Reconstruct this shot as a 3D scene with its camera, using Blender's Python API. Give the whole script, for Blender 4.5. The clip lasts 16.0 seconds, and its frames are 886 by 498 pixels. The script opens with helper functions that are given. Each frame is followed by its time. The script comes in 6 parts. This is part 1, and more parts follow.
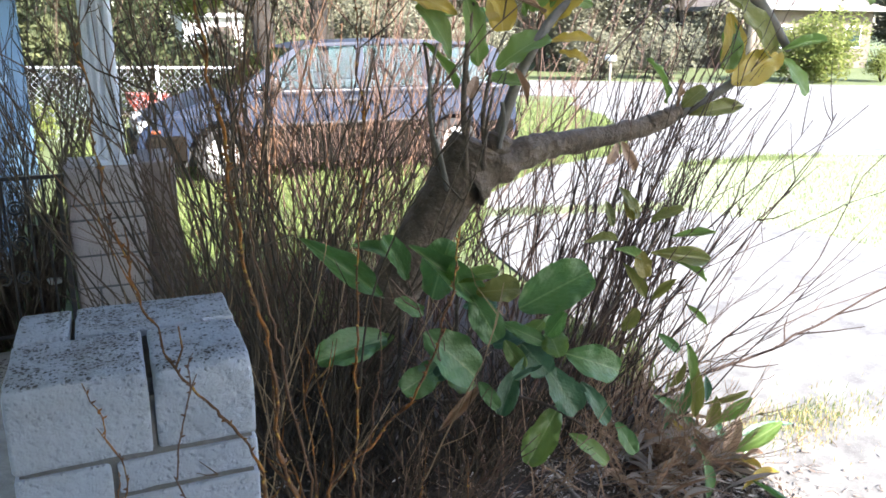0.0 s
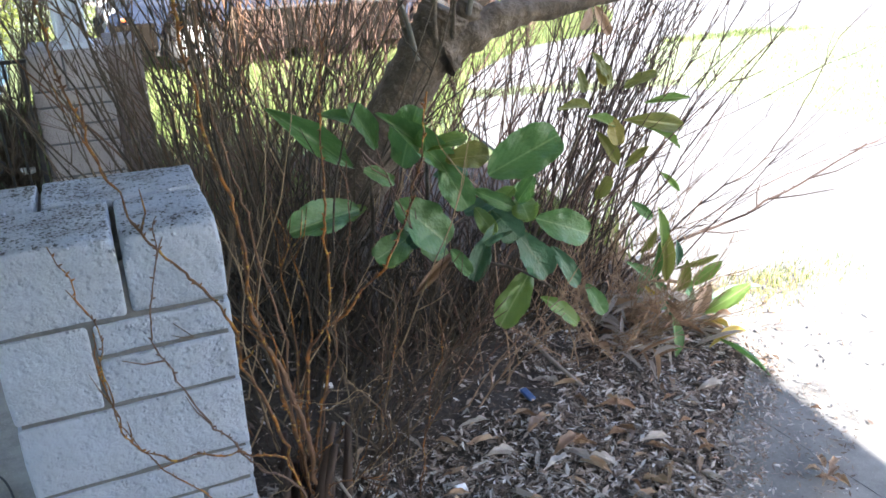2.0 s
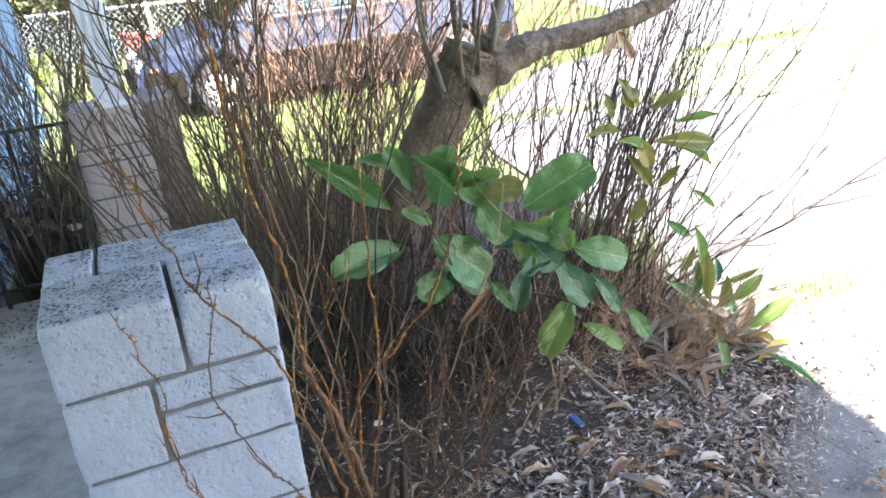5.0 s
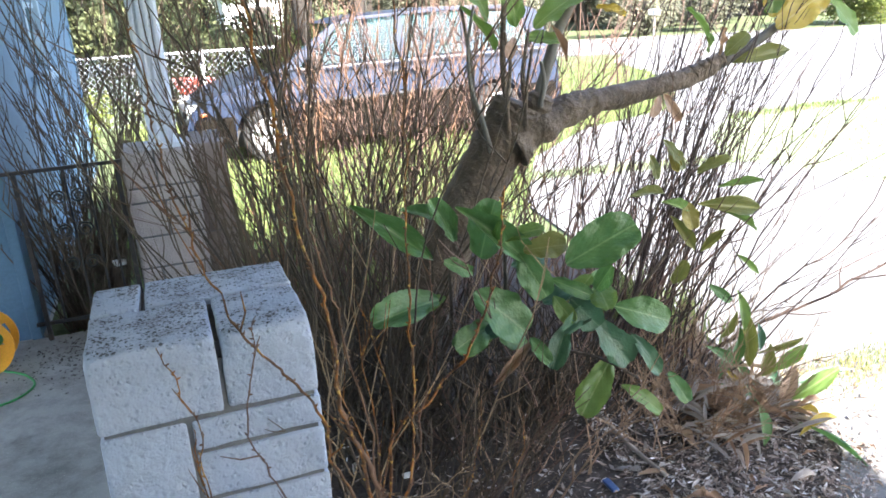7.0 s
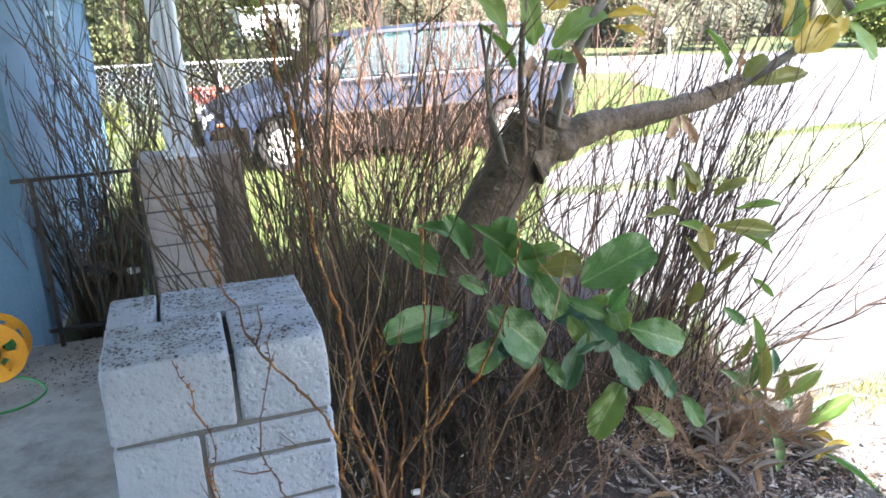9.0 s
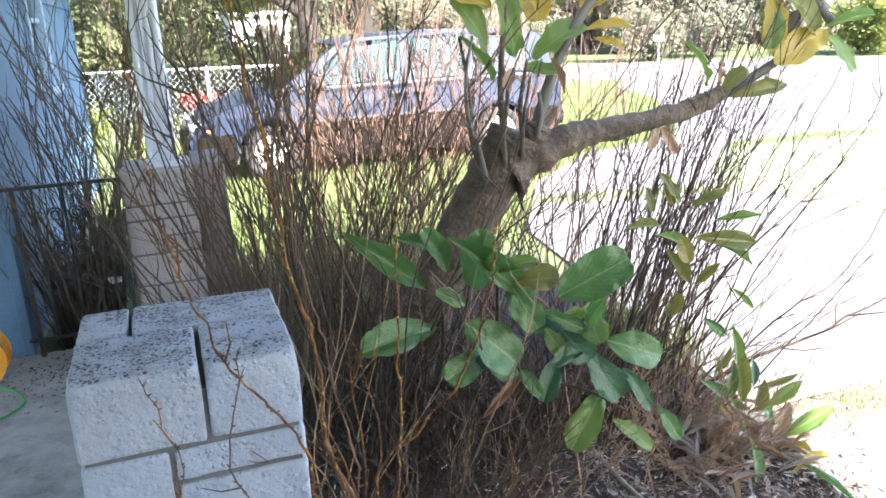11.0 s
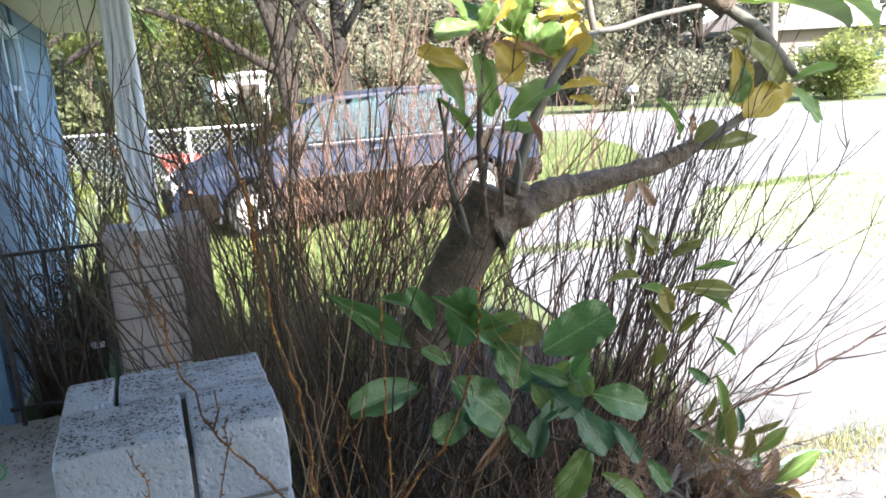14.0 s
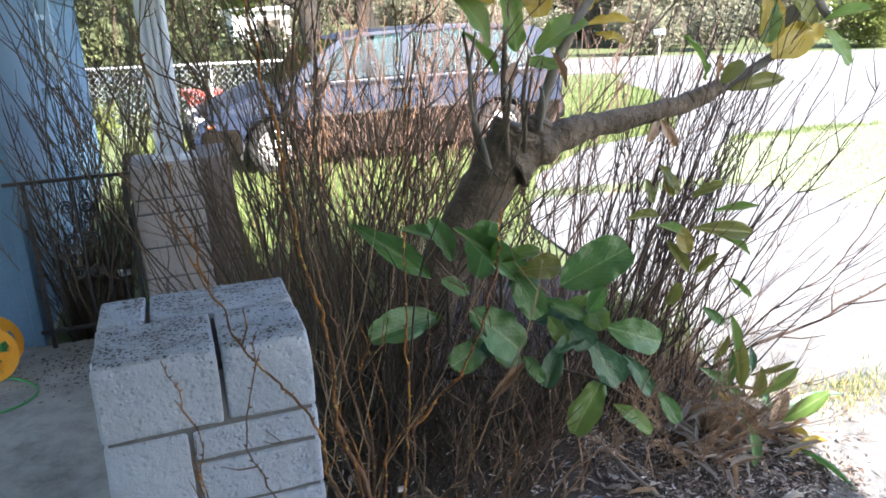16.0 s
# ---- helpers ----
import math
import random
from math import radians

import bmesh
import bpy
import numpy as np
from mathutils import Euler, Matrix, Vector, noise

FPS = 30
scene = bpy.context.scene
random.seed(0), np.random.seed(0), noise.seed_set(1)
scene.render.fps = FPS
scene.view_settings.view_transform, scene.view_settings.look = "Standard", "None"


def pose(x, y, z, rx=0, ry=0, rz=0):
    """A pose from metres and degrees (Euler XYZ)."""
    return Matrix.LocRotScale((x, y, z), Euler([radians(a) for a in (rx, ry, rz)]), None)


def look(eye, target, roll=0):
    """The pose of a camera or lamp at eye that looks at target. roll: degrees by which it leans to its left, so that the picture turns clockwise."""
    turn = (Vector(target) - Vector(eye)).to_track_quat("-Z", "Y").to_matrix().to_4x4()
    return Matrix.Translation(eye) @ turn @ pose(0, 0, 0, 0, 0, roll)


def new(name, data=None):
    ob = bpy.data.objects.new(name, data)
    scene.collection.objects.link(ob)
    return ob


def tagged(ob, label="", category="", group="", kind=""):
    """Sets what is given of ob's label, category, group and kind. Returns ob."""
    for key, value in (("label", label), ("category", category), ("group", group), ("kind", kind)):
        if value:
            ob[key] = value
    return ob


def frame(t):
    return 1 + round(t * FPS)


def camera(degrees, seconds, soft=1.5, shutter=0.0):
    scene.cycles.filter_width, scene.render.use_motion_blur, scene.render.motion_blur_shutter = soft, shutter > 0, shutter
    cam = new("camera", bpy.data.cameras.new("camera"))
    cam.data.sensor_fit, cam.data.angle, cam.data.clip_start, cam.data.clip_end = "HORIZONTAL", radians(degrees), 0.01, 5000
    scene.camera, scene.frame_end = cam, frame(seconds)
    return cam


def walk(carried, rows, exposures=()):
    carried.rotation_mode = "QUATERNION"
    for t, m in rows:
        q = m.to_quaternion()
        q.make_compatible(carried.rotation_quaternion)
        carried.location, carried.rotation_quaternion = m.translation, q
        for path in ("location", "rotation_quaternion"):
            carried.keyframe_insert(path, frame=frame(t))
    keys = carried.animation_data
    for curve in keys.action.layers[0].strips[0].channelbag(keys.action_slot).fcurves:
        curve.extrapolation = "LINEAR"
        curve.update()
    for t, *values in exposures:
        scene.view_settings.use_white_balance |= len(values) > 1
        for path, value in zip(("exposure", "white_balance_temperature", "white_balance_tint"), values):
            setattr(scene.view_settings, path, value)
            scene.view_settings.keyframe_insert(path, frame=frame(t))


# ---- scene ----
cam = camera(59.9, 16.0, soft=1.7)
PATH = [
    (0, (-0.236, -1.648, 1.756), (0.521, 0.122, 1.214), 0.2),
    (0.5, (-0.247, -1.691, 1.763), (0.502, 0.1, 1.284), -3.7),
    (1, (-0.22, -1.706, 1.76), (0.492, 0.062, 1.157), -2.4),
    (1.5, (-0.21, -1.696, 1.746), (0.514, 0.034, 1.05), -3.4),
    (2, (-0.197, -1.703, 1.689), (0.547, -0.031, 0.882), -1.2),
    (2.5, (-0.199, -1.683, 1.635), (0.577, -0.121, 0.657), 0.7),
    (3, (-0.201, -1.678, 1.629), (0.552, -0.148, 0.585), -1.0),
    (3.5, (-0.202, -1.678, 1.646), (0.559, -0.092, 0.695), -2.2),
    (4, (-0.201, -1.685, 1.72), (0.557, -0.021, 0.908), -5.7),
    (4.5, (-0.21, -1.698, 1.724), (0.521, -0.016, 0.928), -5.5),
    (5, (-0.225, -1.714, 1.747), (0.454, 0.012, 0.997), -5.8),
    (5.2, (-0.231, -1.709, 1.755), (0.433, 0.043, 1.056), -5.5),
    (7.3, (-0.251, -1.706, 1.746), (0.381, 0.089, 1.133), -3.6),
    (7.5, (-0.251, -1.697, 1.747), (0.396, 0.087, 1.117), -3.6),
    (8, (-0.246, -1.706, 1.752), (0.328, 0.109, 1.138), -3.7),
    (8.5, (-0.258, -1.703, 1.756), (0.327, 0.117, 1.168), -3.5),
    (9, (-0.265, -1.697, 1.758), (0.343, 0.118, 1.178), -2.7),
    (9.5, (-0.268, -1.71, 1.761), (0.318, 0.119, 1.204), -2.0),
    (9.7, (-0.264, -1.715, 1.759), (0.331, 0.108, 1.191), -2.0),
    (11.8, (-0.202, -1.696, 1.798), (0.47, 0.103, 1.24), -3.0),
    (12, (-0.207, -1.701, 1.803), (0.517, 0.104, 1.336), -2.6),
    (12.5, (-0.219, -1.715, 1.806), (0.48, 0.111, 1.383), -3.3),
    (13, (-0.222, -1.727, 1.807), (0.479, 0.095, 1.373), -3.1),
    (13.5, (-0.222, -1.729, 1.808), (0.505, 0.084, 1.381), -3.3),
    (14, (-0.226, -1.727, 1.808), (0.463, 0.098, 1.367), -3.7),
    (14.5, (-0.225, -1.722, 1.806), (0.468, 0.091, 1.324), -3.4),
    (15, (-0.231, -1.739, 1.805), (0.458, 0.072, 1.309), -3.7),
    (15.5, (-0.228, -1.737, 1.801), (0.455, 0.074, 1.294), -3.6),
    (16, (-0.254, -1.767, 1.783), (0.371, 0.042, 1.203), -2.7),
]
walk(cam, [(t, look(eye, target, roll)) for t, eye, target, roll in PATH],
     [(0, 2.62, 6450, 15), (1.5, 2.77, 6450, 15), (2.5, 3.30, 6450, 15), (3.5, 3.64, 6450, 15), (5.2, 3.44, 6450, 15),
      (7.5, 3.16, 6450, 15), (9.7, 3.23, 6450, 15), (11.8, 3.34, 6450, 15), (12.1, 3.20, 6450, 15), (12.5, 2.72, 6450, 15), (16, 2.71, 6450, 15)])

# ---- light ----
SUN_DIR = Vector((0.27, -0.79, 0.60)).normalized()
SUN_EL = math.asin(SUN_DIR.z)
SUN_ROT = math.atan2(SUN_DIR.x, SUN_DIR.y)
world = bpy.data.worlds.new("sky")
scene.world = world
world.use_nodes = True
wn = world.node_tree
sky = wn.nodes.new("ShaderNodeTexSky")
sky.sky_type = "NISHITA"
sky.sun_disc = False
sky.sun_elevation, sky.sun_rotation = SUN_EL, SUN_ROT
wn.nodes["Background"].inputs["Strength"].default_value = 0.15
wn.links.new(sky.outputs[0], wn.nodes["Background"].inputs["Color"])
sun = new("sun", bpy.data.lights.new("sun", "SUN"))
sun.data.energy, sun.data.angle, sun.data.color = 4.5, radians(0.55), (1.0, 0.95, 0.86)
sun.matrix_basis = look(SUN_DIR * 30, (0, 0, 0))


# ---- materials ----
class Nodes:
    """A small builder of node materials."""

    def __init__(self, name, rough=0.8, metal=0.0, spec=0.5):
        self.m = bpy.data.materials.new(name)
        self.m.use_nodes = True
        self.t = self.m.node_tree
        self.b = self.t.nodes["Principled BSDF"]
        self.b.inputs["Roughness"].default_value = rough
        self.b.inputs["Metallic"].default_value = metal
        self.b.inputs["Specular IOR Level"].default_value = spec
        self.co = self.t.nodes.new("ShaderNodeTexCoord").outputs["Object"]

    def node(self, kind, **inputs):
        n = self.t.nodes.new(kind)
        for k, v in inputs.items():
            self.put(n.inputs[k.replace("_", " ")], v)
        return n

    def put(self, socket, v):
        if isinstance(v, bpy.types.NodeSocket):
            self.t.links.new(v, socket)
        else:
            socket.default_value = v

    def noise(self, scale, detail=4.0, rough=0.6, vec=None):
        return self.node("ShaderNodeTexNoise", Vector=vec or self.co, Scale=scale, Detail=detail, Roughness=rough).outputs["Fac"]

    def ramp(self, fac, lo, hi, a=0.0, b=1.0):
        n = self.node("ShaderNodeMapRange", Value=fac)
        for i, v in zip((1, 2, 3, 4), (lo, hi, a, b)):
            n.inputs[i].default_value = v
        return n.outputs[0]

    def mix(self, fac, a, b):
        n = self.t.nodes.new("ShaderNodeMix")
        n.data_type = "RGBA"
        self.put(n.inputs[0], fac)
        self.put(n.inputs[6], a if isinstance(a, bpy.types.NodeSocket) else (*a, 1))
        self.put(n.inputs[7], b if isinstance(b, bpy.types.NodeSocket) else (*b, 1))
        return n.outputs[2]

    def mathn(self, op, a, b=0.0):
        n = self.t.nodes.new("ShaderNodeMath")
        n.operation = op
        self.put(n.inputs[0], a)
        self.put(n.inputs[1], b)
        return n.outputs[0]

    def color(self, c):
        self.put(self.b.inputs["Base Color"], c if isinstance(c, bpy.types.NodeSocket) else (*c, 1))
        return self

    def bump(self, height, strength=0.5, distance=0.01):
        n = self.node("ShaderNodeBump", Height=height, Strength=strength, Distance=distance)
        self.put(self.b.inputs["Normal"], n.outputs[0])
        return self

    def piece(self):
        return self.t.nodes.new("ShaderNodeObjectInfo").outputs["Random"]

    def island(self):
        return self.t.nodes.new("ShaderNodeNewGeometry").outputs["Random Per Island"]


def simple(name, a, b, scale=8.0, rough=0.8, metal=0.0, bump=0.3, dist=0.004, fine=90.0, spec=0.5, by=""):
    """Two colours mixed by a broad and a fine grain, with relief."""
    n = Nodes(name, rough, metal, spec)
    big, small = n.noise(scale), n.noise(fine, 3)
    c = n.mix(n.ramp(big, 0.3, 0.7), a, b)
    c = n.mix(n.ramp(small, 0.35, 0.75, 0, 0.35), c, tuple(x * 0.55 for x in a))
    if by:
        r = n.piece() if by == "piece" else n.island()
        c = n.mix(n.ramp(r, 0, 1, 0, 0.5), c, tuple(x * 0.6 for x in b))
    n.color(c)
    if bump:
        n.bump(small, bump, dist)
    return n.m


def block_material(name, a, b, mildew=1.0):
    """Painted rough-faced concrete block: blistered relief, with black mildew flecks where water lies on the flat top."""
    n = Nodes(name, 0.75, spec=0.3)
    grain = n.noise(160, 5, 0.7)
    lumps = n.noise(24, 4, 0.6)
    c = n.mix(n.ramp(n.noise(6, 5), 0.32, 0.7), a, b)
    c = n.mix(n.ramp(n.noise(2.2, 3), 0.5, 0.75, 0, 0.3), c, (0.36, 0.33, 0.30))
    geo = n.t.nodes.new("ShaderNodeNewGeometry")
    up = n.t.nodes.new("ShaderNodeSeparateXYZ")
    n.t.links.new(geo.outputs["Normal"], up.inputs[0])
    place = n.t.nodes.new("ShaderNodeSeparateXYZ")
    n.t.links.new(geo.outputs["Position"], place.inputs[0])
    flat = n.mathn("MULTIPLY", n.ramp(up.outputs[2], 0.75, 0.97), n.ramp(place.outputs[2], 1.0, 1.03))
    density = n.ramp(n.noise(4.0, 5, 0.75), 0.42, 0.58, 0.12, 1.0 * mildew)
    film = n.mathn("MULTIPLY", flat, n.ramp(n.noise(8, 5, 0.65), 0.46, 0.62, 0.0, 0.46 * mildew))
    c = n.mix(film, c, (0.15, 0.147, 0.145))
    for scale, size in ((120.0, 0.42), (70.0, 0.40)):
        warp = n.node("ShaderNodeTexNoise", Vector=n.co, Scale=scale * 1.4, Detail=2.0).outputs["Color"]
        spot = n.node("ShaderNodeTexVoronoi", Scale=scale)
        shift = n.t.nodes.new("ShaderNodeMix")
        shift.data_type = "VECTOR"
        shift.inputs[0].default_value = 0.010
        n.t.links.new(n.co, shift.inputs[4])
        n.t.links.new(warp, shift.inputs[5])
        n.t.links.new(shift.outputs[1], spot.inputs["Vector"])
        pick = n.t.nodes.new("ShaderNodeSeparateColor")
        n.t.links.new(spot.outputs["Color"], pick.inputs[0])
        there = n.mathn("LESS_THAN", pick.outputs[0], density)
        fleck = n.mathn("MULTIPLY", n.mathn("MULTIPLY", flat, there), n.ramp(spot.outputs["Distance"], size - 0.12, size, 0.96, 0.0))
        c = n.mix(fleck, c, (0.018, 0.017, 0.016))
    c = n.mix(n.ramp(n.piece(), 0, 1, 0, 0.14), c, (0.45, 0.44, 0.44))
    drops = []
    for scale, keep in ((58.0, 0.66), (88.0, 0.62)):
        drop = n.node("ShaderNodeTexVoronoi", Vector=n.co, Scale=scale)
        pick = n.t.nodes.new("ShaderNodeSeparateColor")
        n.t.links.new(drop.outputs["Color"], pick.inputs[0])
        drops.append(n.mathn("MULTIPLY", n.ramp(drop.outputs["Distance"], 0.08, 0.50, 1.0, 0.0), n.ramp(pick.outputs[1], keep, keep + 0.1)))
    n.color(c)
    h = n.mathn("ADD", n.mathn("MULTIPLY", grain, 0.6), n.mathn("MULTIPLY", n.ramp(lumps, 0.3, 0.7), 0.8))
    h = n.mathn("SUBTRACT", n.mathn("ADD", h, n.mathn("MULTIPLY", drops[1], 1.05)), n.mathn("MULTIPLY", drops[0], 0.45))
    return n.bump(h, 1.0, 0.0065).m


def concrete_material(name, a, b, stain=0.55):
    n = Nodes(name, 0.9, spec=0.2)
    c = n.mix(n.ramp(n.noise(1.6, 5), 0.3, 0.7), a, b)
    c = n.mix(n.ramp(n.noise(4.5, 6, 0.75), 0.42, 0.7, 0, stain), c, tuple(x * 0.45 for x in a))
    c = n.mix(n.ramp(n.noise(160, 2), 0.6, 0.75, 0, 0.5), c, tuple(min(1, x * 1.5) for x in b))
    n.color(c)
    return n.bump(n.noise(120, 4), 0.35, 0.003).m


def leaf_material(name, a, b, vein, thin=0.35, glow=(0.35, 0.42, 0.06)):
    """A broad leaf: paler midrib and side veins, blotches, light coming through."""
    n = Nodes(name, 0.36, spec=0.5)
    sep = n.node("ShaderNodeSeparateXYZ", Vector=n.co)
    ax = n.mathn("ABSOLUTE", sep.outputs[0])
    rib = n.ramp(ax, 0.012, 0.03, 1, 0)
    w = n.mathn("SINE", n.mathn("MULTIPLY", n.mathn("SUBTRACT", sep.outputs[1], n.mathn("MULTIPLY", ax, 0.9)), 62.0))
    side = n.ramp(w, 0.8, 1.0, 0, 0.06)
    c = n.mix(n.ramp(n.noise(3.5), 0.35, 0.7), a, b)
    c = n.mix(n.ramp(n.piece(), 0, 1, 0, 0.45), c, b)
    c = n.mix(n.ramp(n.noise(11, 4, 0.7), 0.62, 0.74, 0, 0.7), c, (0.16, 0.11, 0.035))
    c = n.mix(n.mathn("MAXIMUM", rib, side), c, vein)
    n.color(c)
    n.bump(n.mathn("ADD", n.mathn("MULTIPLY", w, 0.03), n.noise(7, 3)), 0.3, 0.03)
    tr = n.t.nodes.new("ShaderNodeBsdfTranslucent")
    n.put(tr.inputs["Color"], n.mix(0.55, c, glow))
    mx = n.t.nodes.new("ShaderNodeMixShader")
    mx.inputs[0].default_value = thin
    n.t.links.new(n.b.outputs[0], mx.inputs[1])
    n.t.links.new(tr.outputs[0], mx.inputs[2])
    n.t.links.new(mx.outputs[0], n.t.nodes["Material Output"].inputs["Surface"])
    return n.m


def foliage_material(name, a, b, thin=0.3):
    """Small leaves joined in one mesh, each of its own tint."""
    n = Nodes(name, 0.6, spec=0.3)
    c = n.mix(n.island(), a, b)
    c = n.mix(n.ramp(n.noise(0.9), 0.4, 0.7, 0, 0.5), c, tuple(x * 0.5 for x in a))
    n.color(c)
    tr = n.t.nodes.new("ShaderNodeBsdfTranslucent")
    n.put(tr.inputs["Color"], c)
    mx = n.t.nodes.new("ShaderNodeMixShader")
    mx.inputs[0].default_value = thin
    n.t.links.new(n.b.outputs[0], mx.inputs[1])
    n.t.links.new(tr.outputs[0], mx.inputs[2])
    n.t.links.new(mx.outputs[0], n.t.nodes["Material Output"].inputs["Surface"])
    return n.m


def litter_material():
    """Dead leaf crumbs, from near black through brown to bleached grey, each of its own tone."""
    n = Nodes("leaf_crumbs", 0.9, spec=0.2)
    r = n.t.nodes.new("ShaderNodeValToRGB")
    n.t.links.new(n.island(), r.inputs[0])
    stops = ((0.0, (0.085, 0.066, 0.056)), (0.3, (0.17, 0.13, 0.108)), (0.6, (0.28, 0.23, 0.195)), (0.85, (0.43, 0.39, 0.36)), (1.0, (0.62, 0.61, 0.60)))
    while len(r.color_ramp.elements) < len(stops):
        r.color_ramp.elements.new(0.5)
    for e, (p, c) in zip(r.color_ramp.elements, stops):
        e.position, e.color = p, (*c, 1)
    n.color(n.mix(n.ramp(n.noise(60), 0.4, 0.7, 0, 0.4), r.outputs[0], (0.08, 0.055, 0.04)))
    return n.m


def lichen_material():
    """Brown bark with patches of orange and mustard lichen."""
    n = Nodes("stem_lichen", 0.85, spec=0.2)
    c = n.mix(n.ramp(n.noise(30), 0.3, 0.7), (0.085, 0.046, 0.027), (0.155, 0.085, 0.048))
    c = n.mix(n.ramp(n.noise(17, 4), 0.48, 0.62, 0, 0.75), c, (0.34, 0.135, 0.03))
    c = n.mix(n.ramp(n.noise(60, 4), 0.57, 0.66, 0, 0.8), c, (0.46, 0.29, 0.07))
    n.color(c)
    return n.bump(n.noise(120, 4), 0.9, 0.005).m


def pane_material():
    """Thin greenish car glass: mostly seen through, with a sheen."""
    n = Nodes("car_glass", 0.02)
    clear = n.t.nodes.new("ShaderNodeBsdfTransparent")
    clear.inputs[0].default_value = (0.62, 0.78, 0.76, 1)
    sheen = n.t.nodes.new("ShaderNodeBsdfGlossy")
    sheen.inputs["Roughness"].default_value = 0.03
    mx = n.t.nodes.new("ShaderNodeMixShader")
    fr = n.node("ShaderNodeFresnel", IOR=1.55)
    n.t.links.new(fr.outputs[0], mx.inputs[0])
    n.t.links.new(clear.outputs[0], mx.inputs[1])
    n.t.links.new(sheen.outputs[0], mx.inputs[2])
    n.t.links.new(mx.outputs[0], n.t.nodes["Material Output"].inputs["Surface"])
    return n.m


def glass_material():
    n = Nodes("glass", 0.03, spec=0.6).color((0.012, 0.030, 0.034))
    return n.m


BLOCK = block_material("painted_block", (0.415, 0.465, 0.56), (0.33, 0.37, 0.45))
BLOCKTAN = block_material("tan_block", (0.44, 0.385, 0.365), (0.37, 0.325, 0.31), 0.5)
# Block colour with the wing wall's shade put in as brown.
BLOCKSHADE = block_material("shaded_block", (0.25, 0.195, 0.165), (0.19, 0.15, 0.13), 0.5)
MORTAR = simple("mortar", (0.12, 0.12, 0.125), (0.18, 0.18, 0.18), 20, 0.95)
CONCRETE = concrete_material("path_concrete", (0.145, 0.145, 0.143), (0.215, 0.212, 0.206), 0.75)
PORCH = concrete_material("porch_concrete", (0.30, 0.285, 0.26), (0.39, 0.37, 0.34), 0.8)
SOIL = simple("soil", (0.035, 0.027, 0.022), (0.07, 0.054, 0.043), 14, 0.95, bump=0.9, dist=0.02, fine=45)
DIRT = simple("dark_dirt", (0.028, 0.022, 0.018), (0.085, 0.066, 0.053), 30, 0.95, bump=0.6, by="island")
LAWN = simple("lawn_soil", (0.075, 0.105, 0.035), (0.115, 0.14, 0.055), 2.5, 0.95, bump=0.8, dist=0.02, fine=40)
# Turf colour lightened to stand in for the overexposed sunlit lawn.
PALETURF = simple("pale_turf", (0.21, 0.25, 0.145), (0.26, 0.29, 0.185), 2.5, 0.95, bump=0.8, dist=0.02, fine=40)
# Asphalt raised in colour for the road's overexposed brightness.
ASPHALT = simple("asphalt", (0.15, 0.15, 0.15), (0.19, 0.185, 0.18), 1.2, 0.9)
GRASS = foliage_material("grass", (0.125, 0.18, 0.05), (0.265, 0.3, 0.12), 0.35)
# Blades lightened for the same overexposure.
PALEGRASS = foliage_material("pale_grass", (0.24, 0.29, 0.16), (0.33, 0.36, 0.22), 0.35)
SIDING = simple("blue_siding", (0.080, 0.158, 0.24), (0.095, 0.18, 0.265), 3, 0.55, bump=0.2, fine=60, spec=0.35)
BLUETRIM = simple("blue_trim", (0.22, 0.32, 0.41), (0.27, 0.37, 0.46), 4, 0.5, bump=0.15)
WHITE = simple("white_paint", (0.72, 0.78, 0.87), (0.65, 0.71, 0.80), 5, 0.45, bump=0.12)
SOFFIT = simple("soffit", (0.55, 0.50, 0.36), (0.62, 0.56, 0.40), 3, 0.6, bump=0.1)
SHINGLE = simple("roof_shingle", (0.12, 0.11, 0.10), (0.2, 0.18, 0.17), 5, 0.95)
IRON = simple("black_iron", (0.022, 0.022, 0.024), (0.05, 0.04, 0.035), 20, 0.5, 0.3)
BARK = simple("bark", (0.054, 0.041, 0.031), (0.135, 0.107, 0.081), 9, 0.9, bump=1.0, dist=0.02, fine=34)
BARKDARK = simple("tree_bark", (0.015, 0.012, 0.009), (0.032, 0.026, 0.020), 3, 0.95, bump=1.0, dist=0.04, fine=14)
BRANCH = simple("pale_branch", (0.085, 0.082, 0.072), (0.13, 0.125, 0.11), 14, 0.85, bump=0.5)
STEM_BROWN = simple("stem_brown", (0.125, 0.060, 0.031), (0.19, 0.105, 0.058), 12, 0.8, bump=0.5, by="island")
STEM_DARK = simple("stem_dark", (0.088, 0.047, 0.033), (0.135, 0.082, 0.058), 12, 0.85, bump=0.5, by="island")
# Stem colour with shade put in: over the walk and at the roots.
STEM_SHADED = simple("stem_shaded", (0.032, 0.019, 0.014), (0.062, 0.038, 0.028), 12, 0.85, bump=0.5, by="island")
STEM_STRAW = simple("stem_straw", (0.30, 0.20, 0.11), (0.40, 0.29, 0.17), 12, 0.85, bump=0.4, by="island")
STEM_TAN = simple("stem_tan", (0.22, 0.14, 0.088), (0.34, 0.235, 0.155), 12, 0.85, bump=0.4, by="island")
STEM_RED = simple("stem_red", (0.105, 0.057, 0.040), (0.155, 0.095, 0.070), 12, 0.75, bump=0.4, by="island")
STEM_GREY = simple("stem_grey", (0.072, 0.049, 0.030), (0.120, 0.086, 0.056), 12, 0.85, bump=0.5, by="island")
# Nearly black dead stems: the deep shade of the bed is in this colour.
STEM_DEAD_SHADED = simple("stem_dead_shaded", (0.031, 0.023, 0.015), (0.066, 0.049, 0.032), 12, 0.9, bump=0.5, by="island")
STEM_ORANGE = lichen_material()
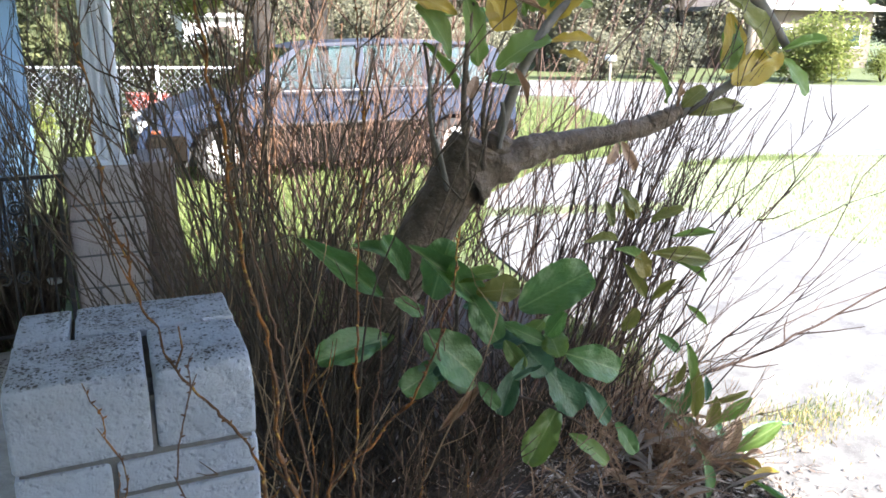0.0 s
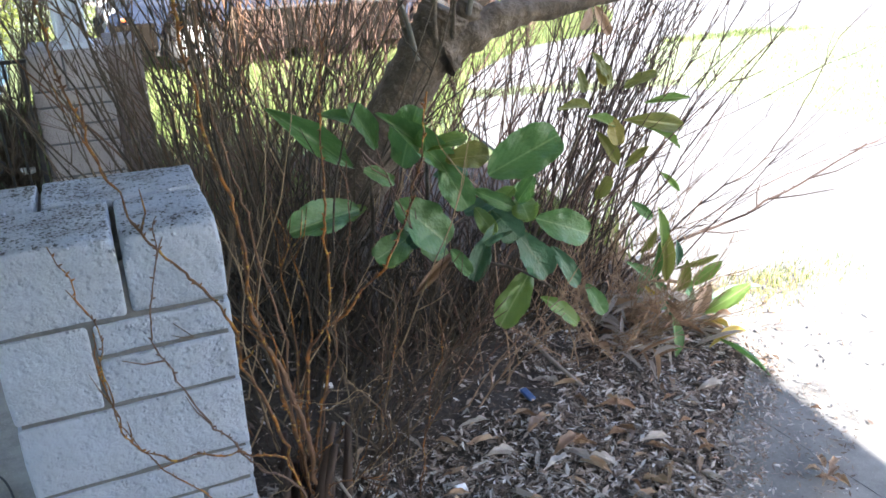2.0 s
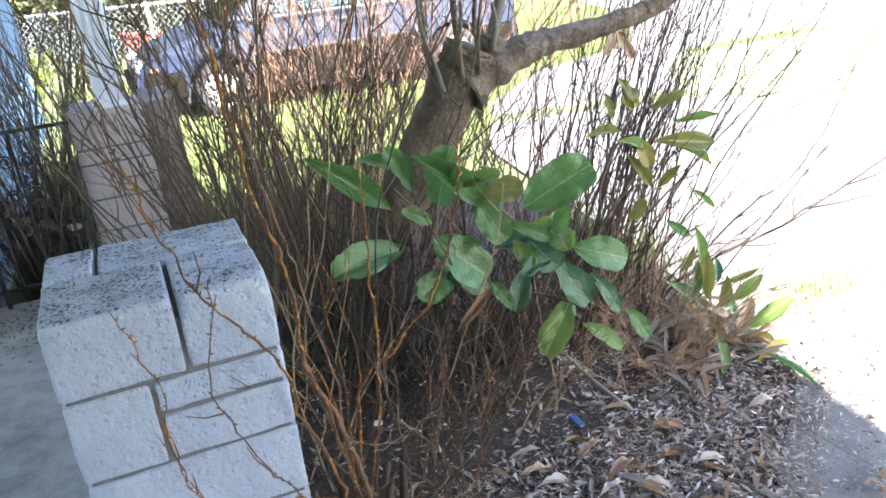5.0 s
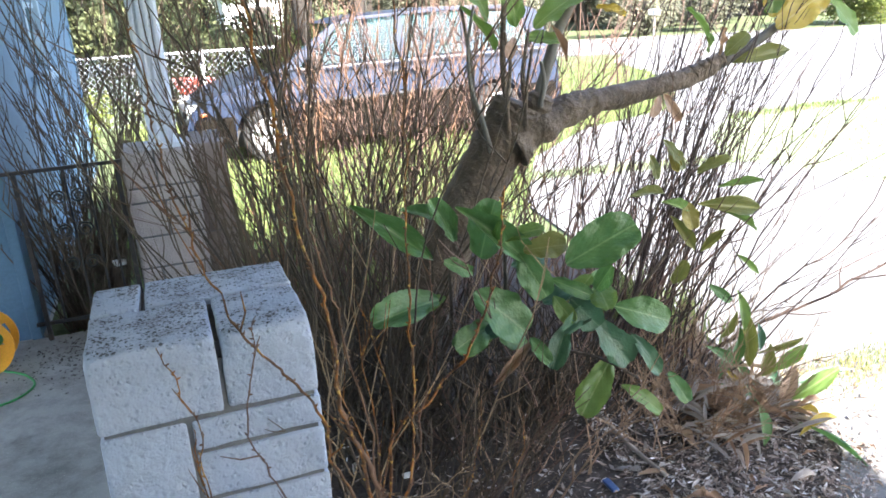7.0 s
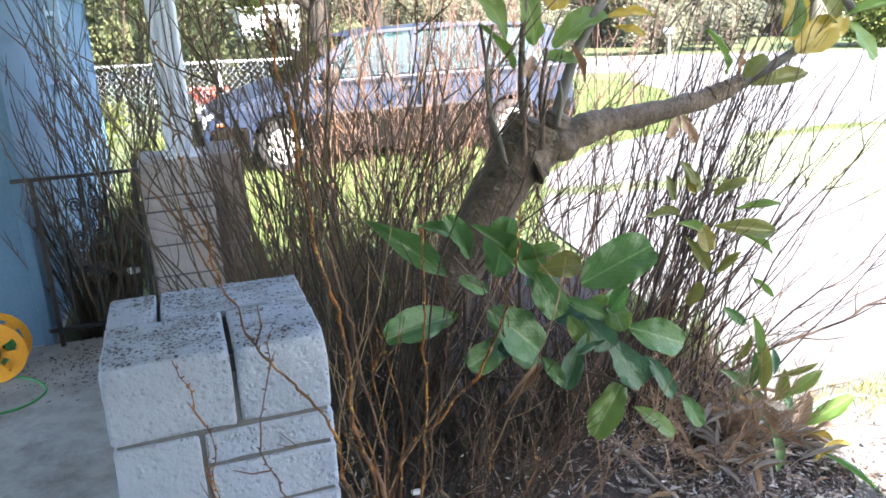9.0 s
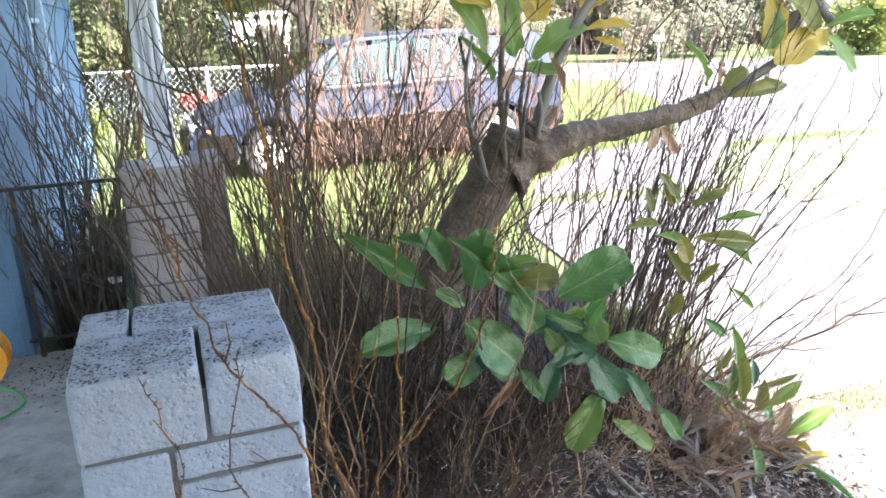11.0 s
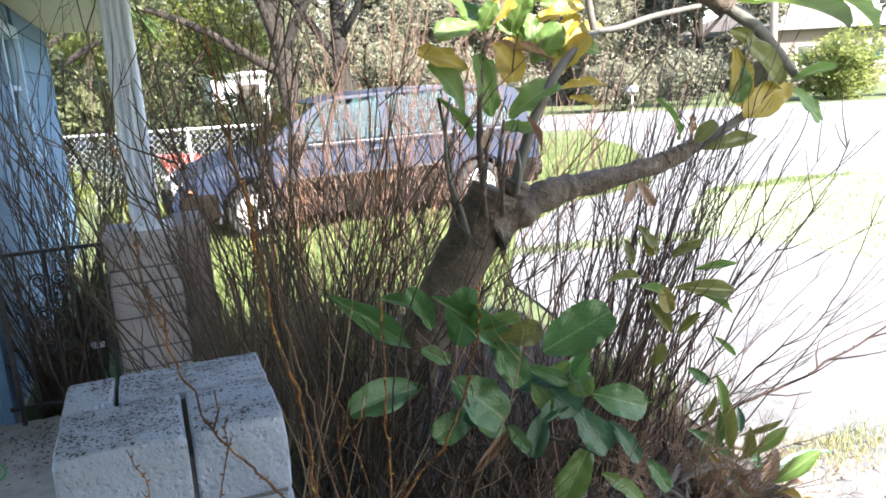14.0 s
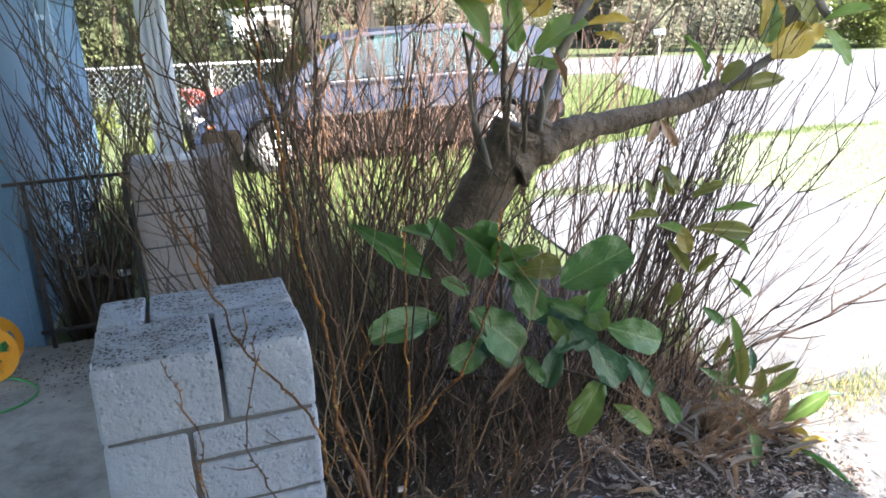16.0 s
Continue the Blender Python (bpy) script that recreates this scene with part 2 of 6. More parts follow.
LEAF = {
    "g": leaf_material("leaf_green", (0.046, 0.122, 0.044), (0.080, 0.172, 0.060), (0.14, 0.23, 0.10), 0.28, (0.14, 0.28, 0.04)),
    "d": leaf_material("leaf_dark", (0.030, 0.085, 0.050), (0.044, 0.115, 0.062), (0.085, 0.155, 0.095), 0.22, (0.08, 0.20, 0.05)),
    "l": leaf_material("leaf_light", (0.085, 0.165, 0.048), (0.13, 0.21, 0.058), (0.22, 0.30, 0.12), 0.4, (0.24, 0.34, 0.05)),
    "o": leaf_material("leaf_olive", (0.10, 0.125, 0.035), (0.15, 0.15, 0.04), (0.2, 0.2, 0.08), 0.35, (0.26, 0.26, 0.05)),
    # Yellow brightened to stand in for sun on the hanging leaves.
    "y": leaf_material("leaf_yellow", (0.33, 0.27, 0.05), (0.36, 0.24, 0.035), (0.42, 0.34, 0.11), 0.4, (0.45, 0.34, 0.05)),
    "k": leaf_material("leaf_khaki", (0.20, 0.185, 0.05), (0.26, 0.21, 0.05), (0.3, 0.27, 0.11), 0.4, (0.34, 0.29, 0.05)),
    "b": leaf_material("leaf_brown", (0.21, 0.125, 0.075), (0.27, 0.175, 0.115), (0.31, 0.22, 0.15), 0.15, (0.4, 0.2, 0.08)),
    "s": leaf_material("leaf_silver", (0.36, 0.33, 0.31), (0.46, 0.43, 0.40), (0.5, 0.47, 0.44), 0.1, (0.4, 0.3, 0.2)),
    "t": leaf_material("leaf_tan", (0.38, 0.25, 0.16), (0.45, 0.33, 0.23), (0.48, 0.38, 0.28), 0.12, (0.4, 0.25, 0.12)),
}
LITTER = litter_material()
CARPAINT = simple("car_paint", (0.013, 0.021, 0.042), (0.017, 0.026, 0.050), 2, 0.35, 0.0, bump=0.0, spec=0.25)
CARDARK = simple("dark_car_paint", (0.03, 0.035, 0.05), (0.04, 0.045, 0.06), 2, 0.3, 0.3, bump=0.0)
TAILRED = simple("tail_lens", (0.06, 0.008, 0.008), (0.08, 0.01, 0.01), 4, 0.15, bump=0.0)
CARRED = simple("red_paint", (0.36, 0.07, 0.05), (0.42, 0.10, 0.07), 2, 0.35, bump=0.0)
BELT = simple("belt_moulding", (0.07, 0.075, 0.09), (0.09, 0.095, 0.11), 6, 0.4, bump=0.0)
CLAD = simple("dark_cladding", (0.006, 0.005, 0.004), (0.010, 0.008, 0.006), 3, 0.7, bump=0.05, spec=0.05)
PLASTIC = simple("dark_plastic", (0.02, 0.02, 0.021), (0.035, 0.035, 0.036), 8, 0.6, bump=0.1)
RUBBER = simple("rubber", (0.018, 0.018, 0.018), (0.03, 0.03, 0.03), 12, 0.9)
ALLOY = simple("alloy", (0.62, 0.62, 0.63), (0.7, 0.7, 0.7), 6, 0.3, 0.6, bump=0.0)
GALV = simple("galvanised", (0.55, 0.56, 0.57), (0.66, 0.67, 0.68), 10, 0.4, 0.5, bump=0.1)
GLASS = glass_material()
CARGLASS = pane_material()
SEATCLOTH = simple("seat_cloth", (0.06, 0.06, 0.065), (0.09, 0.085, 0.085), 9, 0.9)
LAMPGLASS = simple("headlamp", (0.55, 0.58, 0.6), (0.65, 0.67, 0.7), 6, 0.12, 0.2, bump=0.0)
AMBER = simple("amber_lens", (0.30, 0.08, 0.03), (0.33, 0.10, 0.035), 6, 0.2, bump=0.0)
ORANGE = simple("orange_plastic", (0.75, 0.30, 0.02), (0.80, 0.36, 0.03), 7, 0.45, bump=0.1)
GREENCORD = simple("green_cord", (0.035, 0.27, 0.07), (0.05, 0.33, 0.09), 9, 0.45, bump=0.1)
BLACKCORD = simple("black_cord", (0.02, 0.02, 0.02), (0.04, 0.04, 0.04), 9, 0.6)
BLUEBIT = simple("blue_plastic", (0.02, 0.06, 0.17), (0.03, 0.08, 0.2), 9, 0.4)
PAPER = simple("white_paper", (0.72, 0.74, 0.76), (0.8, 0.8, 0.8), 30, 0.9)
STONE = simple("grey_stone", (0.2, 0.2, 0.21), (0.3, 0.3, 0.3), 12, 0.9, bump=0.6)
# Tan darkened to hold the shade under the far house's overhang.
STUCCO = simple("tan_stucco", (0.11, 0.092, 0.076), (0.14, 0.118, 0.098), 2, 0.9)
FARWHITE = simple("white_wall", (0.74, 0.74, 0.74), (0.8, 0.8, 0.8), 1, 0.8)
DRYSTICK = simple("dry_stick", (0.19, 0.165, 0.14), (0.30, 0.265, 0.23), 14, 0.9, bump=0.5)
POLEWOOD = simple("pole_wood", (0.28, 0.23, 0.19), (0.36, 0.31, 0.26), 3, 0.9, fine=20)
TREELEAF = foliage_material("tree_leaves", (0.055, 0.072, 0.036), (0.16, 0.175, 0.08), 0.3)
# Leaf colour paled so the far trees carry the bright haze.
TREEFAR = foliage_material("hazed_far_leaves", (0.085, 0.090, 0.062), (0.21, 0.205, 0.135), 0.25)
TREELIGHT = foliage_material("bright_leaves", (0.11, 0.15, 0.03), (0.22, 0.24, 0.06), 0.4)
PALMLEAF = foliage_material("palm_leaves", (0.05, 0.11, 0.03), (0.12, 0.19, 0.06), 0.3)
STRAW = foliage_material("dry_grass", (0.42, 0.33, 0.14), (0.55, 0.45, 0.2), 0.3)


# ---- mesh tools ----
class Acc:
    """Collects vertices and faces for one mesh."""

    def __init__(self):
        self.v, self.f = [], []

    def tube(self, pts, radii, sides=5, cap=True):
        pts = [Vector(p) for p in pts]
        n, first = len(pts), len(self.v)
        side = None
        for i, p in enumerate(pts):
            d = (pts[min(i + 1, n - 1)] - pts[max(i - 1, 0)]).normalized()
            if side is None:
                side = d.orthogonal().normalized()
            side = (side - d * side.dot(d)).normalized()
            other = d.cross(side)
            r = radii[i] if isinstance(radii, (list, tuple)) else radii
            for k in range(sides):
                a = 2 * math.pi * k / sides
                self.v.append(p + (side * math.cos(a) + other * math.sin(a)) * r)
        for i in range(n - 1):
            for k in range(sides):
                a, b = first + i * sides + k, first + i * sides + (k + 1) % sides
                self.f.append((a, b, b + sides, a + sides))
        if cap:
            self.f.append(tuple(first + k for k in reversed(range(sides))))
            self.f.append(tuple(first + (n - 1) * sides + k for k in range(sides)))
        return self

    def box(self, lo, hi):
        i = len(self.v)
        for z in (lo[2], hi[2]):
            for x, y in ((lo[0], lo[1]), (hi[0], lo[1]), (hi[0], hi[1]), (lo[0], hi[1])):
                self.v.append(Vector((x, y, z)))
        for q in ((3, 2, 1, 0), (4, 5, 6, 7), (0, 1, 5, 4), (1, 2, 6, 5), (2, 3, 7, 6), (3, 0, 4, 7)):
            self.f.append(tuple(i + k for k in q))
        return self

    def quad(self, a, b, c, d):
        i = len(self.v)
        self.v += [Vector(p) for p in (a, b, c, d)]
        self.f.append((i, i + 1, i + 2, i + 3))
        return self

    def slab(self, outline, z0, z1):
        """A prism over a flat outline, anticlockwise seen from above."""
        i, n = len(self.v), len(outline)
        self.v += [Vector((x, y, z0)) for x, y in outline] + [Vector((x, y, z1)) for x, y in outline]
        self.f.append(tuple(i + n + k for k in range(n)))
        self.f.append(tuple(i + k for k in reversed(range(n))))
        for k in range(n):
            j = (k + 1) % n
            self.f.append((i + k, i + j, i + n + j, i + n + k))
        return self

    def mesh(self, name, material, smooth=False, at=(0, 0, 0)):
        me = bpy.data.meshes.new(name)
        at = Vector(at)
        me.from_pydata([tuple(Vector(p) - at) for p in self.v], [], self.f)
        me.materials.append(material)
        if smooth:
            me.polygons.foreach_set("use_smooth", [True] * len(me.polygons))
        me.update()
        return me


def thing(name, at, label, category, group="", kind=""):
    """An empty at the base of a thing."""
    ob = new(name)
    ob.location = at
    ob.empty_display_size = 0.1
    return tagged(ob, label, category, group, kind)


def home(ob):
    p = Vector((0, 0, 0))
    while ob:
        p += ob.location
        ob = ob.parent
    return p


def part(name, acc, material, parent, label="", smooth=False, kind=""):
    """One mesh object, its shape given in world places, under a thing or part that is not yet turned."""
    ob = new(name, acc.mesh(name, material, smooth, home(parent)))
    ob.parent = parent
    return tagged(ob, label, kind=kind)


def single(name, acc, material, label, category, group="", kind="", smooth=False, at=None):
    at = Vector(at) if at else sum((Vector(p) for p in acc.v), Vector()) / len(acc.v)
    ob = new(name, acc.mesh(name, material, smooth, at))
    ob.location = at
    return tagged(ob, label, category, group, kind)


def bevelled(lo, hi, width=0.006, segments=2, rough=0.0, seed=0):
    """A box with rounded edges and slightly uneven faces."""
    bm = bmesh.new()
    bmesh.ops.create_cube(bm, size=1)
    lo, hi = Vector(lo), Vector(hi)
    for v in bm.verts:
        v.co = Vector([lo[k] + (v.co[k] + 0.5) * (hi[k] - lo[k]) for k in range(3)])
    bmesh.ops.bevel(bm, geom=bm.edges[:], offset=width, segments=segments, affect="EDGES", profile=0.5)
    acc = Acc()
    for v in bm.verts:
        p = v.co.copy()
        if rough:
            p += noise.noise_vector(p * 9 + Vector((seed, 0, 0))) * rough
        acc.v.append(p)
    acc.f = [tuple(v.index for v in f.verts) for f in bm.faces]
    bm.free()
    return acc


def worn_block(lo, hi, radius=0.014, rough=0.003, seed=0.0, step=0.03, brow=0.0):
    """A masonry block with unevenly worn round edges and slightly wavy faces; brow: the rounding of its upper front edge, where it is worn more."""
    lo, hi = Vector(lo), Vector(hi)
    lines = []
    for k in range(3):
        size = hi[k] - lo[k]
        r = min(max(radius * 1.5, brow * 1.2), size * 0.3)
        n = max(1, round((size - 2 * r) / step))
        lines.append([0.0, 0.3 * r, 0.65 * r] + [r + (size - 2 * r) * i / n for i in range(n + 1)] + [size - 0.65 * r, size - 0.3 * r, size])
    acc, index = Acc(), {}

    def vert(key):
        if key not in index:
            p = Vector([lo[k] + lines[k][key[k]] for k in range(3)])
            r = radius * (1.0 + 0.9 * noise.noise(p * 13 + Vector((seed, 2, 0))) + 0.5 * noise.noise(p * 41 + Vector((0, seed, 0))))
            r = max(0.004, min(r, 0.24 * min(hi[k] - lo[k] for k in range(3))))
            rr = Vector((r, r, r))
            if brow and p.y < lo.y + 0.04 and p.z > hi.z - 0.04:
                rr.y = rr.z = brow * (1.0 + 0.35 * noise.noise(p * 17 + Vector((seed, 2, 0))))
            q = Vector([min(max(p[k], lo[k] + rr[k]), hi[k] - rr[k]) for k in range(3)])
            d = Vector([(p[k] - q[k]) / rr[k] for k in range(3)])
            if d.length > 1e-6:
                d.normalize()
                p = q + Vector([d[k] * rr[k] for k in range(3)])
            p += noise.noise_vector(p * 9 + Vector((seed, 0, 0))) * rough
        acc.v.append(p)
    acc.f = [tuple(v.index for v in f.verts) for f in bm.faces]
    bm.free()
    return acc


def worn_block(lo, hi, radius=0.014, rough=0.003, seed=0.0, step=0.03, brow=0.0):
    """A masonry block with unevenly worn round edges and slightly wavy faces; brow: the rounding of its upper front edge, where it is worn more."""
    lo, hi = Vector(lo), Vector(hi)
    lines = []
    for k in range(3):
        size = hi[k] - lo[k]
        r = min(max(radius * 1.5, brow * 1.2), size * 0.3)
        n = max(1, round((size - 2 * r) / step))
        lines.append([0.0, 0.3 * r, 0.65 * r] + [r + (size - 2 * r) * i / n for i in range(n + 1)] + [size - 0.65 * r, size - 0.3 * r, size])
    acc, index = Acc(), {}

    def vert(key):
        if key not in index:
            p = Vector([lo[k] + lines[k][key[k]] for k in range(3)])
            r = radius * (1.0 + 0.9 * noise.noise(p * 13 + Vector((seed, 2, 0))) + 0.5 * noise.noise(p * 41 + Vector((0, seed, 0))))
            if brow and p.y < lo.y + 0.04 and p.z > hi.z - 0.04:
                r = brow * (1.0 + 0.35 * noise.noise(p * 17 + Vector((seed, 2, 0))))
            r = max(0.004, min(r, 0.24 * min(hi[k] - lo[k] for k in range(3))))
            q = Vector([min(max(p[k], lo[k] + r), hi[k] - r) for k in range(3)])
            d = p - q
            if d.length > 1e-6:
                p = q + d.normalized() * r
            p += noise.noise_vector(p * 9 + Vector((seed, 0, 0))) * rough + noise.noise_vector(p * 34 + Vector((seed, 0, 5))) * rough * 0.35
            index[key] = len(acc.v)
            acc.v.append(p)
        return index[key]

    for axis in range(3):
        u, w = (axis + 1) % 3, (axis + 2) % 3
        for end in (0, len(lines[axis]) - 1):
            for i in range(len(lines[u]) - 1):
                for j in range(len(lines[w]) - 1):
                    q = []
                    for di, dj in ((0, 0), (1, 0), (1, 1), (0, 1)):
                        key = [0, 0, 0]
                        key[axis], key[u], key[w] = end, i + di, j + dj
                        q.append(vert(tuple(key)))
                    acc.f.append(tuple(q if end else reversed(q)))
    return acc


def spline(points, steps):
    """A smooth line through the points."""
    p = [Vector(q) for q in points]
    p = [p[0] * 2 - p[1]] + p + [p[-1] * 2 - p[-2]]
    out = []
    for i in range(1, len(p) - 2):
        for k in range(steps):
            t = k / steps
            a, b, c, d = p[i - 1], p[i], p[i + 1], p[i + 2]
            out.append(0.5 * (2 * b + (c - a) * t + (2 * a - 5 * b + 4 * c - d) * t * t + (3 * b - a - 3 * c + d) * t ** 3))
    return out + [p[-2]]


def taper(n, a, b, power=1.0):
    return [a + (b - a) * (i / (n - 1)) ** power for i in range(n)]


# ---- ground ----
rnd = random.Random(7)
lawn = Acc()
R = 900.0
lawn.quad((-R, -R, -0.02), (R, -R, -0.02), (R, R, -0.02), (-R, R, -0.02))
tagged(single("ground", lawn, LAWN, "green lawn with soil showing through", "ground", kind="structure", at=(0, 0, -0.02)))

single("porch_slab", bevelled((-4.2, -3.2, -0.1), (0.02, 2.9, 0.06), 0.012), PORCH,
                     "grey concrete porch floor, worn and stained", "floor", kind="structure")
walk_outline = [(0.03, -0.95), (0.03, -3.2), (5.2, -3.2), (5.65, 3.0), (5.4, 4.0), (5.15, 4.75), (5.9, 5.9), (7.05, 6.9), (8.6, 7.0), (10.6, 6.3), (30, -2), (35.3, 1.15),
                (12.3, 17.55), (10.6, 15.5), (9.7, 12.6), (8.2, 9.7), (6.9, 8.0), (5.0, 7.3), (3.6, 6.0), (2.62, 4.2), (2.35, 2.2), (2.2, 1.2), (2.1, 0.6), (2.0, 0.22), (1.8, 0.05), (1.55, -0.13),
                (1.36, -0.32), (1.22, -0.5), (1.1, -0.68), (0.92, -0.85), (0.6, -0.95)]
concrete = single("concrete_path", Acc().slab(walk_outline, -0.06, 0.0), CONCRETE,
                  "pale concrete walk and driveway, bright in the sun", "path", kind="structure")
# expansion joint in the walk
single("path_joint", Acc().tube(spline([(1.74, 0.0, 0.0), (1.752, -0.14, 0.0), (1.775, -0.4, 0.0), (1.795, -0.75, 0.0), (1.86, -2.0, 0.0)], 4), 0.0025, 4), MORTAR,
       "dark open crack in the concrete walk", "crack", kind="structure")

street_dir = Vector((6.6, -4.7, 0)).normalized()
street_out = Vector((4.7, 6.6, 0)).normalized()


def along(a, b, z=0.0):
    """A place a metres down the street and b metres across it, from the near kerb."""
    return Vector((14.4, 16.2, z)) + street_dir * a + street_out * b


road = Acc()
road.slab([tuple(along(*p).xy) for p in ((-70, 0), (70, 0), (70, 6.4), (-70, 6.4))], -0.08, -0.004)
single("road", road, ASPHALT, "asphalt street, lightened to carry its overexposure", "road", kind="structure")
for b in (-0.16, 6.4):
    kerb = Acc().slab([tuple(along(*p).xy) for p in ((-70, b), (70, b), (70, b + 0.16), (-70, b + 0.16))], -0.08, 0.05 if b > 0 else 0.006)
    single("kerb", kerb, CONCRETE, "low concrete kerb along the street", "kerb", kind="structure")

bed_outline = [(0.02, -0.95), (0.6, -0.95), (0.92, -0.85), (1.1, -0.68), (1.22, -0.5), (1.36, -0.32), (1.55, -0.13), (1.8, 0.05), (2.0, 0.22), (2.1, 0.6), (2.2, 1.2),
               (2.35, 2.2), (2.3, 3.4), (1.2, 3.9), (0.02, 3.9)]


def inside(x, y, outline):
    n, hit = len(outline), False
    for i in range(n):
        (x1, y1), (x2, y2) = outline[i], outline[(i + 1) % n]
        if (y1 > y) != (y2 > y) and x < (x2 - x1) * (y - y1) / (y2 - y1) + x1:
            hit = not hit
    return hit


def soil_z(x, y):
    return 0.012 + 0.022 * noise.noise(Vector((x * 2.2, y * 2.2, 3))) + 0.012 * noise.noise(Vector((x * 9, y * 9, 1)))


bed_acc, STEP = Acc(), 0.05
index = {}
for i in range(0, 50):
    for j in range(-20, 80):
        x, y = 0.02 + i * STEP, j * STEP
        if inside(x, y, bed_outline):
            index[i, j] = len(bed_acc.v)
            bed_acc.v.append(Vector((x, y, soil_z(x, y))))
for (i, j), a in index.items():
    q = [index.get(k) for k in ((i, j), (i + 1, j), (i + 1, j + 1), (i, j + 1))]
    if None not in q:
        bed_acc.f.append(tuple(q))
bed = single("garden_bed", bed_acc, SOIL, "dark garden soil under fallen leaves", "soil", kind="structure", smooth=True, at=(1, 1, 0))
edge = Acc().slab(bed_outline, -0.1, -0.012)
part("bed_base", edge, SOIL, bed)

# ---- house ----
house = thing("house", (-1.1, 2.9, 0), "blue house with wide lap siding and corner trim", "house", kind="structure")
LAP = 0.335


def siding(parent, axis, fixed, a, b, z0, z1, out):
    """Courses of lap siding on one wall, each board leaning out at its foot."""
    z = z0
    while z < z1 - 0.01:
        top = min(z + LAP, z1)
        t0, t1 = 0.036 * out, 0.004 * out
        acc = Acc()
        if axis == "y":
            ring = [(fixed - 0.02 * out, z), (fixed + t0, z), (fixed + t1, top + 0.01), (fixed - 0.02 * out, top + 0.01)]
            pts = [[Vector((x, p, h)) for p, h in ring] for x in (a, b)]
        else:
            ring = [(fixed - 0.02 * out, z), (fixed + t0, z), (fixed + t1, top + 0.01), (fixed - 0.02 * out, top + 0.01)]
            pts = [[Vector((p, y, h)) for p, h in ring] for y in (a, b)]
        acc.v = pts[0] + pts[1]
        acc.f = [(0, 1, 2, 3), (7, 6, 5, 4), (0, 4, 5, 1), (1, 5, 6, 2), (2, 6, 7, 3), (3, 7, 4, 0)]
        part("siding_board", acc, SIDING, parent)
        z += LAP


wall_e = part("wall", Acc().box((-1.3, 2.95, -0.1), (-1.13, 4.93, 2.95)).box((-1.3, 4.93, -0.1), (-1.13, 5.81, 1.44)).box((-1.3, 4.93, 2.4), (-1.13, 5.81, 2.95)).box((-1.3, 5.81, -0.1), (-1.13, 8.5, 2.95)), SIDING, house)
wall_s = part("wall", Acc().box((-4.2, 2.93, -0.1), (-1.13, 3.1, 2.95)), SIDING, house)
part("wall", Acc().box((-4.35, 2.93, -0.1), (-4.2, 8.5, 2.95)), SIDING, house)
part("wall", Acc().box((-4.2, 8.35, -0.1), (-1.3, 8.5, 2.95)), SIDING, house)
part("wall", Acc().box((-4.35, -3.35, -0.1), (1.75, -3.2, 2.95)), SIDING, house)
siding(wall_s, "y", 2.93, -4.2, -1.15, 0.065, 2.9, -1)
siding(wall_e, "x", -1.13, 2.96, 4.89, 0.065, 2.9, 1)
siding(wall_e, "x", -1.13, 5.85, 8.5, 0.065, 2.9, 1)
siding(wall_e, "x", -1.13, 4.89, 5.85, 0.065, 1.38, 1)
part("corner_trim", bevelled((-1.15, 2.892, 0.0), (-1.095, 2.955, 2.9), 0.006), SIDING, house, "narrow blue corner board")
part("corner_trim", bevelled((-1.15, 8.46, 0.0), (-1.095, 8.53, 2.9), 0.006), SIDING, house)
part("foundation", Acc().box((-4.2, 2.91, -0.1), (-1.12, 2.95, 0.065)).box((-1.14, 2.9, -0.1), (-1.112, 8.5, 0.065)), PORCH, house)
window = thing("window_1", (-1.12, 5.4, 1.44), "white-framed window in the blue siding", "window", kind="structure")
part("window_frame", bevelled((-1.19, 4.89, 1.40), (-1.075, 4.97, 2.42), 0.006), BLUETRIM, window)
part("window_frame", bevelled((-1.19, 5.77, 1.40), (-1.075, 5.85, 2.42), 0.006), BLUETRIM, window)
part("window_frame", bevelled((-1.19, 4.97, 2.32), (-1.075, 5.77, 2.42), 0.006), BLUETRIM, window)
part("sash_bar", bevelled((-1.17, 4.97, 1.9), (-1.11, 5.77, 1.94), 0.004), BLUETRIM, window)
part("window_sill", bevelled((-1.20, 4.83, 1.34), (-1.02, 5.91, 1.40), 0.008), BLUETRIM, window, "pale blue sloped sill")
for k in range(17):
    z = 1.43 + 0.052 * k
    part("blind_slat", Acc().quad((-1.20, 4.98, z), (-1.20, 5.76, z), (-1.18, 5.76, z + 0.046), (-1.18, 4.98, z + 0.046)), BLUETRIM, window)
part("pane", Acc().box((-1.16, 4.97, 1.94), (-1.15, 5.77, 2.32)), CARGLASS, window)
part("pane", Acc().box((-1.16, 4.97, 1.40), (-1.15, 5.77, 1.90)), CARGLASS, window)

# Porch eave depth, out of view, is set to keep the far pier shaded.
EAVE_X, EAVE_Z, ROOF_END = 0.98, 2.47, 3.3
# Edges of the unseen front roof, set by where its shadow must land.
FRONT_X, FRONT_Y, FRONT_Z = 3.44, 0.0, 2.62
BACK_X = 2.74


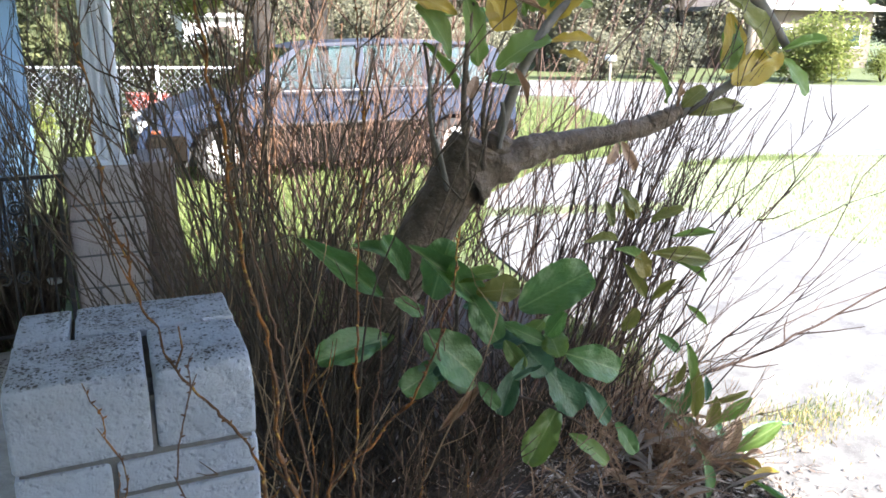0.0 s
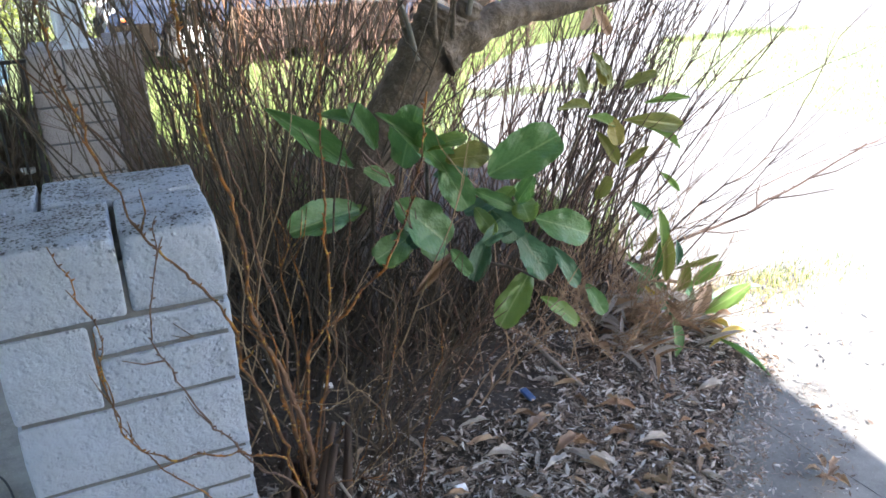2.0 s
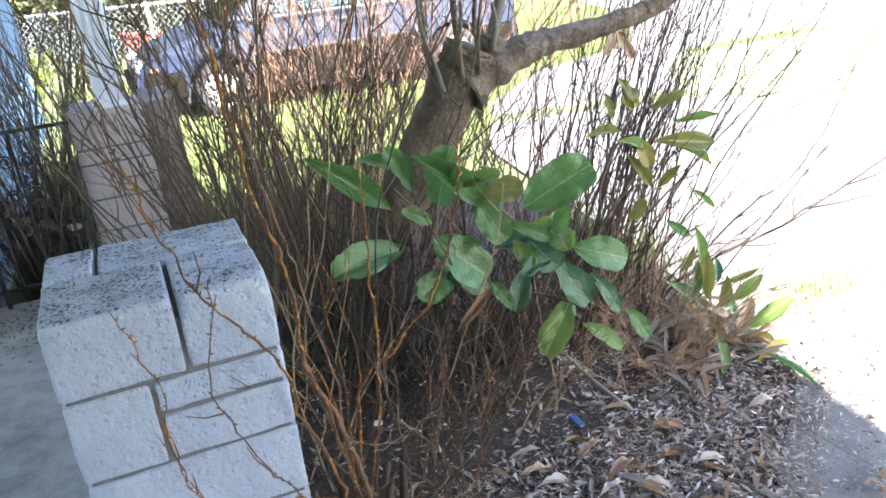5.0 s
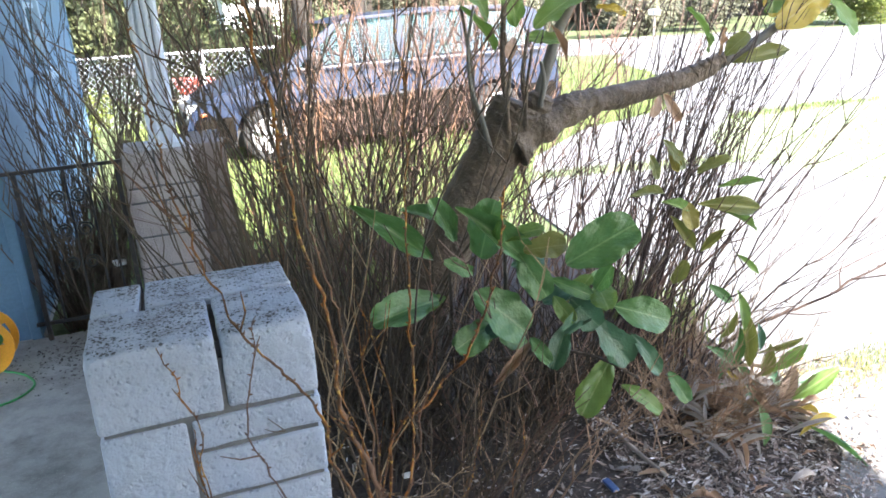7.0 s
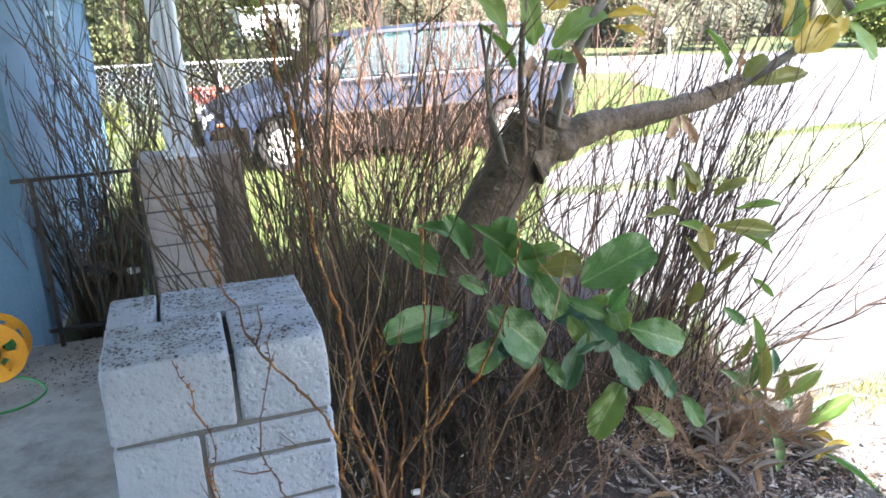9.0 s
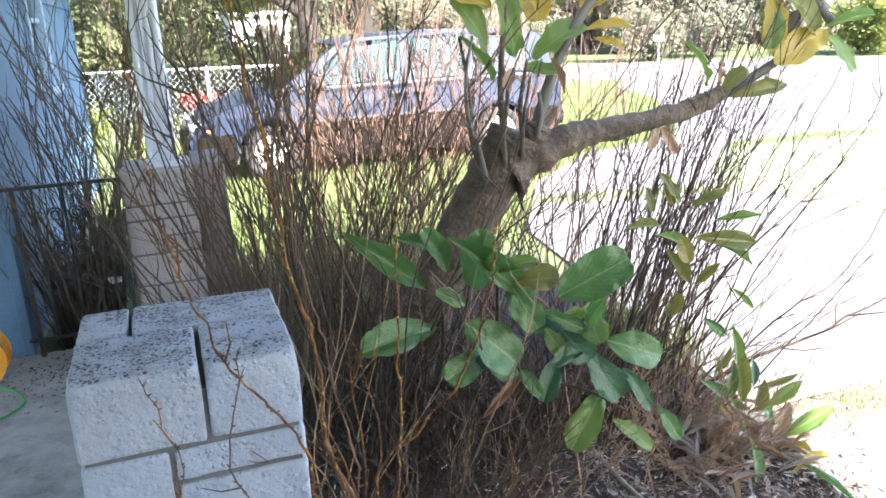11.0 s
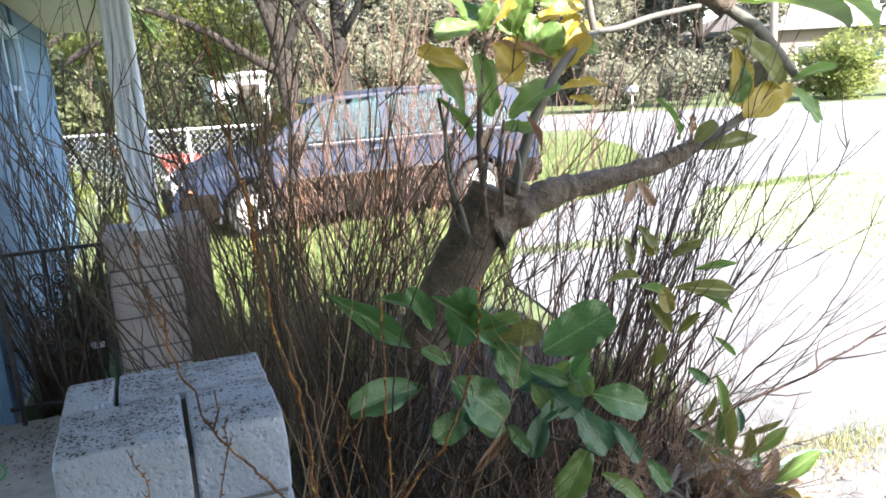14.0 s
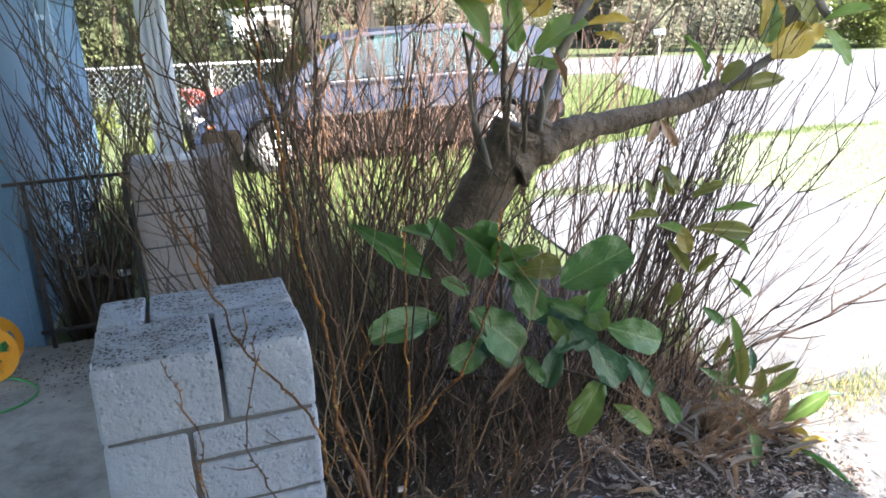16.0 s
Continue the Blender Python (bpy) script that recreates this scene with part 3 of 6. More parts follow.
def roof_slab(name, lo, hi, z, rise, parent):
    """A roof plane over lo to hi, rising by `rise` from its high-y edge to its low-y edge."""
    acc = Acc()
    acc.v = [Vector((x, y, z + dz + (rise if y == lo[1] else 0))) for dz in (0.0, 0.10) for x, y in ((lo[0], lo[1]), (hi[0], lo[1]), (hi[0], hi[1]), (lo[0], hi[1]))]
    acc.f = [(3, 2, 1, 0), (4, 5, 6, 7), (0, 1, 5, 4), (1, 2, 6, 5), (2, 3, 7, 6), (3, 0, 4, 7)]
    part(name, acc, SHINGLE, parent)


roof = thing("porch_roof", (-2.0, 2.2, EAVE_Z), "porch roof with tan boarded soffit", "roof", kind="structure")
part("soffit", Acc().box((-4.2, FRONT_Y, EAVE_Z + 0.02), (EAVE_X - 0.03, ROOF_END - 0.03, EAVE_Z + 0.05)), SOFFIT, roof)
part("fascia", bevelled((EAVE_X - 0.03, FRONT_Y, EAVE_Z), (EAVE_X, ROOF_END, EAVE_Z + 0.16), 0.004), WHITE, roof)
part("fascia", bevelled((-1.05, ROOF_END - 0.03, EAVE_Z), (EAVE_X - 0.032, ROOF_END, EAVE_Z + 0.16), 0.004), WHITE, roof)
roof_slab("roof_deck", (-4.4, FRONT_Y), (EAVE_X, ROOF_END), EAVE_Z + 0.16, 0.0, roof)
part("beam", bevelled((-0.36, FRONT_Y, EAVE_Z - 0.12), (-0.18, ROOF_END - 0.05, EAVE_Z + 0.018), 0.006), WHITE, roof, "white painted porch beam")
# Roof out of view, added to shade the porch, bed and walk.
unseen_front_roof = thing("unseen_front_roof", (-1.0, -1.0, FRONT_Z), "unseen house roof, skewed to place the shade edge on the walk", "roof", kind="structure")
part("soffit", Acc().slab([(-4.4, -8.0), (BACK_X, -8.0), (FRONT_X, FRONT_Y - 0.03), (-4.4, FRONT_Y - 0.03)], FRONT_Z, FRONT_Z + 0.03), SOFFIT, unseen_front_roof)
part("fascia", bevelled((-4.4, FRONT_Y - 0.03, FRONT_Z), (FRONT_X, FRONT_Y, FRONT_Z + 0.15), 0.004), WHITE, unseen_front_roof)
part("roof_deck", Acc().slab([(-4.4, -8.0), (BACK_X, -8.0), (FRONT_X, FRONT_Y), (-4.4, FRONT_Y)], FRONT_Z + 0.04, FRONT_Z + 0.14), SHINGLE, unseen_front_roof)
part("gable", Acc().slab([(BACK_X, -8.0), (BACK_X + 0.02, -8.0), (FRONT_X + 0.02, FRONT_Y), (FRONT_X, FRONT_Y)], FRONT_Z, FRONT_Z + 0.12), WHITE, unseen_front_roof)
# The deep eave is added out of view to keep sun off the blue wall.
main_roof = thing("wing_roof", (-2.6, 5.5, 2.5), "shingled roof over the blue wing of the house, unseen eave deepened to shade the wall", "roof", kind="structure")
roof_slab("roof_deck", (-4.6, ROOF_END + 0.01), (-0.30, 8.8), 2.62, 0.0, main_roof)
part("soffit", Acc().box((-1.10, ROOF_END + 0.02, 2.58), (-0.34, 8.7, 2.61)), SOFFIT, main_roof)
part("fascia", bevelled((-0.335, ROOF_END + 0.02, 2.54), (-0.305, 8.75, 2.615), 0.004), WHITE, main_roof)


# ---- block piers ----
def pier(name, label, x0, x1, y0, y1, top, base, courses, paint=BLOCK):
    """courses: (height, [(share across, share deep or None, pieces)]) laid from the top down. Each block is a mesh of its own."""
    w, d, J = x1 - x0, y1 - y0, 0.006
    th = thing(name, ((x0 + x1) / 2, (y0 + y1) / 2, base), label, "pier", "masonry piers")
    part("mortar", Acc().box((x0 + 0.012, y0 + 0.009, base), (x1 - 0.012, y1 - 0.012, top - 0.06)).box((x0 + 0.012, y0 + 0.026, top - 0.06), (x1 - 0.012, y1 - 0.012, top - 0.024)), MORTAR, th, "recessed grey mortar")
    z, k = top, 0
    for height, blocks in courses:
        z2 = max(z - height, base)
        for (a, b, c, e, zt, zb) in blocks:
            lo = (x0 + a * w + (J if a > 0 else 0), y0 + c * d + ((J + 0.004 * (z == top)) if c > 0 else 0), z - zb * (z - z2) + (J if z2 > base or zb < 1 else 0))
            hi = (x0 + b * w - (J if b < 1 else 0), y0 + e * d - (J if e < 1 else 0), z - zt * (z - z2) - (J if z < top or zt > 0 else 0))
            k += 1
            part("block", worn_block(lo, hi, 0.0085, 0.0025, k * 3.1, brow=0.026 if z == top and c == 0 else 0.0), paint, th, smooth=True)
        z = z2
    return th


def F(a, b, zt=0.0, zb=1.0, front=0.5):
    return (a, b, 0.0, front, zt, zb)


def B(a, b, zt=0.0, zb=1.0, front=0.5):
    return (a, b, front, 1.0, zt, zb)


pier("block_pier", "square pier of pale painted concrete blocks with mildewed top", -0.505, 0.0, 0.0, 0.49, 1.05, 0.05, [
    (0.197, [F(0, 0.565, front=0.565), F(0.565, 1, front=0.565), B(0, 0.248, front=0.565), B(0.248, 1, front=0.565)]),
    (0.223, [F(0, 0.386), F(0.386, 1, 0, 0.40), F(0.386, 1, 0.40, 1), B(0, 0.6), B(0.6, 1)]),
    (0.205, [F(0, 1), B(0, 0.4), B(0.4, 1)]),
    (0.107, [F(0, 1), B(0, 1)]),
    (0.268, [F(0, 0.745), F(0.745, 1, 0, 0.23), F(0.745, 1, 0.23, 1), B(0, 0.5), B(0.5, 1)]),
])
pier("block_pier", "square pier of pale painted concrete blocks carrying a white post", -0.508, -0.12, 2.86, 3.30, 1.05, -0.02, [
    (0.203, [F(0, 0.45), F(0.45, 1), B(0, 1)]),
    (0.085, [F(0, 1), B(0, 1)]),
    (0.203, [F(0, 0.5), F(0.5, 1, 0, 0.5), F(0.5, 1, 0.5, 1), B(0, 1)]),
    (0.185, [F(0, 1), B(0, 1)]),
    (0.12, [F(0, 0.3), F(0.3, 1), B(0, 1)]),
    (0.28, [F(0, 0.6), F(0.6, 1), B(0, 1)]),
], BLOCKTAN)
wing = thing("planter_wall", (0.0, 3.1, -0.02), "short block wall beside the far pier, coloured brown for its shaded face", "wall", "masonry piers")
part("mortar", Acc().box((-0.112, 2.975, -0.02), (0.055, 3.5, 1.035)), MORTAR, wing)
for z0, z1 in ((-0.02, 0.25), (0.256, 0.51), (0.516, 0.77), (0.776, 1.047)):
    part("block", bevelled((-0.116, 2.965, z0), (0.066, 3.51, z1), 0.008, 2, 0.002, z0), BLOCKSHADE, wing, smooth=True)

# ---- porch post ----
post = thing("porch_post", (-0.265, 3.0, 1.05), "white painted fluted porch post on the block pier", "post")
sec = []
for side in range(4):
    for k in range(7):
        u = -0.066 + 0.132 * k / 7
        depth = 0.080 if k in (0, 2, 4, 6) else 0.064
        c, s = math.cos(side * math.pi / 2), math.sin(side * math.pi / 2)
        for du in (0.0, 0.017):
            x, y = u + du, -depth
            sec.append((x * c - y * s - 0.265, x * s + y * c + 3.0))
part("shaft", Acc().slab(sec, 1.075, EAVE_Z - 0.12), WHITE, post)
part("base_plate", bevelled((-0.37, 2.905, 1.048), (-0.165, 3.095, 1.077), 0.006), WHITE, post)

# ---- iron railing ----
rail = thing("iron_railing", (-0.8, 2.885, 0.06), "black wrought iron porch railing with scrolls", "railing")
RY = 2.84


def bar(name, pts, r=0.008, sides=4):
    part(name, Acc().tube(pts, r, sides), IRON, rail)


part("top_rail", bevelled((-1.14, RY - 0.014, 1.01), (-0.50, RY + 0.014, 1.03), 0.003), IRON, rail)
part("bottom_rail", bevelled((-1.10, RY - 0.012, 0.15), (-0.50, RY + 0.012, 0.17), 0.003), IRON, rail)
part("end_post", bevelled((-1.055, RY - 0.013, 0.06), (-1.03, RY + 0.013, 1.01), 0.003), IRON, rail)
part("end_post", bevelled((-0.545, RY - 0.013, 0.06), (-0.52, RY + 0.013, 1.01), 0.003), IRON, rail)
for x in (-0.95, -0.69, -0.61):
    bar("baluster", [(x, RY, 0.17), (x, RY, 1.01)])
for z in (0.86, 0.67, 0.48):
    for s in (-1, 1):
        pts = []
        for i in range(26):
            a = i / 25 * 3.4 * math.pi
            r = 0.042 * (1 - i / 36)
            pts.append((-0.80 + s * (0.050 + r * math.cos(a)), RY, z + r * math.sin(a)))
        bar("scroll", pts, 0.006)
bar("baluster", [(-0.80, RY, 0.17), (-0.80, RY, 1.01)])

# ---- cord reel and cords on the porch floor ----
reel = thing("cord_reel", (-1.312, 2.53, 0.06), "orange plastic cord reel wound with green cord", "cord reel")


def disc(y, thick, r, name):
    """A flange with a rim, a hub and cut-outs."""
    c = Vector((-1.312, y, 0.06 + 0.165))
    acc = Acc()
    n = 48
    holes = 6
    rings = [(0.045, 0), (0.062, 0), (0.105, 1), (0.128, 0), (r, 0)]
    for f in (0, thick):
        for rad, _ in rings:
            for k in range(n):
                a = 2 * math.pi * k / n
                acc.v.append(c + Vector((math.cos(a) * rad, f, math.sin(a) * rad)))
    m = len(rings)
    for q in range(m - 1):
        for k in range(n):
            if q in (1, 2) and k % (n // holes) < 4:
                continue
            a, b = q * n + k, q * n + (k + 1) % n
            acc.f += [(a, b, b + n, a + n), (a + m * n + n, b + m * n + n, b + m * n, a + m * n)]
    for k in range(n):
        a, b = (m - 1) * n + k, (m - 1) * n + (k + 1) % n
        acc.f.append((a, b, b + m * n, a + m * n))
    part(name, acc, ORANGE, reel)


disc(2.45, 0.008, 0.165, "flange")
disc(2.60, 0.008, 0.165, "flange")
hub = Acc().tube([(-1.312, 2.43, 0.225), (-1.312, 2.61, 0.225)], 0.046, 20)
part("hub", hub, PLASTIC, reel, "black hub")
wound = []
for i in range(260):
    a = i * 0.42
    wound.append((-1.312 + math.cos(a) * (0.082 + 0.006 * math.sin(i)), 2.465 + 0.125 * (0.5 + 0.5 * math.sin(i * 0.021)), 0.225 + math.sin(a) * 0.084))
part("cord", Acc().tube(wound, 0.006, 5), GREENCORD, reel, "green wound cord", smooth=True)
loose = spline([(-1.25, 2.50, 0.07), (-1.12, 2.38, 0.068), (-1.06, 2.22, 0.068), (-1.16, 2.08, 0.068), (-1.4, 2.05, 0.068)], 8)
single("loose_cord", Acc().tube(loose, 0.006, 6), GREENCORD, "green cord trailing on the porch floor", "cord", smooth=True)
single("black_cord", Acc().tube(spline([(-0.5, 0.33, 0.066), (-0.62, 0.42, 0.066), (-0.70, 0.66, 0.066), (-0.86, 0.84, 0.066)], 8), 0.0035, 5), BLACKCORD,
       "thin black cord on the porch floor", "cord", smooth=True)
coil = []
for i in range(150):
    a = i * 0.15
    coil.append((-0.36 + 0.115 * math.cos(a) + 0.012 * math.sin(i * 0.05), -0.14 + 0.125 * math.sin(a) + 0.01 * math.cos(i * 0.03), 0.068 + 0.010 * (i // 42)))
coil += spline([coil[-1], (-0.52, -0.2, 0.07), (-0.66, 0.02, 0.068), (-0.68, 0.3, 0.068), (-0.6, 0.42, 0.068), (-0.57, 0.2, 0.068), (-0.64, -0.1, 0.068)], 8)
single("garden_cord", Acc().tube(coil, 0.0065, 6), GREENCORD, "loops of bright green cord by the pier", "cord", smooth=True)


# ---- broad-leaved tree ----
def leaf_mesh(name, fold, curl, shape, ruffle, seed):
    """A leaf 1 long along y, widest 1 across; it is scaled where it is hung."""
    acc = Acc()
    nu, nv = 8, 26
    for j in range(nv + 1):
        v = j / nv
        if shape == "broad":
            a, e = (0.62, 1.55) if v < 0.62 else (0.40, 2.3)
            w = 0.03 + 0.47 * max(0.0, 1 - abs((v - 0.62) / a) ** e) ** (1 / e)
        elif shape == "long":
            w = 0.5 * (math.sin(math.pi * (v * 0.96 + 0.02)) ** 0.9) * (0.75 + 0.35 * v)
        else:
            w = 0.5 * (math.sin(math.pi * (v * 0.97 + 0.02)) ** 1.1)
        for i in range(nu + 1):
            u = i / nu * 2 - 1
            edge = 1 + ruffle * (0.20 * noise.noise(Vector((seed + 3.6 * v, 1.5 if u > 0 else -1.5, seed))) + 0.05 * noise.noise(Vector((seed + 24 * v, 3.5 if u > 0 else -3.5, seed))))
            x = u * w * edge
            z = fold * abs(u) ** 1.3 * w - curl * (v - 0.35) ** 2 + ruffle * 0.15 * noise.noise(Vector((seed + 5 * v, u * 2.5, 9))) * abs(u)
            acc.v.append(Vector((x, v, z)))
    for j in range(nv):
        for i in range(nu):
            a = j * (nu + 1) + i
            acc.f.append((a, a + 1, a + nu + 2, a + nu + 1))
    return acc.mesh(name, LEAF["g"], True)


def leaf_set(shape, count, fold, curl, ruffle):
    return [leaf_mesh("leaf", fold * rnd.uniform(0.5, 1.3), curl * rnd.uniform(0.3, 1.4), shape, ruffle, rnd.uniform(0, 50)) for _ in range(count)]


BROAD = leaf_set("broad", 12, 0.42, 0.5, 1.2)
LONG = leaf_set("long", 8, 0.6, 0.65, 1.1)
BY_KIND = {}


def leaf(parent, base, tip, width, kind, face=(-0.25, -0.75, 0.6), shape=None):
    """Hangs one leaf from base to tip, its upper face turned towards `face`."""
    base, tip = Vector(base), Vector(tip)
    y = tip - base
    length = y.length
    y.normalize()
    z = Vector(face) + Vector((rnd.uniform(-0.3, 0.3), rnd.uniform(-0.2, 0.2), rnd.uniform(-0.3, 0.3)))
    z = (z - y * z.dot(y)).normalized()
    x = y.cross(z)
    pool = shape or (BROAD if width / length > 0.3 else LONG)
    src = rnd.choice(pool)
    key = (src.name, kind)
    if key not in BY_KIND:
        me = src.copy()
        me.materials[0] = LEAF[kind]
        BY_KIND[key] = me
    ob = new("leaf", BY_KIND[key])
    ob.parent = parent
    m = Matrix((x * width * 1.12, y * length * 1.05, z * length * 0.6)).transposed().to_4x4()
    m.translation = base - home(parent)
    ob.matrix_basis = m
    return ob


tree = thing("leafy_tree", (0.66, 1.42, 0), "small leaning broad-leaved tree with pruned limbs", "tree")


def limb(name, pts, r0, r1, material, steps=6, sides=10, wob=0.0, label="", power=1.0):
    line = spline(pts, steps)
    n = len(line)
    radii = [r * (1 + wob * noise.noise(Vector((i * 0.6, r0 * 40, 2)))) for i, r in enumerate(taper(n, r0, r1, power))]
    acc = Acc().tube(line, radii, sides)
    if r0 > 0.05:
        acc.v = [p + noise.noise_vector(p * 11) * r0 * 0.10 + noise.noise_vector(p * 31) * r0 * 0.05 for p in acc.v]
    return part(name, acc, material, tree, label, smooth=True)


limb("trunk", [(0.61, 1.46, -0.05), (0.67, 1.42, 0.25), (0.775, 1.34, 0.60), (0.91, 1.25, 0.92), (1.025, 1.16, 1.18), (1.08, 1.13, 1.29), (1.10, 1.12, 1.335)], 0.120, 0.106, BARK, 8, 22, 0.10, "grey-brown leaning trunk")
limb("stub", [(1.14, 1.10, 1.26), (1.17, 1.09, 1.33), (1.185, 1.085, 1.365)], 0.062, 0.050, BARK, 6, 14, 0.3, "knobbly healed stub at the fork")
limb("limb", [(1.06, 1.12, 1.18), (1.20, 1.10, 1.245), (1.34, 1.10, 1.295), (1.50, 1.10, 1.318), (1.74, 1.09, 1.345), (1.93, 1.08, 1.385), (2.05, 1.07, 1.43)], 0.115, 0.034, BARK, 8, 16, 0.16, power=0.38)
limb("knot", [(1.90, 1.075, 1.385), (1.95, 1.06, 1.415), (1.97, 1.05, 1.435)], 0.036, 0.020, BARK, 4, 10, 0.3)
limb("branch", [(2.0, 1.08, 1.40), (2.16, 1.06, 1.47), (2.32, 1.04, 1.56), (2.42, 1.02, 1.66)], 0.03, 0.012, BRANCH)
limb("branch", [(1.16, 1.1, 1.30), (1.20, 1.1, 1.42), (1.279, 1.1, 1.619), (1.411, 1.1, 1.815), (1.574, 1.1, 1.944)], 0.025, 0.017, BRANCH, label="pale upright branch")
limb("branch", [(1.57, 1.1, 1.94), (1.548, 1.1, 2.04), (1.53, 1.1, 2.2)], 0.016, 0.013, BRANCH)
limb("branch", [(1.57, 1.1, 1.94), (1.70, 1.1, 1.955), (1.853, 1.1, 1.993), (2.103, 1.1, 2.03)], 0.014, 0.011, BRANCH)
limb("limb", [(1.80, 1.15, 2.35), (1.98, 1.12, 2.19), (2.209, 1.1, 2.055), (2.25, 1.09, 2.02)], 0.07, 0.055, BARK, label="broken thick limb end")
limb("branch", [(2.22, 1.09, 2.04), (2.402, 1.08, 1.92), (2.52, 1.06, 1.80), (2.619, 1.05, 1.686)], 0.034, 0.018, BRANCH)
limb("shoot", [(1.06, 1.12, 1.28), (1.03, 1.1, 1.40), (1.027, 1.1, 1.56), (1.058, 1.1, 1.853), (1.12, 1.1, 2.0), (1.18, 1.1, 2.12)], 0.015, 0.007, BARK)
limb("shoot", [(1.12, 1.1, 1.32), (1.10, 1.08, 1.45), (1.125, 1.07, 1.62)], 0.013, 0.006, BARK)
limb("shoot", [(1.0, 1.2, 1.15), (0.92, 1.15, 1.30), (0.90, 1.12, 1.50), (0.86, 1.1, 1.72)], 0.013, 0.006, BARK)
limb("shoot", [(0.72, 1.38, 0.16), (0.64, 0.95, 0.40), (0.60, 0.70, 0.62), (0.56, 0.56, 0.90)], 0.013, 0.006, BARK)
limb("shoot", [(0.74, 1.36, 0.18), (0.74, 0.85, 0.46), (0.74, 0.55, 0.74), (0.72, 0.47, 0.96)], 0.013, 0.006, BARK)
limb("shoot", [(0.80, 1.3, 0.18), (0.86, 0.75, 0.42), (0.92, 0.42, 0.66), (0.96, 0.33, 0.84)], 0.012, 0.005, BARK)
limb("shoot", [(0.89, 0.58, 0.54), (1.0, 0.36, 0.56), (1.08, 0.24, 0.52)], 0.007, 0.004, BARK)
limb("twig", [(0.60, 0.72, 0.66), (0.54, 0.6, 0.68), (0.50, 0.56, 0.68)], 0.005, 0.003, BARK)

limb("shoot", [(1.02, 1.05, 1.20), (1.00, 1.02, 1.34), (1.01, 1.0, 1.50), (0.985, 0.99, 1.62)], 0.010, 0.006, BARK)
limb("shoot", [(1.08, 1.03, 1.24), (1.075, 1.0, 1.40), (1.10, 0.99, 1.56)], 0.009, 0.005, BARK)
limb("shoot", [(1.15, 1.04, 1.32), (1.16, 1.02, 1.42), (1.145, 1.01, 1.50)], 0.012, 0.007, BRANCH)
limb("shoot", [(0.95, 1.08, 1.16), (0.905, 1.05, 1.30), (0.86, 1.03, 1.42), (0.85, 1.02, 1.58), (0.88, 1.02, 1.72)], 0.011, 0.005, BRANCH)

cr = random.Random(91)
leaf(tree, (1.735, 1.05, 1.315), (1.79, 1.02, 1.20), 0.052, "b", (-0.3, -0.9, 0.2))
leaf(tree, (1.72, 1.05, 1.31), (1.665, 1.02, 1.235), 0.040, "b", (-0.3, -0.9, 0.2))
leaf(tree, (1.20, 1.02, 1.63), (1.245, 0.98, 1.50), 0.030, "b", (-0.3, -0.9, 0.2))
leaf(tree, (1.03, 1.0, 1.60), (0.99, 0.97, 1.53), 0.040, "b", (-0.3, -0.9, 0.2))
# low shoots
leaf(tree, (0.578, 0.542, 0.996), (0.492, 0.482, 1.152), 0.064, "g")
leaf(tree, (0.639, 0.488, 0.942), (0.668, 0.428, 1.134), 0.121, "g")
leaf(tree, (0.817, 0.469, 0.894), (0.583, 0.409, 1.126), 0.083, "g")
leaf(tree, (0.705, 0.442, 1.007), (0.809, 0.382, 1.05), 0.047, "l")
leaf(tree, (0.627, 0.517, 0.879), (0.521, 0.457, 0.959), 0.052, "g")
leaf(tree, (0.759, 0.414, 0.97), (0.875, 0.354, 0.989), 0.076, "o")
leaf(tree, (0.875, 0.343, 0.925), (1.079, 0.283, 1.036), 0.127, "g")
leaf(tree, (0.75, 0.427, 0.959), (0.811, 0.367, 0.824), 0.084, "g")
leaf(tree, (0.834, 0.377, 0.871), (0.95, 0.317, 0.812), 0.048, "g")
leaf(tree, (0.977, 0.337, 0.816), (0.997, 0.277, 0.911), 0.056, "g")
leaf(tree, (0.522, 0.583, 0.791), (0.285, 0.523, 0.782), 0.111, "g")
leaf(tree, (0.604, 0.465, 0.84), (0.758, 0.405, 0.696), 0.140, "g")
leaf(tree, (0.675, 0.494, 0.703), (0.531, 0.434, 0.674), 0.088, "g")
leaf(tree, (0.518, 0.603, 0.928), (0.274, 0.543, 1.146), 0.079, "g")
leaf(tree, (0.542, 0.57, 1.067), (0.413, 0.51, 1.14), 0.044, "g")
leaf(tree, (0.897, 0.359, 0.798), (0.964, 0.299, 0.709), 0.086, "d")
leaf(tree, (0.97, 0.322, 0.719), (1.059, 0.262, 0.573), 0.095, "d")
leaf(tree, (1.019, 0.286, 0.772), (1.186, 0.226, 0.71), 0.097, "g")
leaf(tree, (1.081, 0.278, 0.665), (1.157, 0.218, 0.533), 0.050, "d")
leaf(tree, (1.198, 0.238, 0.517), (1.235, 0.178, 0.426), 0.052, "g")
leaf(tree, (1.038, 0.339, 0.56), (0.895, 0.279, 0.421), 0.095, "l")
leaf(tree, (1.047, 0.282, 0.482), (1.165, 0.222, 0.385), 0.051, "l")
leaf(tree, (0.849, 0.386, 0.805), (0.887, 0.326, 0.731), 0.052, "l")
leaf(tree, (0.808, 0.44, 0.642), (0.630, 0.38, 0.545), 0.034, "b")
leaf(tree, (0.774, 0.413, 0.661), (0.812, 0.353, 0.591), 0.042, "g")
limb("shoot", [(1.25, 1.02, 0.0), (1.45, 0.92, 0.40), (1.62, 0.82, 0.72), (1.72, 0.79, 0.92), (1.80, 0.77, 1.06)], 0.010, 0.004, BARK)
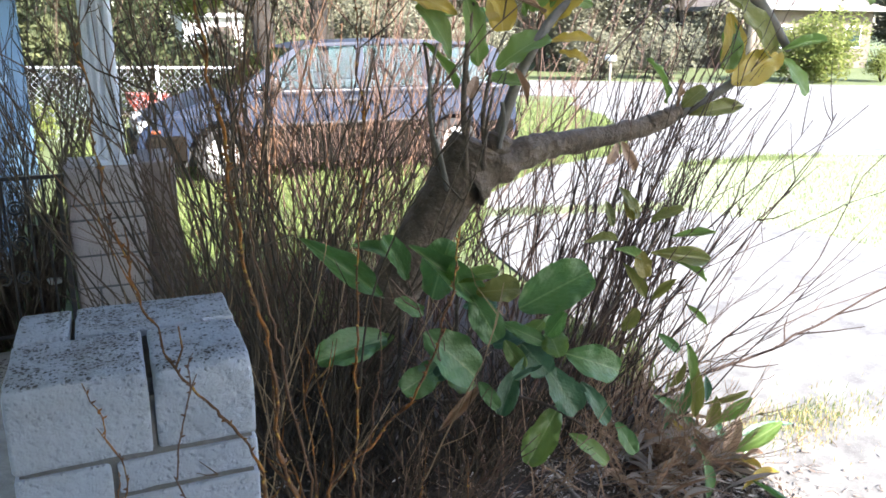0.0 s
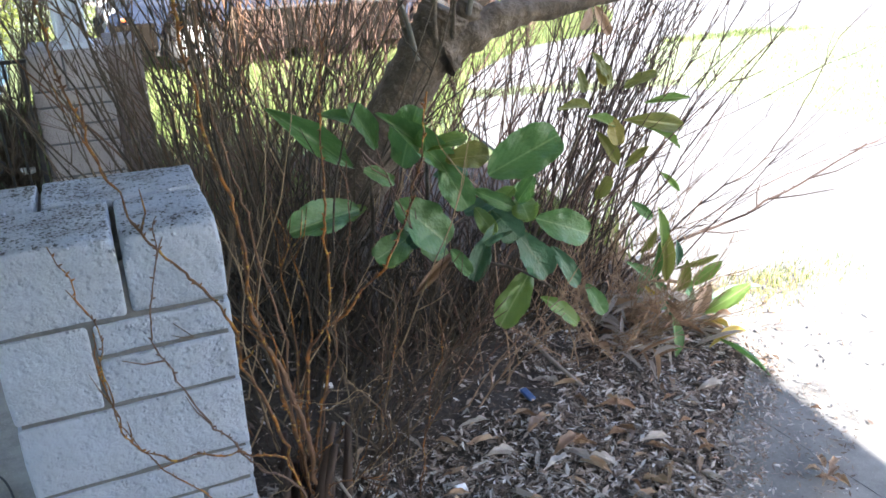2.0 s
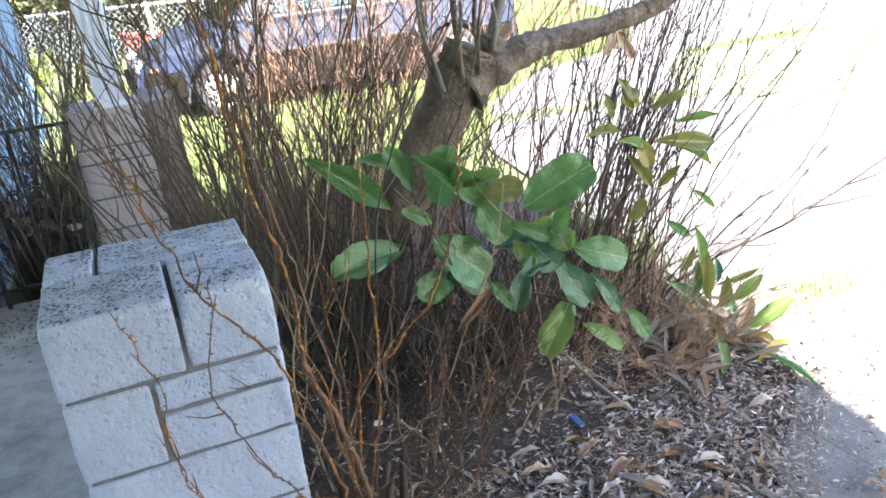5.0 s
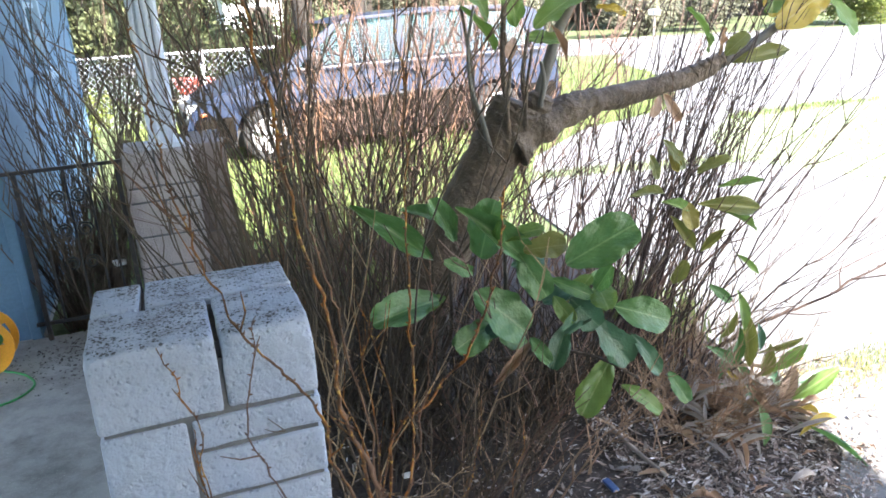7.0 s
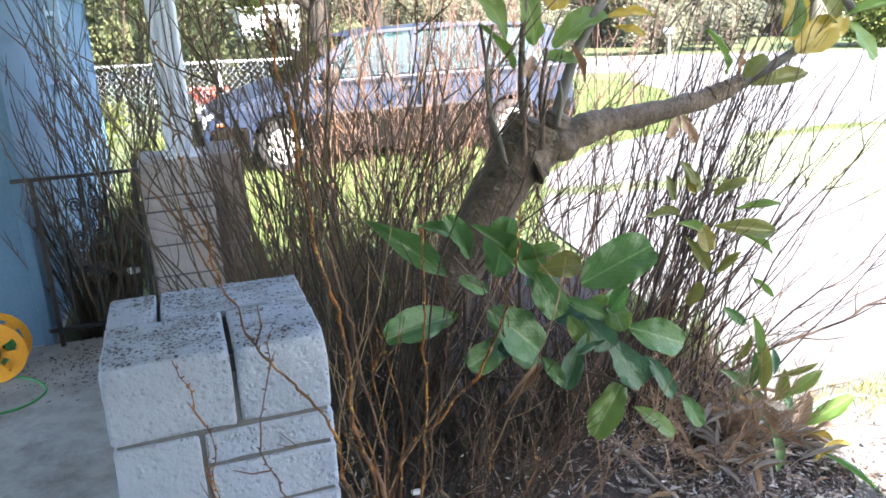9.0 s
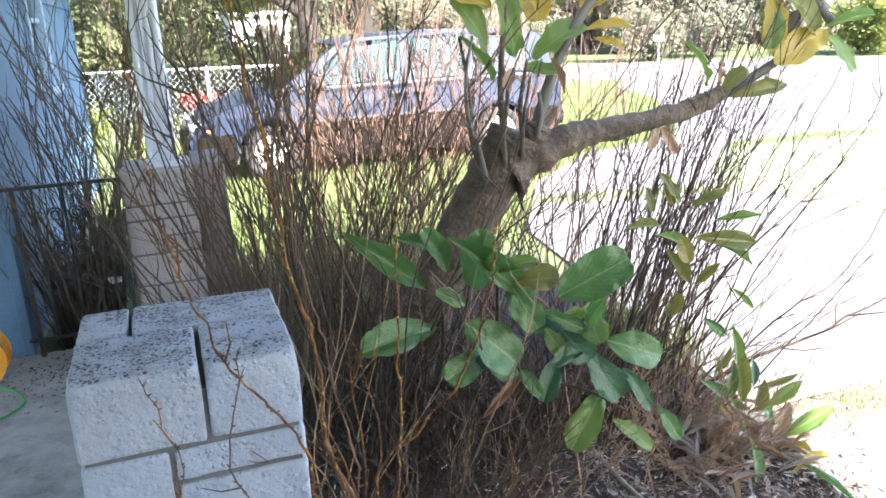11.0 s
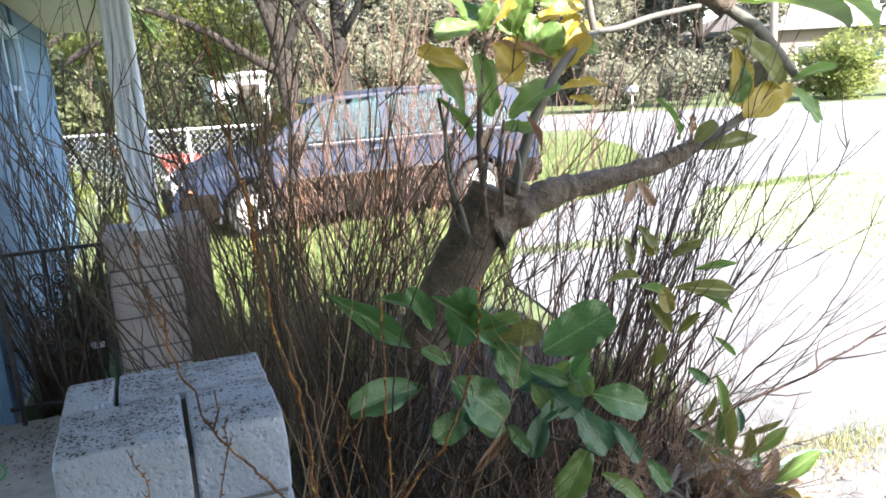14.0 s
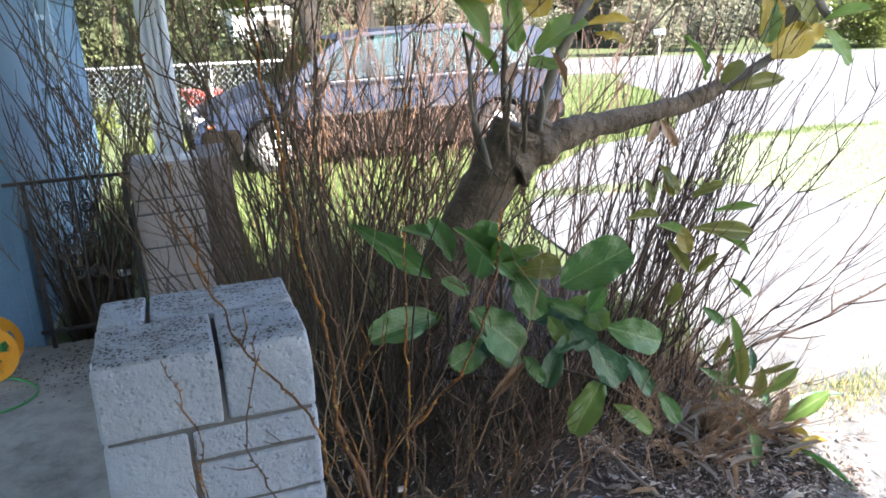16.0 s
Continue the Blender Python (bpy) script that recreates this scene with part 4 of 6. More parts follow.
limb("shoot", [(1.62, 0.82, 0.72), (1.78, 0.79, 0.80), (1.9, 0.77, 0.86)], 0.005, 0.003, BARK)
limb("shoot", [(1.45, 0.92, 0.40), (1.66, 0.82, 0.50), (1.86, 0.78, 0.62)], 0.006, 0.003, BARK)
limb("shoot", [(1.30, 1.0, 0.1), (1.45, 0.85, 0.62), (1.56, 0.78, 1.0), (1.58, 0.77, 1.16)], 0.007, 0.003, BARK)
for k in range(14):
    q = cr.random()
    b = Vector((0.55 + 0.55 * q, 0.62 - 0.30 * q, cr.uniform(0.50, 0.90)))
    d = Vector((cr.uniform(-1, 1), cr.uniform(-0.6, 0.1), cr.uniform(-0.7, 0.6))).normalized()
    leaf(tree, b, b + d * cr.uniform(0.10, 0.17), cr.uniform(0.045, 0.08), cr.choice("ggdl"))
# sunlit crown
leaf(tree, (0.991, 1.13, 1.661), (0.859, 1.07, 1.851), 0.105, "l")
leaf(tree, (1.106, 1.13, 1.628), (1.035, 1.07, 1.858), 0.097, "l")
leaf(tree, (1.177, 1.13, 1.623), (1.353, 1.07, 1.757), 0.117, "l")
leaf(tree, (1.139, 1.13, 1.585), (1.254, 1.07, 1.57), 0.056, "l")
leaf(tree, (1.012, 1.13, 1.543), (0.869, 1.07, 1.713), 0.037, "l")
leaf(tree, (1.182, 1.13, 1.941), (1.171, 1.07, 1.773), 0.107, "y")
leaf(tree, (1.075, 1.13, 1.912), (1.356, 1.07, 1.861), 0.037, "b")
leaf(tree, (1.025, 1.13, 1.981), (0.91, 1.07, 2.116), 0.073, "l")
leaf(tree, (1.083, 1.13, 1.979), (1.187, 1.07, 2.064), 0.069, "y")
leaf(tree, (1.208, 1.13, 1.953), (1.238, 1.07, 2.112), 0.098, "l")
leaf(tree, (1.319, 1.13, 1.838), (1.385, 1.07, 1.97), 0.100, "l")
leaf(tree, (1.412, 1.13, 1.725), (1.601, 1.07, 1.736), 0.048, "y")
leaf(tree, (1.46, 1.13, 1.685), (1.558, 1.07, 1.656), 0.044, "y")
leaf(tree, (1.322, 1.13, 2.081), (1.463, 1.07, 2.083), 0.052, "l")
leaf(tree, (1.065, 1.13, 1.962), (1.103, 1.07, 2.062), 0.069, "l")
leaf(tree, (2.249, 1.03, 2.052), (2.881, 0.97, 1.965), 0.065, "l")
leaf(tree, (2.623, 1.03, 2.091), (3.067, 0.97, 1.943), 0.105, "l")
leaf(tree, (2.222, 1.03, 1.923), (2.465, 0.97, 1.687), 0.113, "o")
leaf(tree, (2.246, 1.03, 1.846), (2.233, 0.97, 1.613), 0.114, "y")
leaf(tree, (2.253, 1.03, 1.809), (2.211, 0.97, 1.624), 0.087, "l")
leaf(tree, (2.549, 1.03, 1.678), (2.279, 0.97, 1.574), 0.132, "y")
leaf(tree, (2.57, 1.03, 1.652), (2.679, 0.97, 1.5), 0.075, "l")
leaf(tree, (2.555, 1.03, 1.688), (2.773, 0.97, 1.741), 0.049, "l")
leaf(tree, (1.955, 1.03, 1.471), (1.82, 0.97, 1.654), 0.062, "l")
leaf(tree, (1.995, 1.03, 1.453), (1.954, 0.97, 1.563), 0.042, "b")
leaf(tree, (2.025, 1.03, 1.45), (2.079, 0.97, 1.534), 0.063, "o")
leaf(tree, (2.072, 1.03, 1.417), (2.318, 0.97, 1.462), 0.069, "o")
for k in range(34):
    b = Vector((cr.uniform(0.98, 1.5), cr.uniform(1.08, 1.25), cr.uniform(1.78, 2.25)))
    d = Vector((cr.uniform(-1, 1), cr.uniform(-0.5, 0.2), cr.uniform(-0.35, 1.0))).normalized()
    leaf(tree, b, b + d * cr.uniform(0.12, 0.22), cr.uniform(0.05, 0.09), cr.choice("yyllgyll"))
# leaves among the stems on the path side
leaf(tree, (1.487, 0.78, 1.133), (1.479, 0.72, 1.053), 0.034, "o")
leaf(tree, (1.548, 0.78, 1.182), (1.600, 0.72, 1.076), 0.046, "o")
leaf(tree, (1.560, 0.78, 0.967), (1.381, 0.72, 1.003), 0.038, "o")
leaf(tree, (1.707, 0.78, 1.029), (1.805, 0.72, 1.091), 0.046, "o")
leaf(tree, (1.816, 0.78, 0.958), (1.992, 0.72, 0.977), 0.034, "l")
leaf(tree, (1.725, 0.78, 0.899), (1.993, 0.72, 0.859), 0.076, "o")
leaf(tree, (1.655, 0.78, 0.920), (1.656, 0.72, 0.825), 0.067, "k")
leaf(tree, (1.591, 0.78, 0.869), (1.670, 0.72, 0.733), 0.050, "o")
leaf(tree, (1.824, 0.78, 0.862), (1.979, 0.72, 0.771), 0.029, "l")
leaf(tree, (1.739, 0.78, 0.692), (1.803, 0.72, 0.789), 0.038, "o")
leaf(tree, (1.927, 0.78, 0.650), (1.999, 0.72, 0.570), 0.029, "l")
leaf(tree, (1.608, 0.78, 0.577), (1.625, 0.72, 0.680), 0.050, "o")
leaf(tree, (1.677, 0.78, 0.873), (1.531, 0.72, 0.952), 0.041, "l")
leaf(tree, (1.793, 0.78, 0.536), (1.855, 0.72, 0.472), 0.040, "g")
leaf(tree, (1.572, 0.78, 1.149), (1.574, 0.72, 1.072), 0.042, "k")


# ---- bare shrubs ----
def stem_line(rs, base, lean, height, bend, kink=0.02):
    """A thin stem that leaves the ground by `lean` and bends outward or up, with small kinks."""
    n = max(7, int(height / 0.13))
    p, out = Vector(base), [Vector(base)]
    d = Vector((lean[0], lean[1], 1)).normalized()
    for i in range(n):
        d = (d + Vector((bend[0], bend[1], bend[2])) / n + Vector((rs.uniform(-1, 1), rs.uniform(-1, 1), rs.uniform(-0.5, 0.5))) * kink * 3).normalized()
        p = p + d * (height / n)
        out.append(p.copy())
    return out


def twigs_on(rs, acc, line, r, count, length, lo=0.3):
    for _ in range(count):
        i = rs.randrange(int(len(line) * lo), len(line) - 1)
        d = (line[i + 1] - line[i]).normalized()
        side = Vector((rs.uniform(-1, 1), rs.uniform(-1, 1), rs.uniform(-0.2, 0.5))).normalized()
        q = (d * rs.uniform(0.6, 1.2) + side * rs.uniform(0.4, 1.0)).normalized()
        ln = length * rs.uniform(0.3, 1.1)
        a = line[i].lerp(line[i + 1], rs.random())
        b = a + q * ln * 0.5 + Vector((rs.uniform(-1, 1), rs.uniform(-1, 1), rs.uniform(-1, 1))) * 0.05 * ln
        c = b + (q + d * 0.5 + Vector((rs.uniform(-1, 1), rs.uniform(-1, 1), rs.uniform(0, 1))) * 0.2).normalized() * ln * 0.5
        acc.tube([a, b, c], [r * 0.6, r * 0.45, r * 0.22], 3, False)


def buds_on(rs, acc, line, r, count):
    for _ in range(count):
        i = rs.randrange(len(line) - 1)
        a = line[i].lerp(line[i + 1], rs.random())
        d = Vector((rs.uniform(-1, 1), rs.uniform(-1, 1), rs.uniform(0, 1))).normalized()
        acc.tube([a, a + d * r * 2.2, a + d * r * 3.6], [r * 0.9, r * 0.8, r * 0.2], 4, False)


def shrub(label, center, spread, count, height, fan, bias, seed, material, thick=(0.004, 0.008), separate=12, twig=5, twiglen=0.22, kink=0.05, up=0.15, mess=0.13):
    """A clump of bare stems fanning out from its foot. spread: (x, y) half size of the foot; fan: how far stems lean out; bias: a lean they share."""
    rs = random.Random(seed)
    th = thing("bare_shrub", (center[0], center[1], 0.0), label, "shrub", "bare shrubs in the bed")
    rest = Acc()
    for k in range(count):
        a, q = rs.uniform(0, 2 * math.pi), math.sqrt(rs.random())
        off = Vector((math.cos(a) * spread[0] * q, math.sin(a) * spread[1] * q, 0))
        base = (center[0] + off.x, center[1] + off.y, -0.02)
        f = rs.uniform(0.5, 1.15)
        lean = (off.x / max(spread[0], 0.01) * fan * f + bias[0] + rs.gauss(0, mess), off.y / max(spread[1], 0.01) * fan * f + bias[1] + rs.gauss(0, mess))
        h = rs.uniform(*height)
        line = stem_line(rs, base, lean, h, (lean[0] * rs.uniform(-0.5, 0.4), lean[1] * rs.uniform(-0.5, 0.4), up), kink)
        r = rs.uniform(*thick)
        radii = taper(len(line), r, r * 0.32)
        target = Acc() if k < separate else rest
        target.tube(line, radii, 5)
        twigs_on(rs, target, line, r, twig, twiglen)
        buds_on(rs, target, line, r * 0.5, int(h * 9))
        if k < separate:
            part("stem", target, material, th, smooth=True)
    part("twig_mass", rest, material, th, kind="stuff", smooth=True)
    return th


BROWN, REDDISH = "bare brown shrub of many thin upright stems", "bare reddish shrub with fine twiggy tips"
shrub(BROWN, (0.16, 0.52), (0.10, 0.30), 4, (0.9, 1.9), 0.16, (0.0, 0.04), 11, STEM_ORANGE, (0.004, 0.007), twig=4, mess=0.2, kink=0.06)
shrub(BROWN, (0.28, 1.10), (0.20, 0.30), 26, (1.3, 2.6), 0.20, (0.0, 0.03), 12, STEM_DEAD_SHADED, (0.004, 0.007), twiglen=0.3, twig=4, mess=0.17)
shrub(BROWN, (0.30, 1.80), (0.26, 0.38), 38, (1.4, 2.7), 0.22, (0.0, 0.0), 13, STEM_GREY, (0.004, 0.008), twiglen=0.32, twig=4, mess=0.17)
shrub(REDDISH, (0.35, 2.60), (0.30, 0.40), 36, (1.4, 2.8), 0.24, (0.02, 0.0), 14, STEM_BROWN, (0.004, 0.008), twiglen=0.36, twig=5, mess=0.18)
shrub(REDDISH, (1.00, 2.20), (0.32, 0.40), 36, (1.2, 2.4), 0.26, (0.03, 0.0), 15, STEM_RED, (0.004, 0.007), twiglen=0.34, twig=5, mess=0.18)
shrub(REDDISH, (0.98, 3.05), (0.36, 0.35), 36, (1.3, 2.6), 0.24, (0.02, 0.0), 16, STEM_RED, (0.004, 0.007), twiglen=0.36, twig=6, mess=0.18)
shrub(BROWN, (0.62, 1.25), (0.24, 0.22), 20, (0.8, 2.0), 0.24, (0.03, 0.0), 17, STEM_DEAD_SHADED, (0.0035, 0.007), twig=5, mess=0.2, kink=0.06)
shrub(BROWN, (0.50, 0.55), (0.28, 0.18), 16, (0.3, 0.85), 0.5, (0.06, -0.04), 18, STEM_DEAD_SHADED, (0.0025, 0.005), twiglen=0.18, kink=0.09, twig=5, mess=0.55)
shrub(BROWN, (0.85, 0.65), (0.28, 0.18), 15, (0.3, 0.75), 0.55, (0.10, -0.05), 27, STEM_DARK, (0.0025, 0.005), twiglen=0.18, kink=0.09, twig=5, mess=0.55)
shrub(BROWN, (0.42, 0.92), (0.28, 0.16), 10, (0.3, 0.8), 0.4, (0.0, 0.0), 28, STEM_DEAD_SHADED, (0.003, 0.006), twiglen=0.2, kink=0.08, twig=5, mess=0.5)
shrub(BROWN, (0.95, 1.05), (0.28, 0.16), 20, (0.3, 0.7), 0.4, (0.05, 0.0), 29, STEM_DEAD_SHADED, (0.003, 0.006), twiglen=0.2, kink=0.05, twig=5)
shrub(REDDISH, (1.12, 1.00), (0.28, 0.24), 14, (0.6, 1.3), 0.38, (0.14, -0.02), 19, STEM_RED, (0.003, 0.006), kink=0.06, twig=5, mess=0.2)
shrub(REDDISH, (1.50, 1.10), (0.26, 0.28), 20, (0.8, 1.9), 0.35, (0.40, -0.04), 20, STEM_DARK, (0.003, 0.006), kink=0.055, twig=5, mess=0.2)
shrub(REDDISH, (1.72, 1.55), (0.26, 0.35), 22, (0.9, 2.3), 0.36, (0.36, 0.0), 21, STEM_SHADED, (0.003, 0.006), kink=0.055, twig=5, mess=0.2)
shrub(REDDISH, (1.75, 2.40), (0.32, 0.40), 24, (1.0, 2.2), 0.36, (0.36, 0.0), 22, STEM_DARK, (0.003, 0.007), twiglen=0.3, twig=5, mess=0.2)
shrub("bare shrub crowded between railing and blue house wall", (-0.86, 3.22), (0.14, 0.22), 46, (1.4, 2.9), 0.16, (0.0, 0.0), 23, STEM_GREY, (0.003, 0.006))
shrub("dense dead undergrowth at the foot of the railing", (-0.80, 3.12), (0.19, 0.16), 64, (0.35, 1.0), 0.25, (0.0, 0.0), 30, STEM_GREY, (0.004, 0.007), twig=9, kink=0.05)
shrub("bare shrub with thin stems before the lit fence", (-0.66, 3.95), (0.24, 0.45), 84, (1.5, 2.9), 0.16, (0.0, 0.0), 24, STEM_GREY, (0.003, 0.006), twig=8)
shrub(BROWN, (0.05, 1.00), (0.08, 0.36), 8, (1.2, 2.3), 0.10, (-0.18, 0.02), 25, STEM_GREY, (0.004, 0.007), twig=4, mess=0.15, kink=0.05)
shrub(BROWN, (0.10, 1.95), (0.10, 0.45), 18, (1.2, 2.5), 0.12, (-0.12, 0.0), 26, STEM_GREY, (0.004, 0.007), twig=5, mess=0.15)

shrub("bare shrub with grey-brown stems leaning out from the bed's corner", (0.42, 0.36), (0.28, 0.16), 20, (0.4, 1.05), 0.30, (0.42, -0.02), 71, STEM_GREY, (0.0025, 0.005), twiglen=0.2, kink=0.10, twig=6, mess=0.35)
shrub("bare shrub with tan stems leaning out from the bed's corner", (0.80, 0.52), (0.26, 0.14), 12, (0.35, 0.85), 0.30, (0.30, -0.04), 72, STEM_TAN, (0.0022, 0.0045), twiglen=0.2, kink=0.11, twig=6, mess=0.45)

MOUND = "low mound of dead twigs at the path edge"
shrub(MOUND, (1.50, 0.62), (0.26, 0.22), 46, (0.2, 0.6), 0.5, (0.10, -0.10), 46, STEM_TAN, (0.002, 0.004), twig=9, twiglen=0.16, kink=0.09, mess=0.6, separate=6)
shrub(MOUND, (1.84, 0.80), (0.22, 0.26), 46, (0.2, 0.6), 0.5, (0.15, -0.10), 47, STEM_TAN, (0.002, 0.004), twig=9, twiglen=0.16, kink=0.09, mess=0.6, separate=6)
shrub("tall bare shrub with long pale-tipped stems", (1.45, 2.45), (0.30, 0.35), 24, (1.6, 2.7), 0.22, (0.10, 0.0), 51, STEM_RED, (0.0035, 0.006), twig=8, twiglen=0.3, kink=0.045, mess=0.2)
shrub("tall bare shrub with long pale-tipped stems", (1.95, 2.05), (0.22, 0.35), 14, (1.5, 2.6), 0.22, (0.22, 0.0), 52, STEM_DARK, (0.0035, 0.006), twig=8, twiglen=0.3, kink=0.045, mess=0.2)
UNDER = "thick low growth of dead stems at the back of the bed"
for x, y, seed in ((0.30, 2.95, 61), (0.85, 3.15, 62), (1.45, 2.95, 63), (0.30, 2.15, 64), (0.85, 2.35, 65)):
    shrub(UNDER, (x, y), (0.32, 0.30), 70, (0.25, 0.75), 0.2, (0.0, 0.0), seed, STEM_GREY, (0.003, 0.006), twig=4, twiglen=0.14, kink=0.05, separate=6)
# Their dark colour carries the shade of the hollow behind the leaves.
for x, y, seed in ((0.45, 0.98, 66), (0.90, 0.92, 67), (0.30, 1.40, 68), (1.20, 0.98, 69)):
    shrub("low growth of dead stems, coloured dark for shade, in the middle of the bed", (x, y), (0.26, 0.16), 54, (0.25, 0.80), 0.25, (0.0, 0.0), seed, STEM_DEAD_SHADED, (0.003, 0.006), twig=6, twiglen=0.18, kink=0.08, separate=6, mess=0.35)
TANGLE = "tangle of thin dead twigs crossing the bare stems"
shrub(TANGLE, (0.40, 1.45), (0.35, 0.5), 32, (0.8, 2.1), 0.25, (0.0, -0.1), 41, STEM_GREY, (0.002, 0.004), twiglen=0.25, kink=0.06, separate=6, twig=6, mess=0.4)
shrub(TANGLE, (0.55, 0.60), (0.35, 0.25), 9, (0.3, 0.9), 0.25, (0.05, -0.1), 42, STEM_DEAD_SHADED, (0.002, 0.004), twiglen=0.2, mess=0.5, separate=6, kink=0.11, twig=5)
shrub(TANGLE, (1.35, 1.15), (0.35, 0.3), 14, (0.5, 1.2), 0.25, (0.2, -0.1), 43, STEM_BROWN, (0.002, 0.004), twiglen=0.25, kink=0.06, separate=6, twig=6, mess=0.45)
shrub(TANGLE, (0.70, 2.60), (0.6, 0.6), 36, (1.1, 2.4), 0.2, (0.0, -0.05), 44, STEM_RED, (0.002, 0.004), twiglen=0.35, kink=0.05, separate=6, twig=6, mess=0.35)
shrub(TANGLE, (1.75, 1.10), (0.25, 0.3), 18, (0.9, 2.2), 0.35, (0.42, -0.05), 45, STEM_SHADED, (0.002, 0.0045), twiglen=0.3, kink=0.055, separate=6, twig=5, mess=0.28)

shrub("few pale dry twigs slanting across the bare stems", (0.12, 0.75), (0.16, 0.45), 9, (0.8, 1.5), 0.2, (-0.25, -0.05), 48, STEM_STRAW, (0.0025, 0.004), twig=4, twiglen=0.25, kink=0.06, mess=0.4)
shrub("few pale dry twigs slanting across the bare stems", (0.65, 1.0), (0.35, 0.45), 9, (0.8, 1.7), 0.2, (0.1, -0.05), 49, STEM_STRAW, (0.0025, 0.004), twig=4, twiglen=0.25, kink=0.06, mess=0.45)

# the stems at the bed's front corner, leaning out over the block pier
front = thing("lichened_shrub", (0.12, 0.03, 0), "bare shrub with orange lichened stems beside the block pier", "shrub", "bare shrubs in the bed")
fr = random.Random(31)


def lichened(pts, r0, r1, material=STEM_ORANGE, buds=26, twig=3, label=""):
    line = spline(pts, 9)
    line = [p + noise.noise_vector(p * 8) * 0.014 + noise.noise_vector(p * 19) * 0.011 + noise.noise_vector(p * 40) * 0.005 for p in line]
    radii = [r * (1 + 0.5 * noise.noise(Vector((i * 1.3, r0 * 900, 5)))) for i, r in enumerate(taper(len(line), r0, r1))]
    radii = [0.52 * r for r in radii]
    acc = Acc().tube(line, radii, 6)
    buds_on(fr, acc, line, r0 * 0.40, buds * 2)
    twigs_on(fr, acc, line, r0 * 0.7, twig, 0.10, 0.15)
    return part("stem", acc, material, front, label, smooth=True)


lichened([(0.12, 0.02, -0.02), (0.11, 0.0, 0.27), (0.08, -0.03, 0.38), (-0.02, -0.08, 0.46), (-0.15, -0.12, 0.52), (-0.26, -0.14, 0.60), (-0.29, -0.15, 0.74), (-0.29, -0.15, 0.91), (-0.32, -0.14, 1.02), (-0.35, -0.13, 1.10)], 0.0065, 0.002)
lichened([(0.13, 0.0, -0.02), (0.11, 0.0, 0.24), (0.01, -0.03, 0.37), (-0.05, -0.07, 0.49), (-0.15, -0.10, 0.70), (-0.18, -0.10, 0.85), (-0.15, -0.10, 1.02), (-0.13, -0.10, 1.12)], 0.007, 0.0022, STEM_RED)
lichened([(0.14, 0.05, -0.02), (0.10, 0.03, 0.33), (0.02, -0.02, 0.62), (-0.02, -0.06, 0.84), (-0.10, -0.08, 0.98), (-0.16, -0.06, 1.07), (-0.22, 0.0, 1.19), (-0.24, 0.0, 1.30), (-0.27, 0.02, 1.42), (-0.27, 0.05, 1.56), (-0.28, 0.08, 1.74)], 0.0085, 0.003)
lichened([(0.16, 0.05, -0.02), (0.15, 0.05, 0.22), (0.09, 0.03, 0.59), (0.05, 0.03, 0.78), (0.05, 0.03, 1.0), (0.02, 0.03, 1.16), (0.0, 0.03, 1.35), (-0.03, 0.03, 1.59), (-0.06, 0.03, 1.78), (-0.07, 0.03, 1.95)], 0.011, 0.005)
lichened([(0.15, 0.09, -0.02), (0.14, 0.08, 0.30), (0.12, 0.06, 0.7), (0.08, 0.06, 1.0), (0.03, 0.05, 1.3), (0.02, 0.05, 1.6), (0.03, 0.05, 1.95)], 0.0075, 0.003, STEM_BROWN)
lichened([(0.18, 0.10, -0.02), (0.17, 0.10, 0.15), (0.22, 0.10, 0.40), (0.26, 0.10, 0.61), (0.28, 0.12, 0.9), (0.28, 0.12, 1.0), (0.29, 0.12, 1.23), (0.31, 0.12, 1.44), (0.30, 0.12, 1.66), (0.30, 0.12, 1.9)], 0.008, 0.0035)
lichened([(0.20, 0.12, -0.02), (0.22, 0.12, 0.3), (0.29, 0.13, 0.6), (0.34, 0.14, 0.85), (0.36, 0.15, 1.1)], 0.006, 0.002, STEM_BROWN)
lichened([(0.08, -0.03, 0.0), (0.02, -0.02, 0.12), (-0.13, -0.06, 0.34), (-0.24, -0.10, 0.55), (-0.30, -0.12, 0.70), (-0.30, -0.12, 0.88)], 0.005, 0.0018)
lichened([(0.17, 0.05, 0.0), (0.17, 0.05, 0.27), (0.14, 0.03, 0.45), (0.12, 0.03, 0.54), (0.07, 0.03, 0.68), (0.05, 0.05, 0.79)], 0.016, 0.009, STEM_BROWN, 6, 1, "stout brown broken stem")
lichened([(0.20, 0.30, 0.0), (0.25, 0.35, 0.42), (0.41, 0.35, 0.58), (0.55, 0.35, 0.73), (0.64, 0.35, 0.96), (0.68, 0.36, 1.2)], 0.011, 0.005, STEM_ORANGE)
lichened([(0.24, 0.06, 0.0), (0.33, 0.04, 0.3), (0.40, 0.02, 0.52), (0.42, 0.0, 0.66)], 0.005, 0.0016)
lichened([(0.20, 0.02, 0.0), (0.20, -0.02, 0.20), (0.26, -0.06, 0.26), (0.34, -0.06, 0.25)], 0.005, 0.0015)
